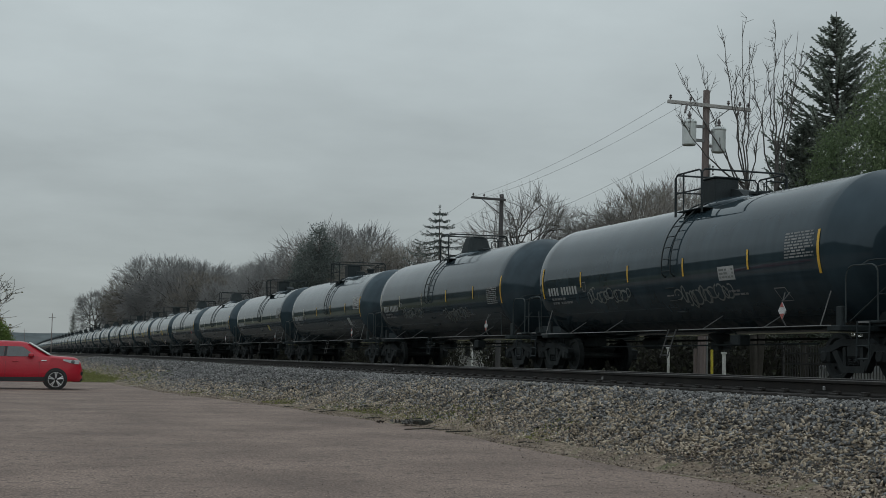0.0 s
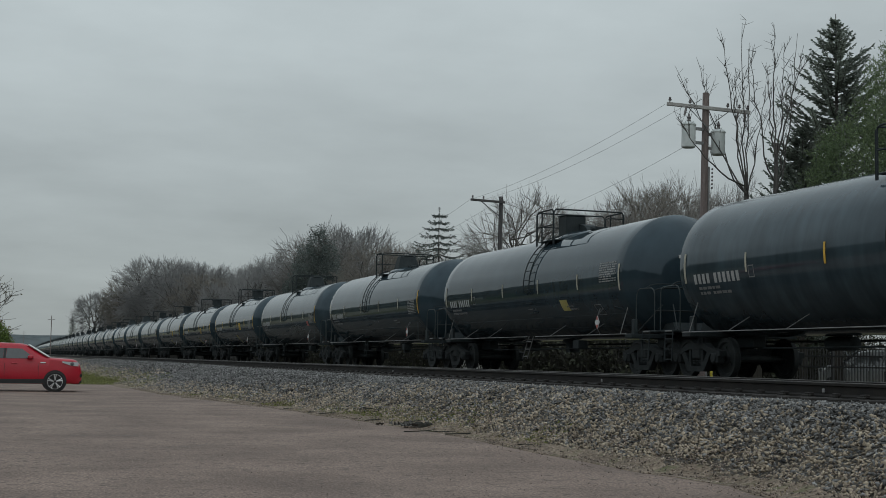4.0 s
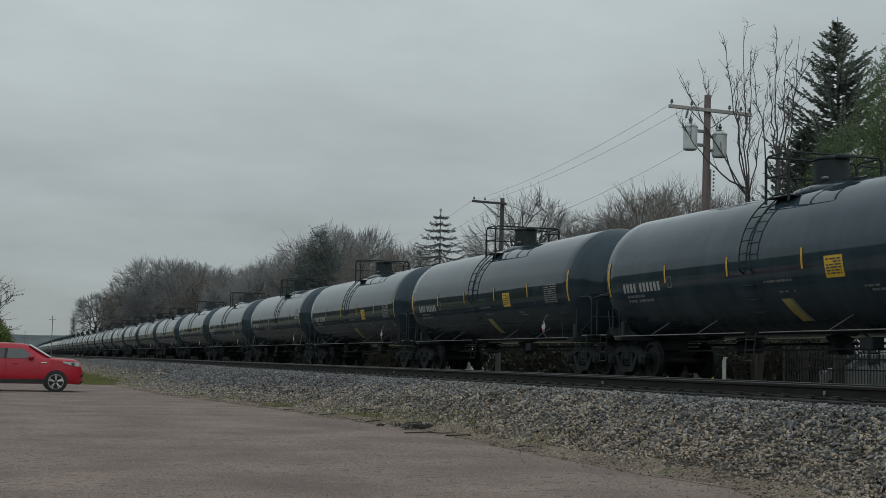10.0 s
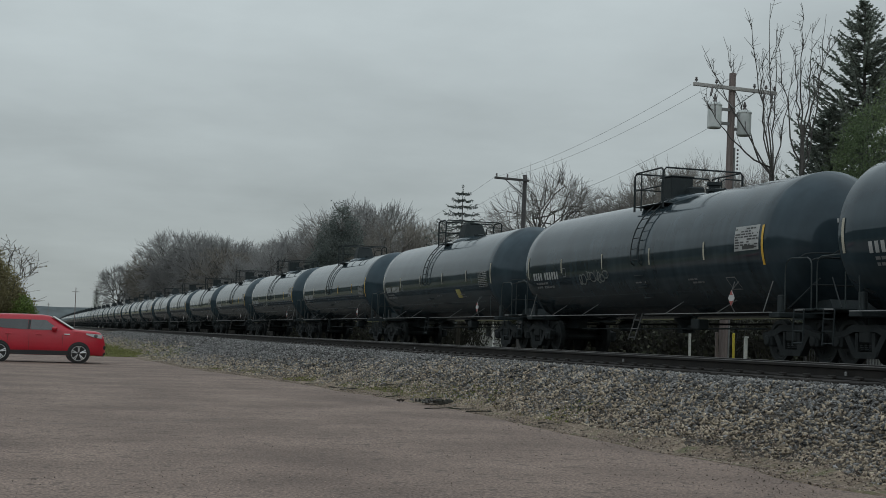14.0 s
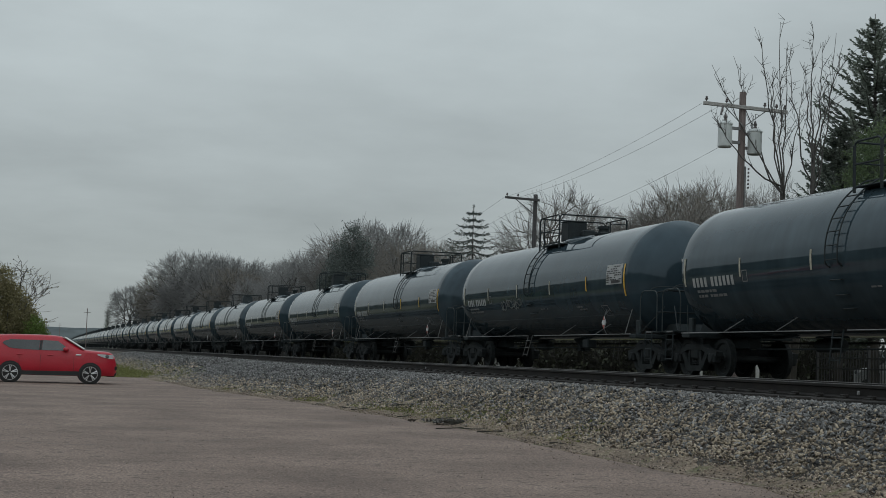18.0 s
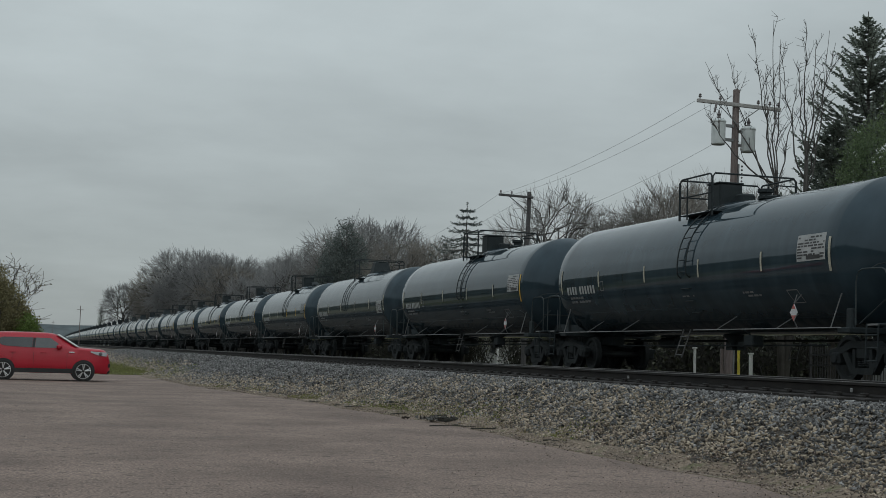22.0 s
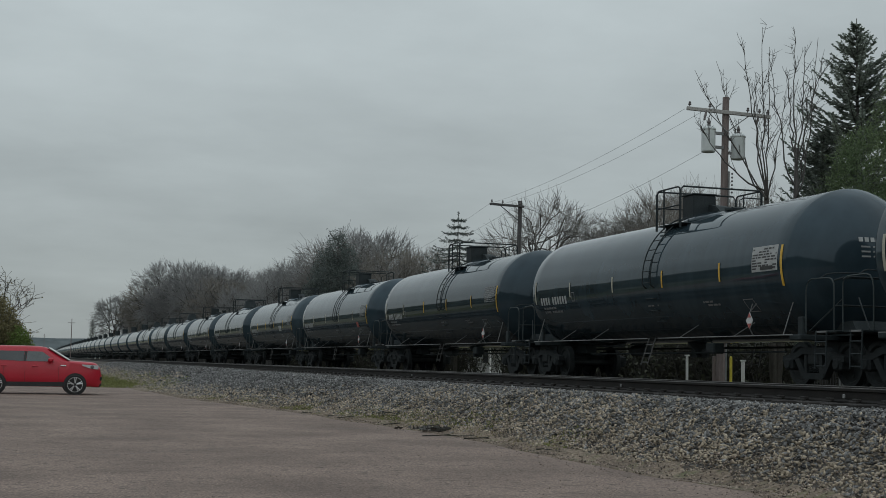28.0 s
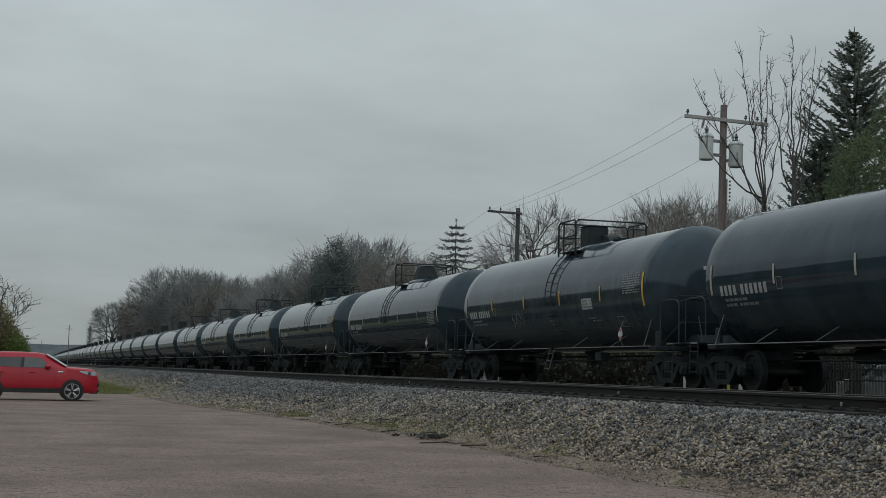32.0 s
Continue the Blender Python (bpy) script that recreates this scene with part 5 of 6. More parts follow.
def dome_tree_meshes(seed, height, twig, trunk_r, min_r, wide=0.37, low=0.26):
    """A leafless tree whose limbs fan out of a short trunk into a rounded crown of fine twigs."""
    rng = random.Random(seed)
    wood, fine = Mesh(), Mesh()
    C = Vector((0, 0, height * 0.55))
    size = Vector((height * wide, height * wide, height * 0.36))
    G = lambda s: Vector((rng.gauss(0, s), rng.gauss(0, s), rng.gauss(0, s)))
    at = lambda d, r: Vector((C.x + d.x * r * size.x, C.y + d.y * r * size.y, C.z + d.z * r * size.z))
    lumps = lambda d: 1.0 + 0.22 * noise.noise(d * 1.7 + Vector((seed, 0, 0)))

    def limb(p, q, r0, r1, sides, mesh, n=3):
        bow = (q - p).length * 0.10
        mid = [p.lerp(q, i / n) + Vector((0, 0, bow * math.sin(math.pi * i / n) * rng.uniform(-0.4, 1.0))) + G(bow * 0.45) * (0 < i < n) for i in range(n + 1)]
        mesh.tube(mid, max(r0, min_r), sides, False, max(r1, min_r * 0.7))
        return mid
    top = Vector((rng.gauss(0, 0.02) * height, rng.gauss(0, 0.02) * height, height * 0.5))
    stem = limb(Vector((0, 0, 0)), top, trunk_r, trunk_r * 0.6, 8, wood, 5)
    for i in range(9):
        a = i * 2.4 + rng.uniform(-0.4, 0.4)
        z = 0.95 - 1.28 * (i + 0.5) / 9
        d1 = Vector((math.cos(a) * math.sqrt(1 - z * z), math.sin(a) * math.sqrt(1 - z * z), z))
        base = stem[2].lerp(top, (z + 0.35) / 1.3)
        base.z = max(base.z, height * low)
        m1 = limb(base, at(d1, 0.52 * lumps(d1)), trunk_r * 0.46, trunk_r * 0.26, 5, wood, 4)
        for j in range(6):
            d2 = (d1 + G(0.42)).normalized()
            m2 = limb(m1[rng.randrange(2, 5)], at(d2, rng.uniform(0.70, 0.84) * lumps(d2)), trunk_r * 0.22, trunk_r * 0.11, 4, wood)
            for k in range(7):
                d3 = (d2 + G(0.30)).normalized()
                m3 = limb(m2[rng.randrange(1, 4)], at(d3, rng.uniform(0.82, 1.0) * lumps(d3)), trunk_r * 0.085, min_r, 3, fine, 2)
                for _ in range(7):
                    d4 = (d3 * 1.0 + G(0.42) + Vector((0, 0, 0.18))).normalized()
                    s = m3[1].lerp(m3[2], rng.uniform(-0.6, 1.0))
                    fine.tube([s, s + d4 * height * rng.uniform(0.025, 0.075)], min_r, 3, False, min_r * 0.6)
    return wood.data("trunk", M["bark"], True), fine.data("branches", M[twig]), None


def upright_tree_meshes(seed):
    """Two stems that fork high up into long limbs; they lean out, then rise, each with short side shoots."""
    rng = random.Random(seed)
    wood, fine = Mesh(), Mesh()
    stems = (0.0, 0.95)
    for u in stems:
        wood.tube([(0.3, 0, 0), (0.3 + 0.5 * (u - 0.3), 0, 3.6), (u, 0, 6.0 + 0.5 * u), (u + 0.05, 0.1, 7.2 + u)], 0.14, 8, True, 0.055)
    # stem, reach to the side, height of the tip
    limbs = ((0, -2.15, 10.7), (0, -1.35, 11.1), (0, -2.4, 8.7), (0, -0.85, 11.6), (0, -0.3, 11.8), (0, 0.35, 11.6), (0, 0.5, 9.9), (0, -0.5, 10.4),
             (1, 0.15, 11.2), (1, 0.95, 12.1), (1, 1.3, 11.4), (1, 1.8, 11.8), (1, 2.1, 11.5), (1, 1.55, 10.2), (1, 0.7, 10.6))
    for k, (stem, reach, tip) in enumerate(limbs):
        u0 = stems[stem]
        z0 = min(rng.uniform(5.7, 7.0) + u0 * 0.8, tip - 1.8)
        deep = rng.uniform(-1.3, 1.3)
        pts = []
        for i in range(11):
            w = i / 10
            out = w ** 0.62 if k % 3 else w ** 0.9
            pts.append(Vector((u0 + (reach - u0) * out + rng.gauss(0, 0.035) * (i > 0), deep * out + rng.gauss(0, 0.04), z0 + (tip - z0) * w)))
        wood.tube(pts, 0.030, 5, False, 0.006)
        for j in range(8):
            w = rng.uniform(0.2, 0.92)
            i = min(int(w * 10), 9)
            q = pts[i].lerp(pts[i + 1], w * 10 - i)
            d = (pts[i + 1] - pts[i]).normalized()
            side = Vector((rng.choice((-1, 1)) * rng.uniform(0.35, 0.8), rng.gauss(0, 0.5), 0))
            ln = rng.uniform(0.35, 1.25) * (1.2 - 0.7 * w)
            shoot = [q]
            for m in range(1, 5):
                d = (d + side * 0.42 / m + Vector((rng.gauss(0, 0.05), rng.gauss(0, 0.05), 0.12))).normalized()
                shoot.append(shoot[-1] + d * ln / 4)
            fine.tube(shoot, 0.010, 4, False, 0.005)
            for _ in range(4):
                v = shoot[rng.randrange(1, 5)]
                fine.tube([v, v + Vector((rng.gauss(0, 0.13), rng.gauss(0, 0.13), rng.uniform(0.05, 0.24)))], 0.008, 3, False, 0.004)
    return wood.data("trunk", M["bark"], True), fine.data("branches", M["bark"]), None


def tiered_spruce_meshes(seed, height):
    """A thin old spruce: separate tiers of boughs that sag and turn up at the tip, hung with short sprays."""
    rng = random.Random(seed)
    trunk, boughs, needles = Mesh(), Mesh(), Mesh()
    trunk.tube([(0, 0, 0), (0.03, 0, height * 0.5), (0, 0, height)], 0.14, 8, True, 0.012)
    z = height - 0.55
    while z > 2.5:
        k = height - z
        for j in range(9):
            a = j * 0.698 + rng.uniform(-0.3, 0.3) + z
            ln = min(0.14 + 0.66 * k, 3.6) * rng.uniform(0.72, 1.1)
            lift = rng.uniform(-0.06, 0.10)
            pts = []
            for i in range(7):
                u = i / 6
                pts.append(Vector((math.cos(a) * ln * u, math.sin(a) * ln * u, z + ln * (lift * u - 0.34 * u * (1 - 0.35 * u) + 0.22 * u ** 4))))
            boughs.tube(pts, 0.014 + 0.008 * ln, 4, False, 0.008)
            for _ in range(int(14 + 34 * ln)):
                u = rng.uniform(0.1, 1.0)
                i = min(int(u * 6), 5)
                q = pts[i].lerp(pts[i + 1], u * 6 - i)
                d = Vector((math.cos(a) * 0.5 + rng.gauss(0, 0.55), math.sin(a) * 0.5 + rng.gauss(0, 0.55), rng.uniform(-0.9, 0.25))).normalized() * rng.uniform(0.08, 0.20)
                w = d.cross(Vector((rng.gauss(0, 1), rng.gauss(0, 1), rng.gauss(0, 1)))).normalized() * 0.025
                needles.add([q, q + d * 0.5 + w, q + d, q + d * 0.5 - w], [(0, 1, 2, 3)])
        z -= rng.uniform(0.36, 0.52)
    for _ in range(40):
        q = Vector((0, 0, height - rng.uniform(0, 0.7)))
        d = Vector((rng.gauss(0, 1), rng.gauss(0, 1), 0.6)).normalized() * 0.12
        needles.add([q, q + d * 0.5 + Vector((0, 0, 0.02)), q + d, q + d * 0.5 - Vector((0, 0, 0.02))], [(0, 1, 2, 3)])
    return trunk.data("trunk", M["bark"], True), boughs.data("boughs", M["bark"]), needles.data("needles", M["needle_bluish"])


def put_tree(name, meshes, x, y, turn, label, group="", scale=1.0, z=None, wide=1.0):
    m = pose(x, y, ground_z(x, y) - 0.05 if z is None else z, 0, 0, turn)
    t = thing(name, label, "tree", group, m)
    t.scale = (scale * wide, scale * wide, scale)
    part("trunk", meshes[0], None, t)
    part("crown", meshes[1], None, t)
    if meshes[2]:
        part("foliage", meshes[2], None, t, "tan and pale green spring buds")
    return t


def spruce_meshes(seed, height, base_w, needle="needle_dark", droop=0.25, dense=1.0, start=0.06, power=0.75, gap=1.0):
    """A conifer: trunk, boughs in whorls, each bough hung with small sprays of needles."""
    rng = random.Random(seed)
    trunk, boughs, needles = Mesh(), Mesh(), Mesh()
    trunk.tube([(0, 0, 0), (0.03, 0, height * 0.5), (0, 0, height)], height * 0.016, 8, True, 0.012)
    z = height * start
    while z < height * 0.985:
        k = 1 - z / height
        for _ in range(rng.choice((4, 5, 5, 6)) if dense >= 1 else rng.choice((3, 4, 4))):
            a = rng.uniform(0, 6.283)
            ln = base_w * (k ** power) * min(1.0, k / 0.13) ** 0.5 * rng.uniform(0.50, 1.12) + 0.06
            pts = []
            for i in range(6):
                u = i / 5
                rise = (0.28 * k - 0.05 + 0.24 * (1 - k)) * u + 0.20 * u ** 3 - droop * 2.2 * k * u * (1 - u) + 0.10 * u * u
                pts.append(Vector((math.cos(a) * ln * u, math.sin(a) * ln * u, z + rise * ln)))
            boughs.tube(pts, 0.012 + 0.012 * ln, 4, False, 0.006)
            count = int((14 + 44 * ln) * dense)
            for _ in range(count):
                u = rng.uniform(0.12, 1.0)
                i = min(int(u * 5), 4)
                p = pts[i].lerp(pts[i + 1], u * 5 - i)
                out = (pts[i + 1] - pts[i]).normalized()
                sd = out.cross(Vector((0, 0, 1))) * rng.choice((-1, 1))
                ls = rng.uniform(0.13, 0.30) * (0.55 + 0.5 * ln / base_w) * (1.2 - 0.5 * u)
                d = (out * rng.uniform(0.3, 0.9) + sd * rng.uniform(0.3, 1.0) + Vector((0, 0, rng.uniform(-0.55, 0.15)))).normalized() * ls
                w = d.cross(Vector((rng.gauss(0, 1), rng.gauss(0, 1), rng.gauss(0, 1)))).normalized() * ls * rng.uniform(0.12, 0.24)
                needles.add([p, p + d * 0.5 + w, p + d, p + d * 0.5 - w], [(0, 1, 2, 3)])
        z += rng.uniform(0.16, 0.30) * (0.55 + 0.75 * k) * (1.0 if dense >= 1 else 1.9) * gap * height / 12
    return trunk.data("trunk", M["bark"], True), boughs.data("boughs", M["bark"]), needles.data("needles", M[needle])


def put_conifer(name, meshes, x, y, turn, label, group="", scale=1.0):
    t = thing(name, label, "tree", group, pose(x, y, ground_z(x, y) - 0.05, 0, 0, turn))
    t.scale = (scale,) * 3
    part("trunk", meshes[0], None, t)
    part("limb_frame", meshes[1], None, t)
    part("foliage", meshes[2], None, t)
    return t


def foliage_mesh(seed, lobes, count, size, leaf, name, slim=1.0):
    """Small leaves gathered in uneven clumps over several lobes (x, y, z, rx, ry, rz)."""
    rng = random.Random(seed)
    g = Mesh()
    vol = [l[3] * l[4] * l[5] for l in lobes]
    tot = sum(vol)
    for l, v in zip(lobes, vol):
        tufts = []
        for _ in range(int(count * v / tot / 9) + 1):
            d = Vector((rng.gauss(0, 1), rng.gauss(0, 1), rng.gauss(0, 1))).normalized()
            r = rng.uniform(0.55, 1.0) ** 0.6 * (1 + 0.30 * noise.noise(d * 2.3 + Vector((seed, l[0], l[2]))))
            tufts.append(Vector((l[0] + d.x * r * l[3], l[1] + d.y * r * l[4], l[2] + d.z * r * l[5])))
        for c in tufts:
            for _ in range(9):
                p = c + Vector((rng.gauss(0, 1), rng.gauss(0, 1), rng.gauss(0, 1))) * size * 1.5
                a = Vector((rng.gauss(0, 1), rng.gauss(0, 1), rng.gauss(0, 1))).normalized() * size * rng.uniform(0.6, 1.2)
                b = a.cross(Vector((rng.gauss(0, 1), rng.gauss(0, 1), rng.gauss(0, 1)))).normalized() * size * rng.uniform(0.3, 0.6) * slim
                g.add([p - a, p + b, p + a, p - b], [(0, 1, 2, 3)])
    return g.data(name, M[leaf])


def soft_conifer_meshes():
    """A broad evergreen with a rounded, uneven crown."""
    trunk = Mesh().tube([(0, 0, 0), (0.1, 0, 6), (0, 0, 11.6)], 0.2, 8, True, 0.02)
    boughs = Mesh()
    for k in range(26):
        a, z = k * 2.4, 3.0 + k * 0.32
        ln = 2.6 * (1 - (z - 3) / 9.5) ** 0.5
        boughs.tube([(0, 0, z), (math.cos(a) * ln * 0.6, math.sin(a) * ln * 0.6, z + 0.25), (math.cos(a) * ln, math.sin(a) * ln, z + 0.8)], 0.045, 5, False, 0.012)
    lobes = [(0, 0, 10.2, 0.9, 0.9, 1.8), (0.8, 0, 9.0, 1.0, 1.0, 1.7), (-0.9, 0.2, 8.8, 1.1, 1.1, 1.6), (0, 0, 7.4, 2.2, 2.2, 1.7), (1.4, 0.3, 6.0, 1.5, 1.5, 1.6), (-1.5, 0, 6.0, 1.6, 1.6, 1.6), (0, -0.6, 4.6, 2.6, 2.4, 1.6)]
    return trunk.data("trunk", M["bark"], True), boughs.data("boughs", M["bark"]), foliage_mesh(23, lobes, 34000, 0.11, "needle_bluish", "needles", 0.7)


def build_trees():
    rng = random.Random(12)
    # the tall spruce and the bright pine beside the pole
    big = spruce_meshes(4, 12.9, 4.0, needle="needle_dark", droop=0.16, dense=1.6, start=0.24, gap=0.8, power=0.66)
    put_conifer("tall_spruce", big, 26.4, 39.0, 20, "tall dark green spruce behind the track")
    third = spruce_meshes(29, 9.3, 2.5, needle="needle_dark", droop=0.2, dense=1.4, start=0.2, gap=0.85, power=0.55)
    put_conifer("dark_spruce", third, 25.55, 39.7, 75, "lower dark spruce crowded beside the tall one")
    second = spruce_meshes(9, 11.0, 4.0, needle="needle_dark", droop=0.10, dense=1.5, start=0.24, power=0.6)
    put_conifer("spruce", second, 30.4, 41.6, 120, "dark green spruce beside the taller one")
    pine = thing("pine_tree", "bushy bright green pine behind the track", "tree", "", pose(26.1, 34.4, 0.4))
    pine.scale = (1.16, 1.16, 1.34)
    pt = Mesh().tube([(0, 0, 0), (0.1, 0, 3), (0, 0, 8.2)], 0.18, 8, True, 0.03)
    for k in range(14):
        a = k * 2.4
        pt.tube([(0, 0, 1.6 + k * 0.42), (math.cos(a) * 1.6, math.sin(a) * 1.6, 2.1 + k * 0.44)], 0.05, 5, False, 0.015)
    part("trunk", pt, M["bark"], pine)
    lobes = [(0, 0, 6.6, 1.5, 1.5, 1.7), (-1.4, 0.3, 5.0, 1.5, 1.5, 1.3), (1.3, -0.2, 5.2, 1.6, 1.5, 1.4), (0.2, 0.9, 4.0, 2.1, 1.9, 1.2), (-0.6, -1.0, 4.0, 2.0, 1.7, 1.2), (1.6, 0.6, 3.9, 1.7, 1.6, 1.2)]
    part("crown", foliage_mesh(3, lobes, 110000, 0.058, "needle_green", "crown", 0.45), None, pine)
    # the bare tree of upright limbs behind the pole
    put_tree("bare_tree", upright_tree_meshes(5), 22.35, 37.95, -18, "leafless tree with many upright limbs behind the track")
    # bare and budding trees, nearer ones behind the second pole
    # crowns take the lightened twig colours, haze included in the paint
    kinds = [dome_tree_meshes(31, 10.0, "hazed_mid_twig", 0.17, 0.0075), dome_tree_meshes(37, 10.0, "hazed_mid_twig", 0.17, 0.0075, 0.34), dome_tree_meshes(43, 10.0, "twig_tan", 0.15, 0.0075, 0.35)]
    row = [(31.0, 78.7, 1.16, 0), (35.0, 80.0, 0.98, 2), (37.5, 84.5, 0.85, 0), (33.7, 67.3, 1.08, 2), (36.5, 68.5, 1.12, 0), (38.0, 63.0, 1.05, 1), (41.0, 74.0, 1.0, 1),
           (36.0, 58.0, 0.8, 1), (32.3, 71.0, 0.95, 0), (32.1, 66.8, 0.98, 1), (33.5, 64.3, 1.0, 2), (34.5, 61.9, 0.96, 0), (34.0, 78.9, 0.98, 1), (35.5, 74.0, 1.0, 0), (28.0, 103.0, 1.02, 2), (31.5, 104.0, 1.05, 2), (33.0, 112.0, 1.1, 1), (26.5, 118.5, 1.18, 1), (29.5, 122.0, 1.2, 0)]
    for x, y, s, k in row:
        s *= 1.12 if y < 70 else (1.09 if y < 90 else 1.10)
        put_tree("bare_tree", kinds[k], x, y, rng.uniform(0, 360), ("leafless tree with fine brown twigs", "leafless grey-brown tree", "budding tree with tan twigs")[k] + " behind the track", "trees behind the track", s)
    dark = soft_conifer_meshes()
    put_conifer("dark_evergreen", dark, 25.7, 113.0, 10, "dark evergreen among bare trees", scale=1.03)
    thinned = tiered_spruce_meshes(17, 11.1)
    put_conifer("thin_spruce", thinned, 27.4, 85.2, 0, "sparse spruce with drooping boughs behind the track")
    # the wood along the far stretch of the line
    # twig colours here are paler than the near ones, to stand in for haze
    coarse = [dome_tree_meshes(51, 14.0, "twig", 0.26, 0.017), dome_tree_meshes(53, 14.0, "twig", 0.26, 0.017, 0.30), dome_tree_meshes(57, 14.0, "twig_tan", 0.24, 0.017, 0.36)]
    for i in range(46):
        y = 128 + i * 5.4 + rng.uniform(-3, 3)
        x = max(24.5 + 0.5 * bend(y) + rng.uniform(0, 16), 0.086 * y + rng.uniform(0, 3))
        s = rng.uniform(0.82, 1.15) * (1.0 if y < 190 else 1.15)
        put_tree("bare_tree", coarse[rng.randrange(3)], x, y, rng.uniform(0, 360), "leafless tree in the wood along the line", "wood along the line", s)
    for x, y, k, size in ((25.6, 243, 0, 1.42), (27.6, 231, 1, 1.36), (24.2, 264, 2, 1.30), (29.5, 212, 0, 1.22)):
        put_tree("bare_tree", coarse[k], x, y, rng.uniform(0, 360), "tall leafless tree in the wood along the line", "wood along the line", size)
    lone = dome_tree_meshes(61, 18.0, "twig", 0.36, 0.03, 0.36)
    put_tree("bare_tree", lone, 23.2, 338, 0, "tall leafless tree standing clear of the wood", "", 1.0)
    brush = Mesh()
    for i in range(2600):
        y = rng.uniform(128, 420)
        x = max(23 + bend(y), 0.062 * y) + rng.uniform(0, 14)
        h = rng.uniform(2.5, 6.5) * (1.0 if y < 300 else 0.8)
        p = Vector((x, y, ground_z(x, y)))
        for _ in range(4):
            d = Vector((rng.gauss(0, 0.45), rng.gauss(0, 0.45), 1)).normalized()
            q = p + d * h * rng.uniform(0.5, 1.0)
            brush.tube([p, p.lerp(q, 0.5) + Vector((rng.gauss(0, 0.2), rng.gauss(0, 0.2), 0)), q], 0.05, 3, False, 0.025)
            for _ in range(5):
                b = p.lerp(q, rng.uniform(0.3, 0.95))
                brush.tube([b, b + Vector((rng.gauss(0, 0.8), rng.gauss(0, 0.8), rng.uniform(0.1, 1.1)))], 0.035, 3, False, 0.02)
    tagged(part("brushwood", brush, M["brush"]), "dense leafless brushwood under the trees", "brushwood", "", "stuff")
    small = spruce_meshes(19, 13.0, 2.6, needle="needle_dark", dense=1.0)
    put_conifer("far_spruce", small, 22.3, 430, 0, "small dark spruce at the end of the wood")
    # shrub and blossoming tree behind the parked car
    sh = thing("large_shrub", "dense olive-brown shrub behind the red car", "shrub", "", pose(-1.5, 80.5, ground_z(-2, 80)))
    sh.scale = (1.05, 1.05, 1.12)
    for k in range(9):
        a = k * 0.7
        part("stem", Mesh().tube([(0, 0, 0), (math.cos(a) * 0.9, math.sin(a) * 0.9, 1.6), (math.cos(a) * 1.5, math.sin(a) * 1.5, 3.2)], 0.06, 5, False, 0.02), M["bark"], sh)
    part("foliage", foliage_mesh(7, [(-0.2, 0, 2.3, 1.9, 2.0, 2.0), (-1.1, 0.4, 3.5, 1.9, 1.8, 1.8), (0.9, 0.2, 1.5, 1.4, 1.6, 1.5), (-3.4, 0, 4.1, 2.2, 1.8, 2.4), (-2.2, 0.1, 1.8, 2.4, 1.8, 1.8)], 80000, 0.068, "leaf_olive", "leaves"), None, sh)
    gb = thing("green_bush", "fresh green bush beside the olive shrub", "shrub", "", pose(0.3, 79.0, ground_z(0, 79)))
    part("stem", Mesh().tube([(0, 0, 0), (0.3, 0, 1.0), (0.5, 0, 2.0)], 0.05, 5, False, 0.02), M["bark"], gb)
    part("foliage", foliage_mesh(9, [(0, 0, 1.3, 0.8, 0.8, 1.2), (0.4, 0, 1.0, 0.7, 0.7, 0.95), (-0.1, 0.1, 2.1, 0.6, 0.6, 0.8)], 9000, 0.055, "leaf_green", "leaves"), None, gb)
    bl = bare_tree_meshes(71, 6.2, 0.95, 0.5, 3, "twig_near", 1, 0.10, 0.012)
    put_tree("budding_tree", bl, -0.3, 85.0, 80, "spreading budding tree above the shrub", "", 1.06, wide=1.2)
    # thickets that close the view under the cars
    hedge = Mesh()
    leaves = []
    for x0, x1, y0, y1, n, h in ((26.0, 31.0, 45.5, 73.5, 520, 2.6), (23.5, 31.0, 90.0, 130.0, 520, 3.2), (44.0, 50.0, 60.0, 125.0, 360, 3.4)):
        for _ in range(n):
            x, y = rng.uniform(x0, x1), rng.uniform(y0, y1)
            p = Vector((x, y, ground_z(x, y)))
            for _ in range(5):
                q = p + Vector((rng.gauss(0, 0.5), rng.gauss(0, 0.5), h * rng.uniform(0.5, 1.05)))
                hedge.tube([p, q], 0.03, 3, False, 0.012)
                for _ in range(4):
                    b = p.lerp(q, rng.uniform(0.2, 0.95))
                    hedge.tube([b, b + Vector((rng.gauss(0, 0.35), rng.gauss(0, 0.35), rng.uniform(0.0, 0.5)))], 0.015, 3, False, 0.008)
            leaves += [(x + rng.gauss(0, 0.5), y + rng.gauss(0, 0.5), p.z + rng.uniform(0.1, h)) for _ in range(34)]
    # stems and leaves are darkened by colour, for the shade below the cars
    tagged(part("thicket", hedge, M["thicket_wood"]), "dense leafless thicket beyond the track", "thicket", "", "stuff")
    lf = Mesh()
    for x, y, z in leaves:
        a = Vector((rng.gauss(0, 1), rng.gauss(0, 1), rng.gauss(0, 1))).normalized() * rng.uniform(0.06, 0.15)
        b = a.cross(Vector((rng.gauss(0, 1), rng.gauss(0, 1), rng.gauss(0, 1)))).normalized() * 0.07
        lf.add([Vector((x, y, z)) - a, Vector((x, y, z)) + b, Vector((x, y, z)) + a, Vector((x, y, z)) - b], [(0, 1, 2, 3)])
    tagged(part("thicket_foliage", lf, M["thicket_leaf"]), "dark green and brown thicket leaves, shade put into their colour", "foliage", "", "stuff")
    # distant hills
    pts = 90
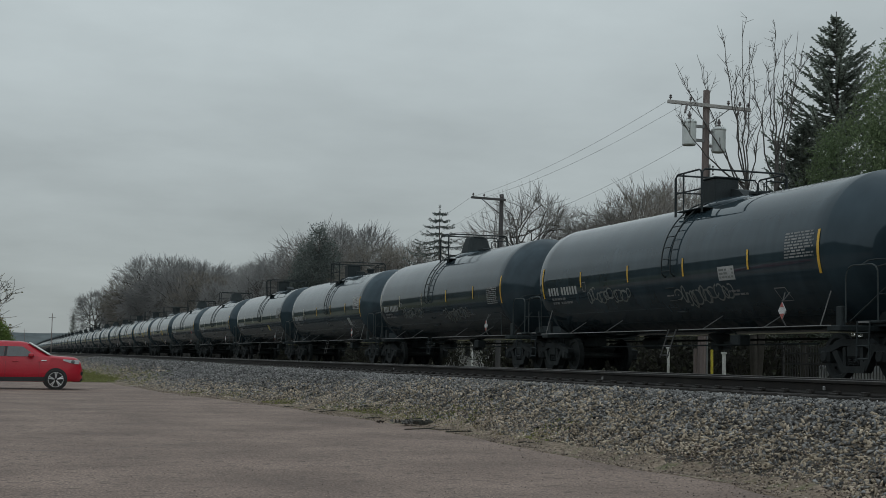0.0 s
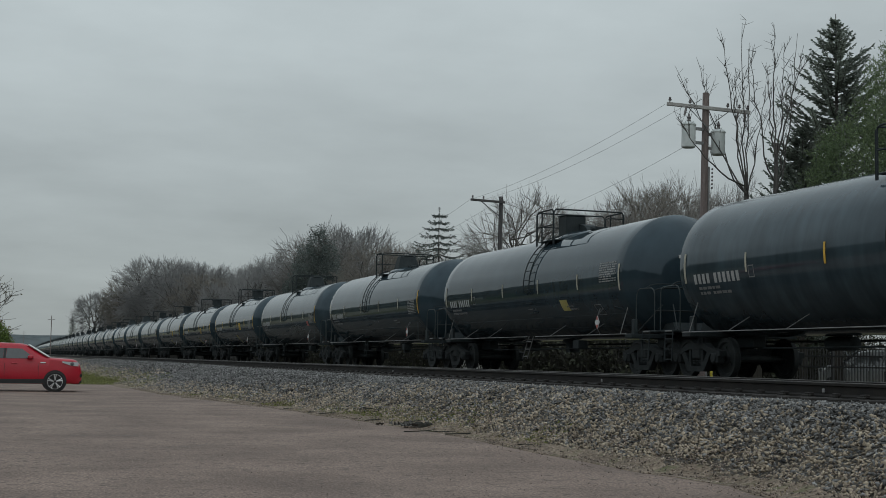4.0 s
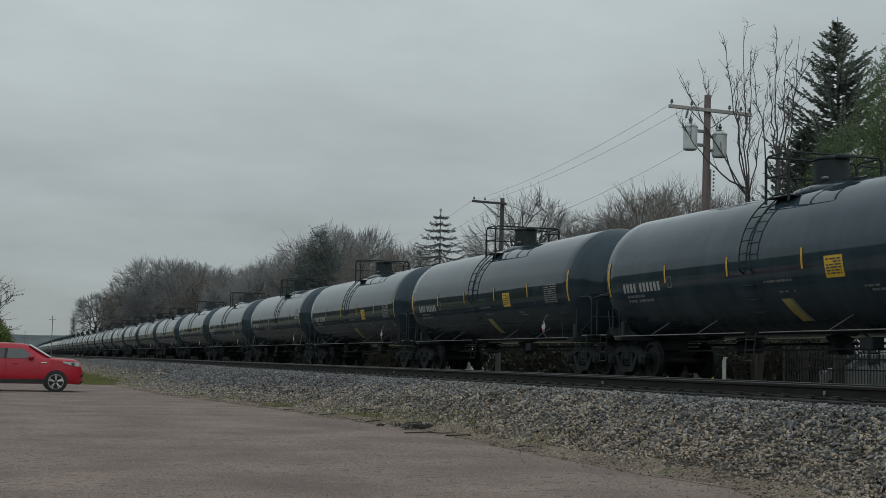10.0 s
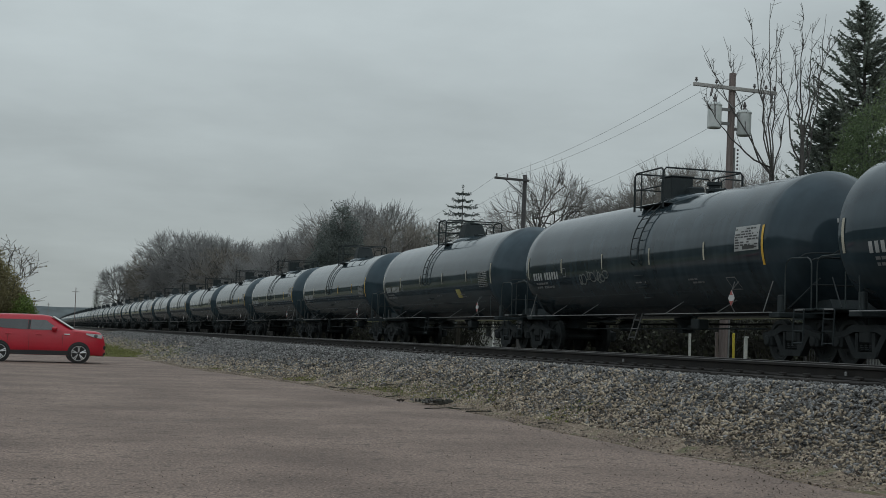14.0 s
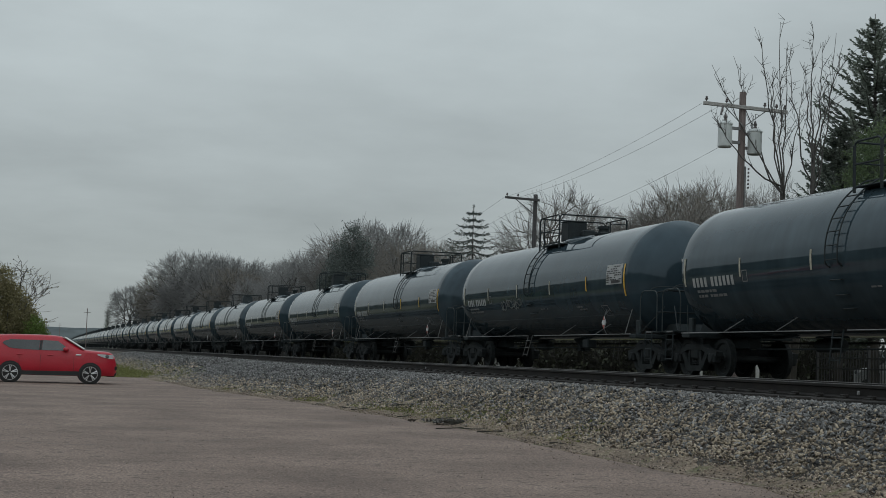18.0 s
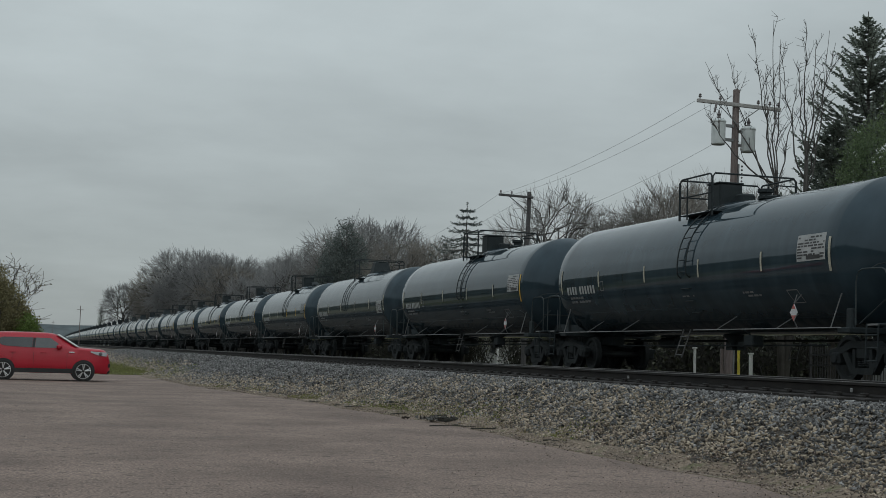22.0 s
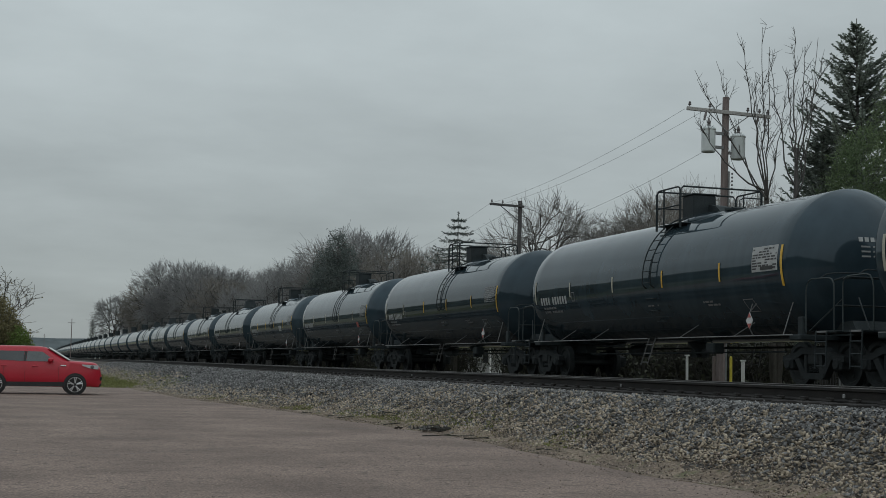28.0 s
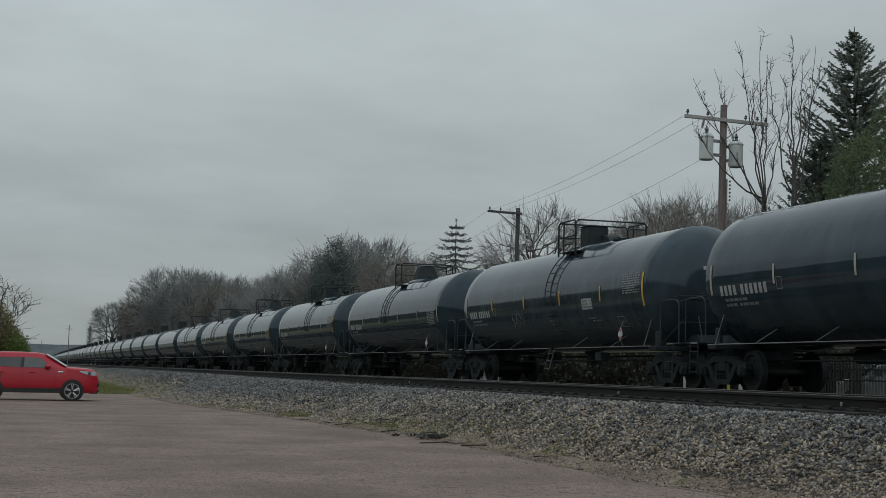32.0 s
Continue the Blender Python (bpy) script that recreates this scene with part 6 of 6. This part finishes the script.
    for layer, (dist, top, z0) in enumerate(((1500, 26, -2), (2300, 52, -2))):
        g = Mesh()
        rows = []
        for i in range(pts + 1):
            a = radians(-75 + 150 * i / pts)
            x, y = dist * math.sin(a), dist * math.cos(a)
            hgt = top * (0.62 + 0.5 * noise.noise((a * 5.0, layer * 9.0, 0)) + 0.10 * noise.noise((a * 40.0, layer, 0)))
            rows.append((x, y, z0))
            rows.append((x * 1.02, y * 1.02, hgt))
            rows.append((x * 1.10, y * 1.10, z0))
        g.v = rows
        g.f = [(i * 3 + j, (i + 1) * 3 + j, (i + 1) * 3 + j + 1, i * 3 + j + 1) for i in range(pts) for j in range(2)]
        fixed("hills_%d" % (layer + 1), g, M["far_hill"], "low wooded hills on the horizon", "hill", "structure", True)


# ---- poles and wires ----
def insulator(x, y, z):
    return Mesh().lathe([(0, 0.018), (0.05, 0.018), (0.055, 0.05), (0.09, 0.055), (0.11, 0.03), (0.14, 0.045), (0.17, 0.02), (0.175, 0.0005)], 10, "z", (x, y, z))


def build_pole_one():
    p = thing("utility_pole", "brown wooden utility pole with a crossarm and two grey transformers", "utility pole", "utility poles", pose(21.24, 38.8, 0.40, 0, 1.0, 0))
    H = 9.78
    part("pole", Mesh().tube([(0, 0, 0), (0, 0, H * 0.5), (0, 0, H)], 0.145, 12, True, 0.105), M["pole_wood"], p)
    turn = pose(0, 0, 0, 0, 3.0, -12)
    arm = Mesh().box((0, -0.17, 0), (2.74, 0.09, 0.115), bevel=0.01)
    a = part("crossarm", arm, M["arm_wood"], p, m=pose(0.05, 0, H - 0.52) @ turn)
    for x in (-1.28, -0.62, 0.62, 1.0, 1.28):
        part("insulator", insulator(x, -0.17, 0.06), M["ceramic"], a)
    for x in (-0.66, 0.66):
        part("arm_brace", Mesh().tube([(x, -0.17, -0.05), (0.0, -0.15, -0.62)], 0.016, 5), M["pipe_grey"], a)
    for x in (-0.75, 0.95, 1.2):
        part("fuse_cutout", Mesh().tube([(x, -0.25, -0.04), (x - 0.06, -0.3, -0.34)], 0.035, 8).tube([(x, -0.2, 0), (x, -0.3, -0.2)], 0.015, 5), M["ceramic"], a)
    for s, z in ((-1, H - 1.85), (1, H - 2.0)):
        c = (s * (0.60 if s < 0 else 0.46) - 0.06, -0.12, z)
        can = Mesh().lathe([(0, 0.0005), (0, 0.20), (0.03, 0.222), (0.70, 0.222), (0.72, 0.238), (0.75, 0.238), (0.82, 0.17), (0.86, 0.0005)], 24, "z", c)
        tr = part("transformer", can, M["transformer_grey"], p, "grey cylindrical transformer", smooth=35)
        part("bushing", Mesh().lathe([(0.80, 0.04), (0.87, 0.07), (0.92, 0.04), (0.97, 0.07), (1.03, 0.04), (1.10, 0.02)], 10, "z", c), M["ceramic"], tr)
        part("bracket", Mesh().box((s * 0.25, -0.06, z + 0.65), (0.3, 0.08, 0.09)).box((s * 0.25, -0.06, z + 0.2), (0.3, 0.08, 0.09)), M["pipe_grey"], tr)
        part("lead", Mesh().tube([(c[0], c[1], z + 1.14), (c[0] * 0.9, -0.2, z + 1.3), (c[0] * 1.1, -0.28, H - 0.75)], 0.01, 4), M["wire"], tr)
    part("conduit", Mesh().tube([(0.13, -0.1, 0), (0.10, -0.1, H - 2.4)], 0.03, 6), M["pipe_grey"], p)
    rk = Mesh()
    for k in range(6):
        rk.lathe([(0, 0.015), (0.015, 0.032), (0.05, 0.032), (0.065, 0.015)], 8, "z", (0.22, -0.1, H - 3.1 + k * 0.12))
    part("insulator_rack", rk, M["ceramic"], p)


def build_pole_two():
    p = thing("utility_pole", "wooden utility pole with a one-sided braced crossarm", "utility pole", "utility poles", pose(22.8, 61.5, 0.42, 0, 0.6, 0))
    H = 8.95
    part("pole", Mesh().tube([(0, 0, 0), (0, 0, H)], 0.13, 12, True, 0.10), M["pole_dark"], p)
    a = part("crossarm", Mesh().box((-0.72, -0.15, 0), (1.75, 0.09, 0.11), bevel=0.01), M["pole_dark"], p, m=pose(0, 0, H - 0.28, 0, 1.0, 0))
    for x in (-1.5, -0.95, -0.05):
        part("insulator", insulator(x, -0.15, 0.05), M["ceramic"], a)
    part("arm_brace", Mesh().tube([(-1.05, -0.15, -0.05), (-0.05, -0.12, -0.72)], 0.022, 6), M["pole_dark"], a)


def sag(p, q, drop, n=14):
    p, q = Vector(p), Vector(q)
    return [p.lerp(q, i / n) - Vector((0, 0, drop * 4 * (i / n) * (1 - i / n))) for i in range(n + 1)]


def build_wires():
    ends = (((20.0, 38.9, 9.72), (21.3, 61.4, 9.15)), ((20.65, 38.9, 9.70), (21.85, 61.4, 9.12)), ((20.9, 38.7, 8.55), (22.7, 61.4, 7.7)))
    for a, b in ends:
        tagged(part("overhead_wire", Mesh().tube(sag(a, b, 0.30), 0.005, 5), M["wire"]), "thin dark overhead wire between the poles", "wire", "overhead wires")
    for a, b in (((21.3, 61.4, 9.15), (24.5, 110, 8.2)), ((22.75, 61.4, 9.15), (25.0, 110, 8.2))):
        tagged(part("overhead_wire", Mesh().tube(sag(a, b, 0.8), 0.005, 5), M["wire"]), "thin dark overhead wire running on along the line", "wire", "overhead wires")


def build_far_poles():
    for i, (x, y, h) in enumerate(((11.75, 312, 9.4), (12.5, 640, 11.0))):
        p = thing("utility_pole", "distant utility pole with crossarms", "utility pole", "utility poles", pose(x, y, 0.4))
        part("pole", Mesh().tube([(0, 0, 0), (0, 0, h)], 0.10, 8, True, 0.075), M["pole_wood"], p)
        for z in (h - 0.9,):
            part("crossarm", Mesh().box((0, -0.12, z), (1.5, 0.1, 0.12)), M["arm_wood"], p)


# ---- the red hatchback ----
def car_wheel(parent, x, side, mats=("tyre", "alloy")):
    y = side * 0.815
    t = Mesh().lathe([(-0.11, 0.25), (-0.115, 0.305), (-0.09, 0.33), (0.09, 0.33), (0.115, 0.305), (0.11, 0.25)], 32, "y", (0, 0, 0))
    ty = part("tyre", t, M["tyre"], parent, smooth=40, m=pose(x, y, 0.33))
    o = side * 0.10
    r = Mesh().lathe([(o * 0.6, 0.0005), (o * 0.6, 0.23), (o * 1.02, 0.244), (o * 1.08, 0.252), (o * 0.95, 0.256), (o * 0.6, 0.245)], 32, "y")
    rim = part("rim", r, M["black_plastic"], ty, smooth=40)
    sp = Mesh().lathe([(o * 0.4, 0.0005), (o * 1.0, 0.055), (o * 1.05, 0.04), (o * 1.05, 0.0005)], 12, "y")
    sp.lathe([(o * 0.92, 0.232), (o * 1.12, 0.236), (o * 1.12, 0.250), (o * 0.92, 0.252)], 32, "y")
    for k in range(5):
        for d in (-0.14, 0.14):
            a = k * 2 * math.pi / 5 + 0.3
            p0 = Vector((0.04 * math.cos(a), o * 1.05, 0.04 * math.sin(a)))
            p1 = Vector((0.238 * math.cos(a + d), o * 1.12, 0.238 * math.sin(a + d)))
            sp.tube([p0, p1], 0.019, 5)
    part("spokes", sp, M["alloy"], ty, "silver double-spoke alloy")


def car_shell(stations, name, mat, parent):
    """stations: x, floor, belt, roof, half width at the flank, at the belt, at the roof."""
    g = Mesh()
    rows = []
    for x, zf, zb, zr, w0, w1, w2 in stations:
        half = [(w0 * 0.90, zf), (w0 * 0.985, zf + 0.10), (w0, zf + 0.30), (w0 * 0.995, (zf + 0.3 + zb) / 2), (w1, zb), (w1 * 0.5 + w2 * 0.5, (zb + zr) / 2), (w2, zr - 0.07), (w2 * 0.90, zr - 0.012), (w2 * 0.5, zr + 0.008)]
        rows.append([(x, -y, z) for y, z in half] + [(x, 0, zr + 0.012)] + [(x, y, z) for y, z in reversed(half)])
    n = len(rows[0])
    g.v = [p for r in rows for p in r]
    g.f = [(i * n + j, (i + 1) * n + j, (i + 1) * n + (j + 1) % n, i * n + (j + 1) % n) for i in range(len(rows) - 1) for j in range(n)]
    g.f += [tuple(range(n)), tuple((len(rows) - 1) * n + j for j in range(n - 1, -1, -1))]
    return part(name, g, M[mat], parent, smooth=38)


def side_sheet(poly, fn, side, lift=0.006):
    """A pane or panel on the flank: polygon in x, z; fn gives the flank's half width at z."""
    g = Mesh()
    n = len(poly)
    outer = [(x, side * (fn(z) + lift), z) for x, z in poly]
    inner = [(x, side * (fn(z) - 0.012), z) for x, z in poly]
    g.add(outer + inner, [tuple(range(n)) if side < 0 else tuple(range(n - 1, -1, -1))] + [(i, i + n, (i + 1) % n + n, (i + 1) % n) for i in range(n)])
    return g


def build_hatchback(name, label, paint, m):
    car = thing(name, label, "car", "", m)
    st = [(-2.00, 0.42, 0.84, 0.98, 0.70, 0.70, 0.62), (-1.96, 0.34, 0.96, 1.30, 0.80, 0.78, 0.60), (-1.88, 0.30, 1.03, 1.50, 0.85, 0.83, 0.64), (-1.72, 0.27, 1.045, 1.565, 0.88, 0.86, 0.68),
          (-1.2, 0.26, 1.045, 1.59, 0.895, 0.875, 0.71), (-0.4, 0.25, 1.04, 1.595, 0.90, 0.88, 0.72), (0.10, 0.25, 1.04, 1.585, 0.90, 0.88, 0.72), (0.33, 0.25, 1.04, 1.555, 0.90, 0.88, 0.71),
          (0.42, 0.25, 1.04, 1.50, 0.90, 0.88, 0.71), (0.70, 0.25, 1.045, 1.335, 0.90, 0.88, 0.74), (1.04, 0.25, 1.05, 1.135, 0.90, 0.88, 0.79), (1.14, 0.25, 1.05, 1.12, 0.90, 0.88, 0.79),
          (1.50, 0.26, 1.03, 1.095, 0.895, 0.87, 0.78), (1.80, 0.27, 1.02, 1.08, 0.88, 0.85, 0.76), (1.93, 0.27, 1.00, 1.055, 0.85, 0.82, 0.72), (2.02, 0.27, 0.94, 1.00, 0.81, 0.78, 0.68),
          (2.09, 0.28, 0.84, 0.91, 0.75, 0.73, 0.64), (2.14, 0.30, 0.66, 0.72, 0.67, 0.65, 0.58), (2.165, 0.36, 0.52, 0.57, 0.56, 0.54, 0.50)]
    body = car_shell(st, "body", paint, car)

    def flank(z):
        if z <= 0.95:
            return 0.90 if z > 0.5 else 0.89
        return 0.888 - (z - 1.04) * 0.32
    for side in (-1, 1):
        part("rear_side_window", side_sheet([(-1.36, 1.15), (-1.20, 1.12), (-0.40, 1.085), (-0.37, 1.42), (-1.30, 1.42), (-1.52, 1.36), (-1.56, 1.29)], flank, side), M["dark_glass"], car)
        part("front_side_window", side_sheet([(-0.31, 1.085), (0.58, 1.09), (0.50, 1.19), (0.20, 1.41), (-0.28, 1.42)], flank, side), M["car_glass"], car)
        part("pillar_trim", side_sheet([(-0.395, 1.09), (-0.315, 1.09), (-0.285, 1.415), (-0.365, 1.415)], flank, side, 0.004), M["black_plastic"], car)
        part("sill_trim", side_sheet([(-0.92, 0.26), (0.92, 0.26), (0.92, 0.41), (-0.92, 0.40)], lambda z: 0.885, side, 0.012), M["black_plastic"], car)
        for ax in (-1.285, 1.285):
            arch = Mesh()
            arch.add([(ax + 0.375 * math.cos(math.pi * 2 * k / 28), side * 0.906, 0.34 + 0.375 * math.sin(math.pi * 2 * k / 28)) for k in range(28)], [tuple(range(28)) if side > 0 else tuple(range(27, -1, -1))])
            part("wheel_arch", arch, M["black_plastic"], car, "black wheel arch")
            car_wheel(car, ax, side)
        part("mirror", Mesh().box((0.47, side * 0.985, 1.135), (0.18, 0.20, 0.14), bevel=0.045), M[paint], car)
        for hx in (-0.72, 0.25):
            part("door_handle", Mesh().box((hx - 0.28, side * 0.912, 0.93), (0.19, 0.025, 0.035), bevel=0.01), M[paint], car)
        for dx in (-1.02, -0.34, 0.74):
            part("door_gap", side_sheet([(dx - 0.004, 0.40), (dx + 0.004, 0.40), (dx + 0.004, 0.93), (dx - 0.004, 0.93)], lambda z: 0.899, side, 0.004), M["black_plastic"], car)
        part("fender_vent", Mesh().box((0.88, side * 0.904, 0.955), (0.19, 0.02, 0.04), bevel=0.008), M["chrome"], car)
        hl = Mesh().grid(lambda u, v: (1.50 + 0.53 * u, side * (0.918 - 0.02 * v - 0.085 * u * u), 0.860 - 0.01 * u + 0.11 * (1 - u) ** 2 + (0.150 - 0.11 * (1 - u) ** 2 - 0.02 * u) * v), 8, 3)
        lamp = part("headlamp", hl, M["lamp_clear"], car, "clear swept-back headlamp", smooth=True)
        part("lens", Mesh().lathe([(0, 0.062), (side * 0.02, 0.055), (side * 0.03, 0.0005)], 14, "y", (1.82, side * 0.884, 0.925)), M["car_glass"], lamp, "dark round lens")
        tl = Mesh().box((-1.93, side * 0.70, 1.06), (0.10, 0.16, 0.34), bevel=0.03)
        part("tail_lamp", tl, M["lamp_red"], car)
    ws = Mesh().grid(lambda u, v: (1.05 - 0.67 * v + 0.10 * (1 - (2 * u - 1) ** 2), (u - 0.5) * (1.58 - 0.16 * v), 1.135 + 0.40 * v + 0.02), 8, 6)
    part("windscreen", ws, M["sky_pale_screen"], car, smooth=True)
    part("bumper_trim", Mesh().box((1.97, 0, 0.34), (0.38, 1.42, 0.19), bevel=0.07).box((2.07, 0, 0.54), (0.20, 1.50, 0.25), bevel=0.08), M["black_plastic"], car)
    part("rear_bumper", Mesh().box((-1.95, 0, 0.46), (0.16, 1.4, 0.22), bevel=0.06), M["black_plastic"], car)
    part("front_plate", Mesh().box((2.175, 0, 0.52), (0.02, 0.30, 0.15)), M["siding_white"], car, "blank plate")
    return car


# ---- behind the track: fence, posts, porch, parked car ----
def build_beyond():
    fx = 22.3
    fence = thing("iron_fence", "black iron picket fence beyond the track", "fence", "", pose(fx, 10, ground_z(fx, 30)))
    picket = Mesh().box((0, 0, 0.78), (0.02, 0.02, 1.5)).lathe([(1.53, 0.018), (1.60, 0.0005)], 6, "z").data("picket", M["iron_black"])
    for i in range(190):
        part("picket", picket, None, fence, m=pose(0, i * 0.135, 0))
    for z in (0.18, 1.05, 1.35):
        part("fence_rail", Mesh().box((0, 12.9, z), (0.035, 25.8, 0.04)), M["iron_black"], fence)
    for i in range(11):
        part("post", Mesh().box((0.03, i * 2.58, 0.85), (0.075, 0.075, 1.7), bevel=0.01), M["iron_black"], fence)
    b = thing("bollard", "slim yellow marker post in the grass", "post", "", pose(22.4, 40.2, ground_z(22.4, 40.2)))
    part("post", Mesh().lathe([(0, 0.045), (1.45, 0.045), (1.49, 0.03), (1.5, 0.0005)], 10, "z"), M["bollard_yellow"], b)
    for x, y, h, w in ((22.0, 42.5, 1.5, 0.075), (23.3, 41.0, 1.35, 0.10)):
        s = thing("white_post", "white painted post in the grass beyond the track", "post", "white posts", pose(x, y, ground_z(x, y)))
        part("shaft", Mesh().box((0, 0, h / 2), (w, w, h), bevel=0.01), M["siding_white"], s)
        part("cap", Mesh().box((0, 0, h + 0.02), (w + 0.06, w + 0.06, 0.05), bevel=0.01), M["siding_white"], s)
    br = thing("wooden_post", "weathered brown post beyond the track", "post", "", pose(22.0, 40.6, ground_z(22.0, 40.6)))
    part("shaft", Mesh().box((0, 0, 0.75), (0.09, 0.09, 1.5), bevel=0.012), M["pole_wood"], br)
    bx = thing("utility_box", "low white utility cabinet on the lawn", "cabinet", "", pose(23.5, 40.2, ground_z(23.5, 40.2)))
    part("body", Mesh().box((0, 0, 0.22), (0.5, 0.42, 0.44), bevel=0.03), M["siding_white"], bx)
    part("lid", Mesh().box((0, 0, 0.46), (0.54, 0.46, 0.05), bevel=0.015), M["siding_white"], bx)
    pk = thing("picket_fence", "low white picket fence on the lawn", "fence", "", pose(22.6, 41.7, ground_z(22.6, 42)))
    for i in range(9):
        part("picket", Mesh().box((0, i * 0.11, 0.24), (0.02, 0.055, 0.48)), M["siding_white"], pk)
    for z in (0.14, 0.36):
        part("fence_rail", Mesh().box((0.02, 0.44, z), (0.02, 1.0, 0.04)), M["siding_white"], pk)
    # a white house seen under the cars
    hs = thing("white_house", "white clapboard house beyond the lawn", "house", "", pose(40.0, 106.0, ground_z(40, 106), 0, 0, 12))
    part("wall", Mesh().box((0, 0, 1.5), (6.96, 8.96, 3.0)), M["siding_white"], hs)
    for k in range(16):
        part("clapboard", Mesh().box((-3.49, 0, 0.10 + k * 0.18), (0.03, 9.0, 0.165), pose(0, 0, 0, 0, 3, 0).to_3x3()), M["siding_white"], hs)
    part("roof", Mesh().prism([(-4.0, 3.0), (4.0, 3.0), (0, 5.6)], -4.9, 4.9), M["roof_grey"], hs)
    for y in (-2.6, 0.2, 2.8):
        w = part("window", Mesh().box((-3.53, y, 1.7), (0.06, 0.95, 1.25), bevel=0.02), M["siding_white"], hs)
        part("pane", Mesh().box((-3.57, y, 1.7), (0.03, 0.78, 1.05)), M["car_glass"], w)
    part("porch_floor", Mesh().box((-4.3, 0, 0.25), (1.6, 6.0, 0.14)), M["siding_white"], hs)
    for y in (-2.8, -1.0, 1.0, 2.8):
        part("porch_post", Mesh().box((-4.95, y, 1.35), (0.12, 0.12, 2.1)), M["siding_white"], hs)
    part("porch_roof", Mesh().prism([(-5.3, 2.4), (-3.5, 2.4), (-3.5, 3.0)], -3.2, 3.2), M["roof_grey"], hs)
    build_hatchback("parked_car", "silver parked hatchback behind the iron fence", "car_silver", pose(27.5, 38.2, ground_z(27, 38), 0, 0, 100))


def build_debris():
    rng = random.Random(9)
    d = thing("turf_clump", "dark clump of turf and dead leaves at the asphalt edge", "debris", "", pose(7.65, 24.8, 0.23))
    g = Mesh()
    for _ in range(70):
        x, y = rng.gauss(0, 0.32), rng.gauss(0, 0.12)
        a, s = rng.uniform(0, 6.28), rng.uniform(0.03, 0.09)
        g.add([(x, y, 0.0), (x + s * math.cos(a), y + s * math.sin(a), rng.uniform(0.02, 0.10)), (x - s * math.sin(a), y + s * math.cos(a), rng.uniform(0.0, 0.07))], [(0, 1, 2)])
    part("dead_leaves", g, M["bark"], d)
    clod = Mesh()
    for k in range(9):
        r = rng.uniform(0.05, 0.11)
        clod.lathe([(-0.02, r), (r * 0.35, r * 0.85), (r * 0.62, r * 0.45), (r * 0.68, 0.0005)], 7, "z", (rng.gauss(0, 0.22), rng.gauss(0, 0.08), 0.0))
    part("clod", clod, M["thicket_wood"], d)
    for x, y, turn, ln in ((7.75, 22.2, -25, 1.1), (7.2, 31.5, 40, 0.8), (7.6, 27.4, 15, 0.9), (7.7, 19.4, -60, 0.5), (7.0, 33.5, 30, 0.9), (7.9, 25.4, 8, 1.0), (7.35, 30.2, 22, 1.2), (7.45, 23.4, -12, 1.3), (7.9, 29.0, 35, 0.7)):
        k = rng.uniform(1.0, 1.8)
        ln *= 0.75
        pts = [(-ln / 2, 0, 0), (-ln * 0.1, 0.05 * k, 0.015), (ln * 0.2, -0.03 * k, 0.01), (ln / 2, 0.06, 0.02)]
        g = Mesh().tube(pts, 0.011, 5, True, 0.005).tube([pts[1], (ln * 0.12, 0.22 * k, 0.03)], 0.009, 4, True, 0.004).tube([pts[2], (ln * 0.42, -0.16 * k, 0.03)], 0.008, 4, True, 0.004)
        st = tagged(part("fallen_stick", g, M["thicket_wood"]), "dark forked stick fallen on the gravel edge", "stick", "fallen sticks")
        st.matrix_basis = pose(x, y, max(lot_z(x, y), bed_z(x, y)) + 0.03, 0, 0, turn)
    fixed("pale_seam", Mesh().grid(lambda u, v: (7.30 + 0.22 * u + 0.02 * v + 0.03 * math.sin(u * 9), 14.4 - 2.0 * u, lot_z(7.4, 13.5) + 0.045), 14, 1), M["grit"], "pale worn seam along the asphalt edge", "seam")
    # cracks: thin dark strips of open joint in the asphalt
    for i in range(13):
        x, y = rng.uniform(-5, 5), rng.uniform(12, 42)
        pts = []
        a = rng.uniform(-0.4, 0.4)
        for k in range(16):
            pts.append((x, y))
            a += rng.gauss(0, 0.35)
            x += 0.32 * math.cos(a)
            y += 0.32 * math.sin(a) * 1.6
        c = Mesh()
        for k, (px, py) in enumerate(pts):
            w = 0.006 + 0.012 * rng.random()
            c.v += [(px, py - w, lot_z(px, py) + 0.042), (px, py + w, lot_z(px, py) + 0.042)]
        c.f = [(2 * k, 2 * k + 2, 2 * k + 3, 2 * k + 1) for k in range(len(pts) - 1)]
        fixed("crack_%d" % (i + 1), c, M["black_plastic"], "dark crack in the asphalt", "crack")


# ---- build ----
build_ground()
build_bed()
build_shoulder()
build_treeline()
build_train()
build_trees()
build_pole_one()
build_pole_two()
build_wires()
build_far_poles()
build_hatchback("red_hatchback", "bright red boxy hatchback parked on the asphalt lot", "car_red", pose(0.70, 48.6, lot_z(0.6, 48.6) + 0.03, 0, 0, 0))
build_beyond()
build_debris()
build_track("railway_track", "empty railway track on dark ties beside the lot", NEAR, NEAR_RAIL, True, 0.61)
build_track("railway_track", "railway track under the train", TRACK, RAIL, False, 0.55)
build_stones()
build_grass()
motions()
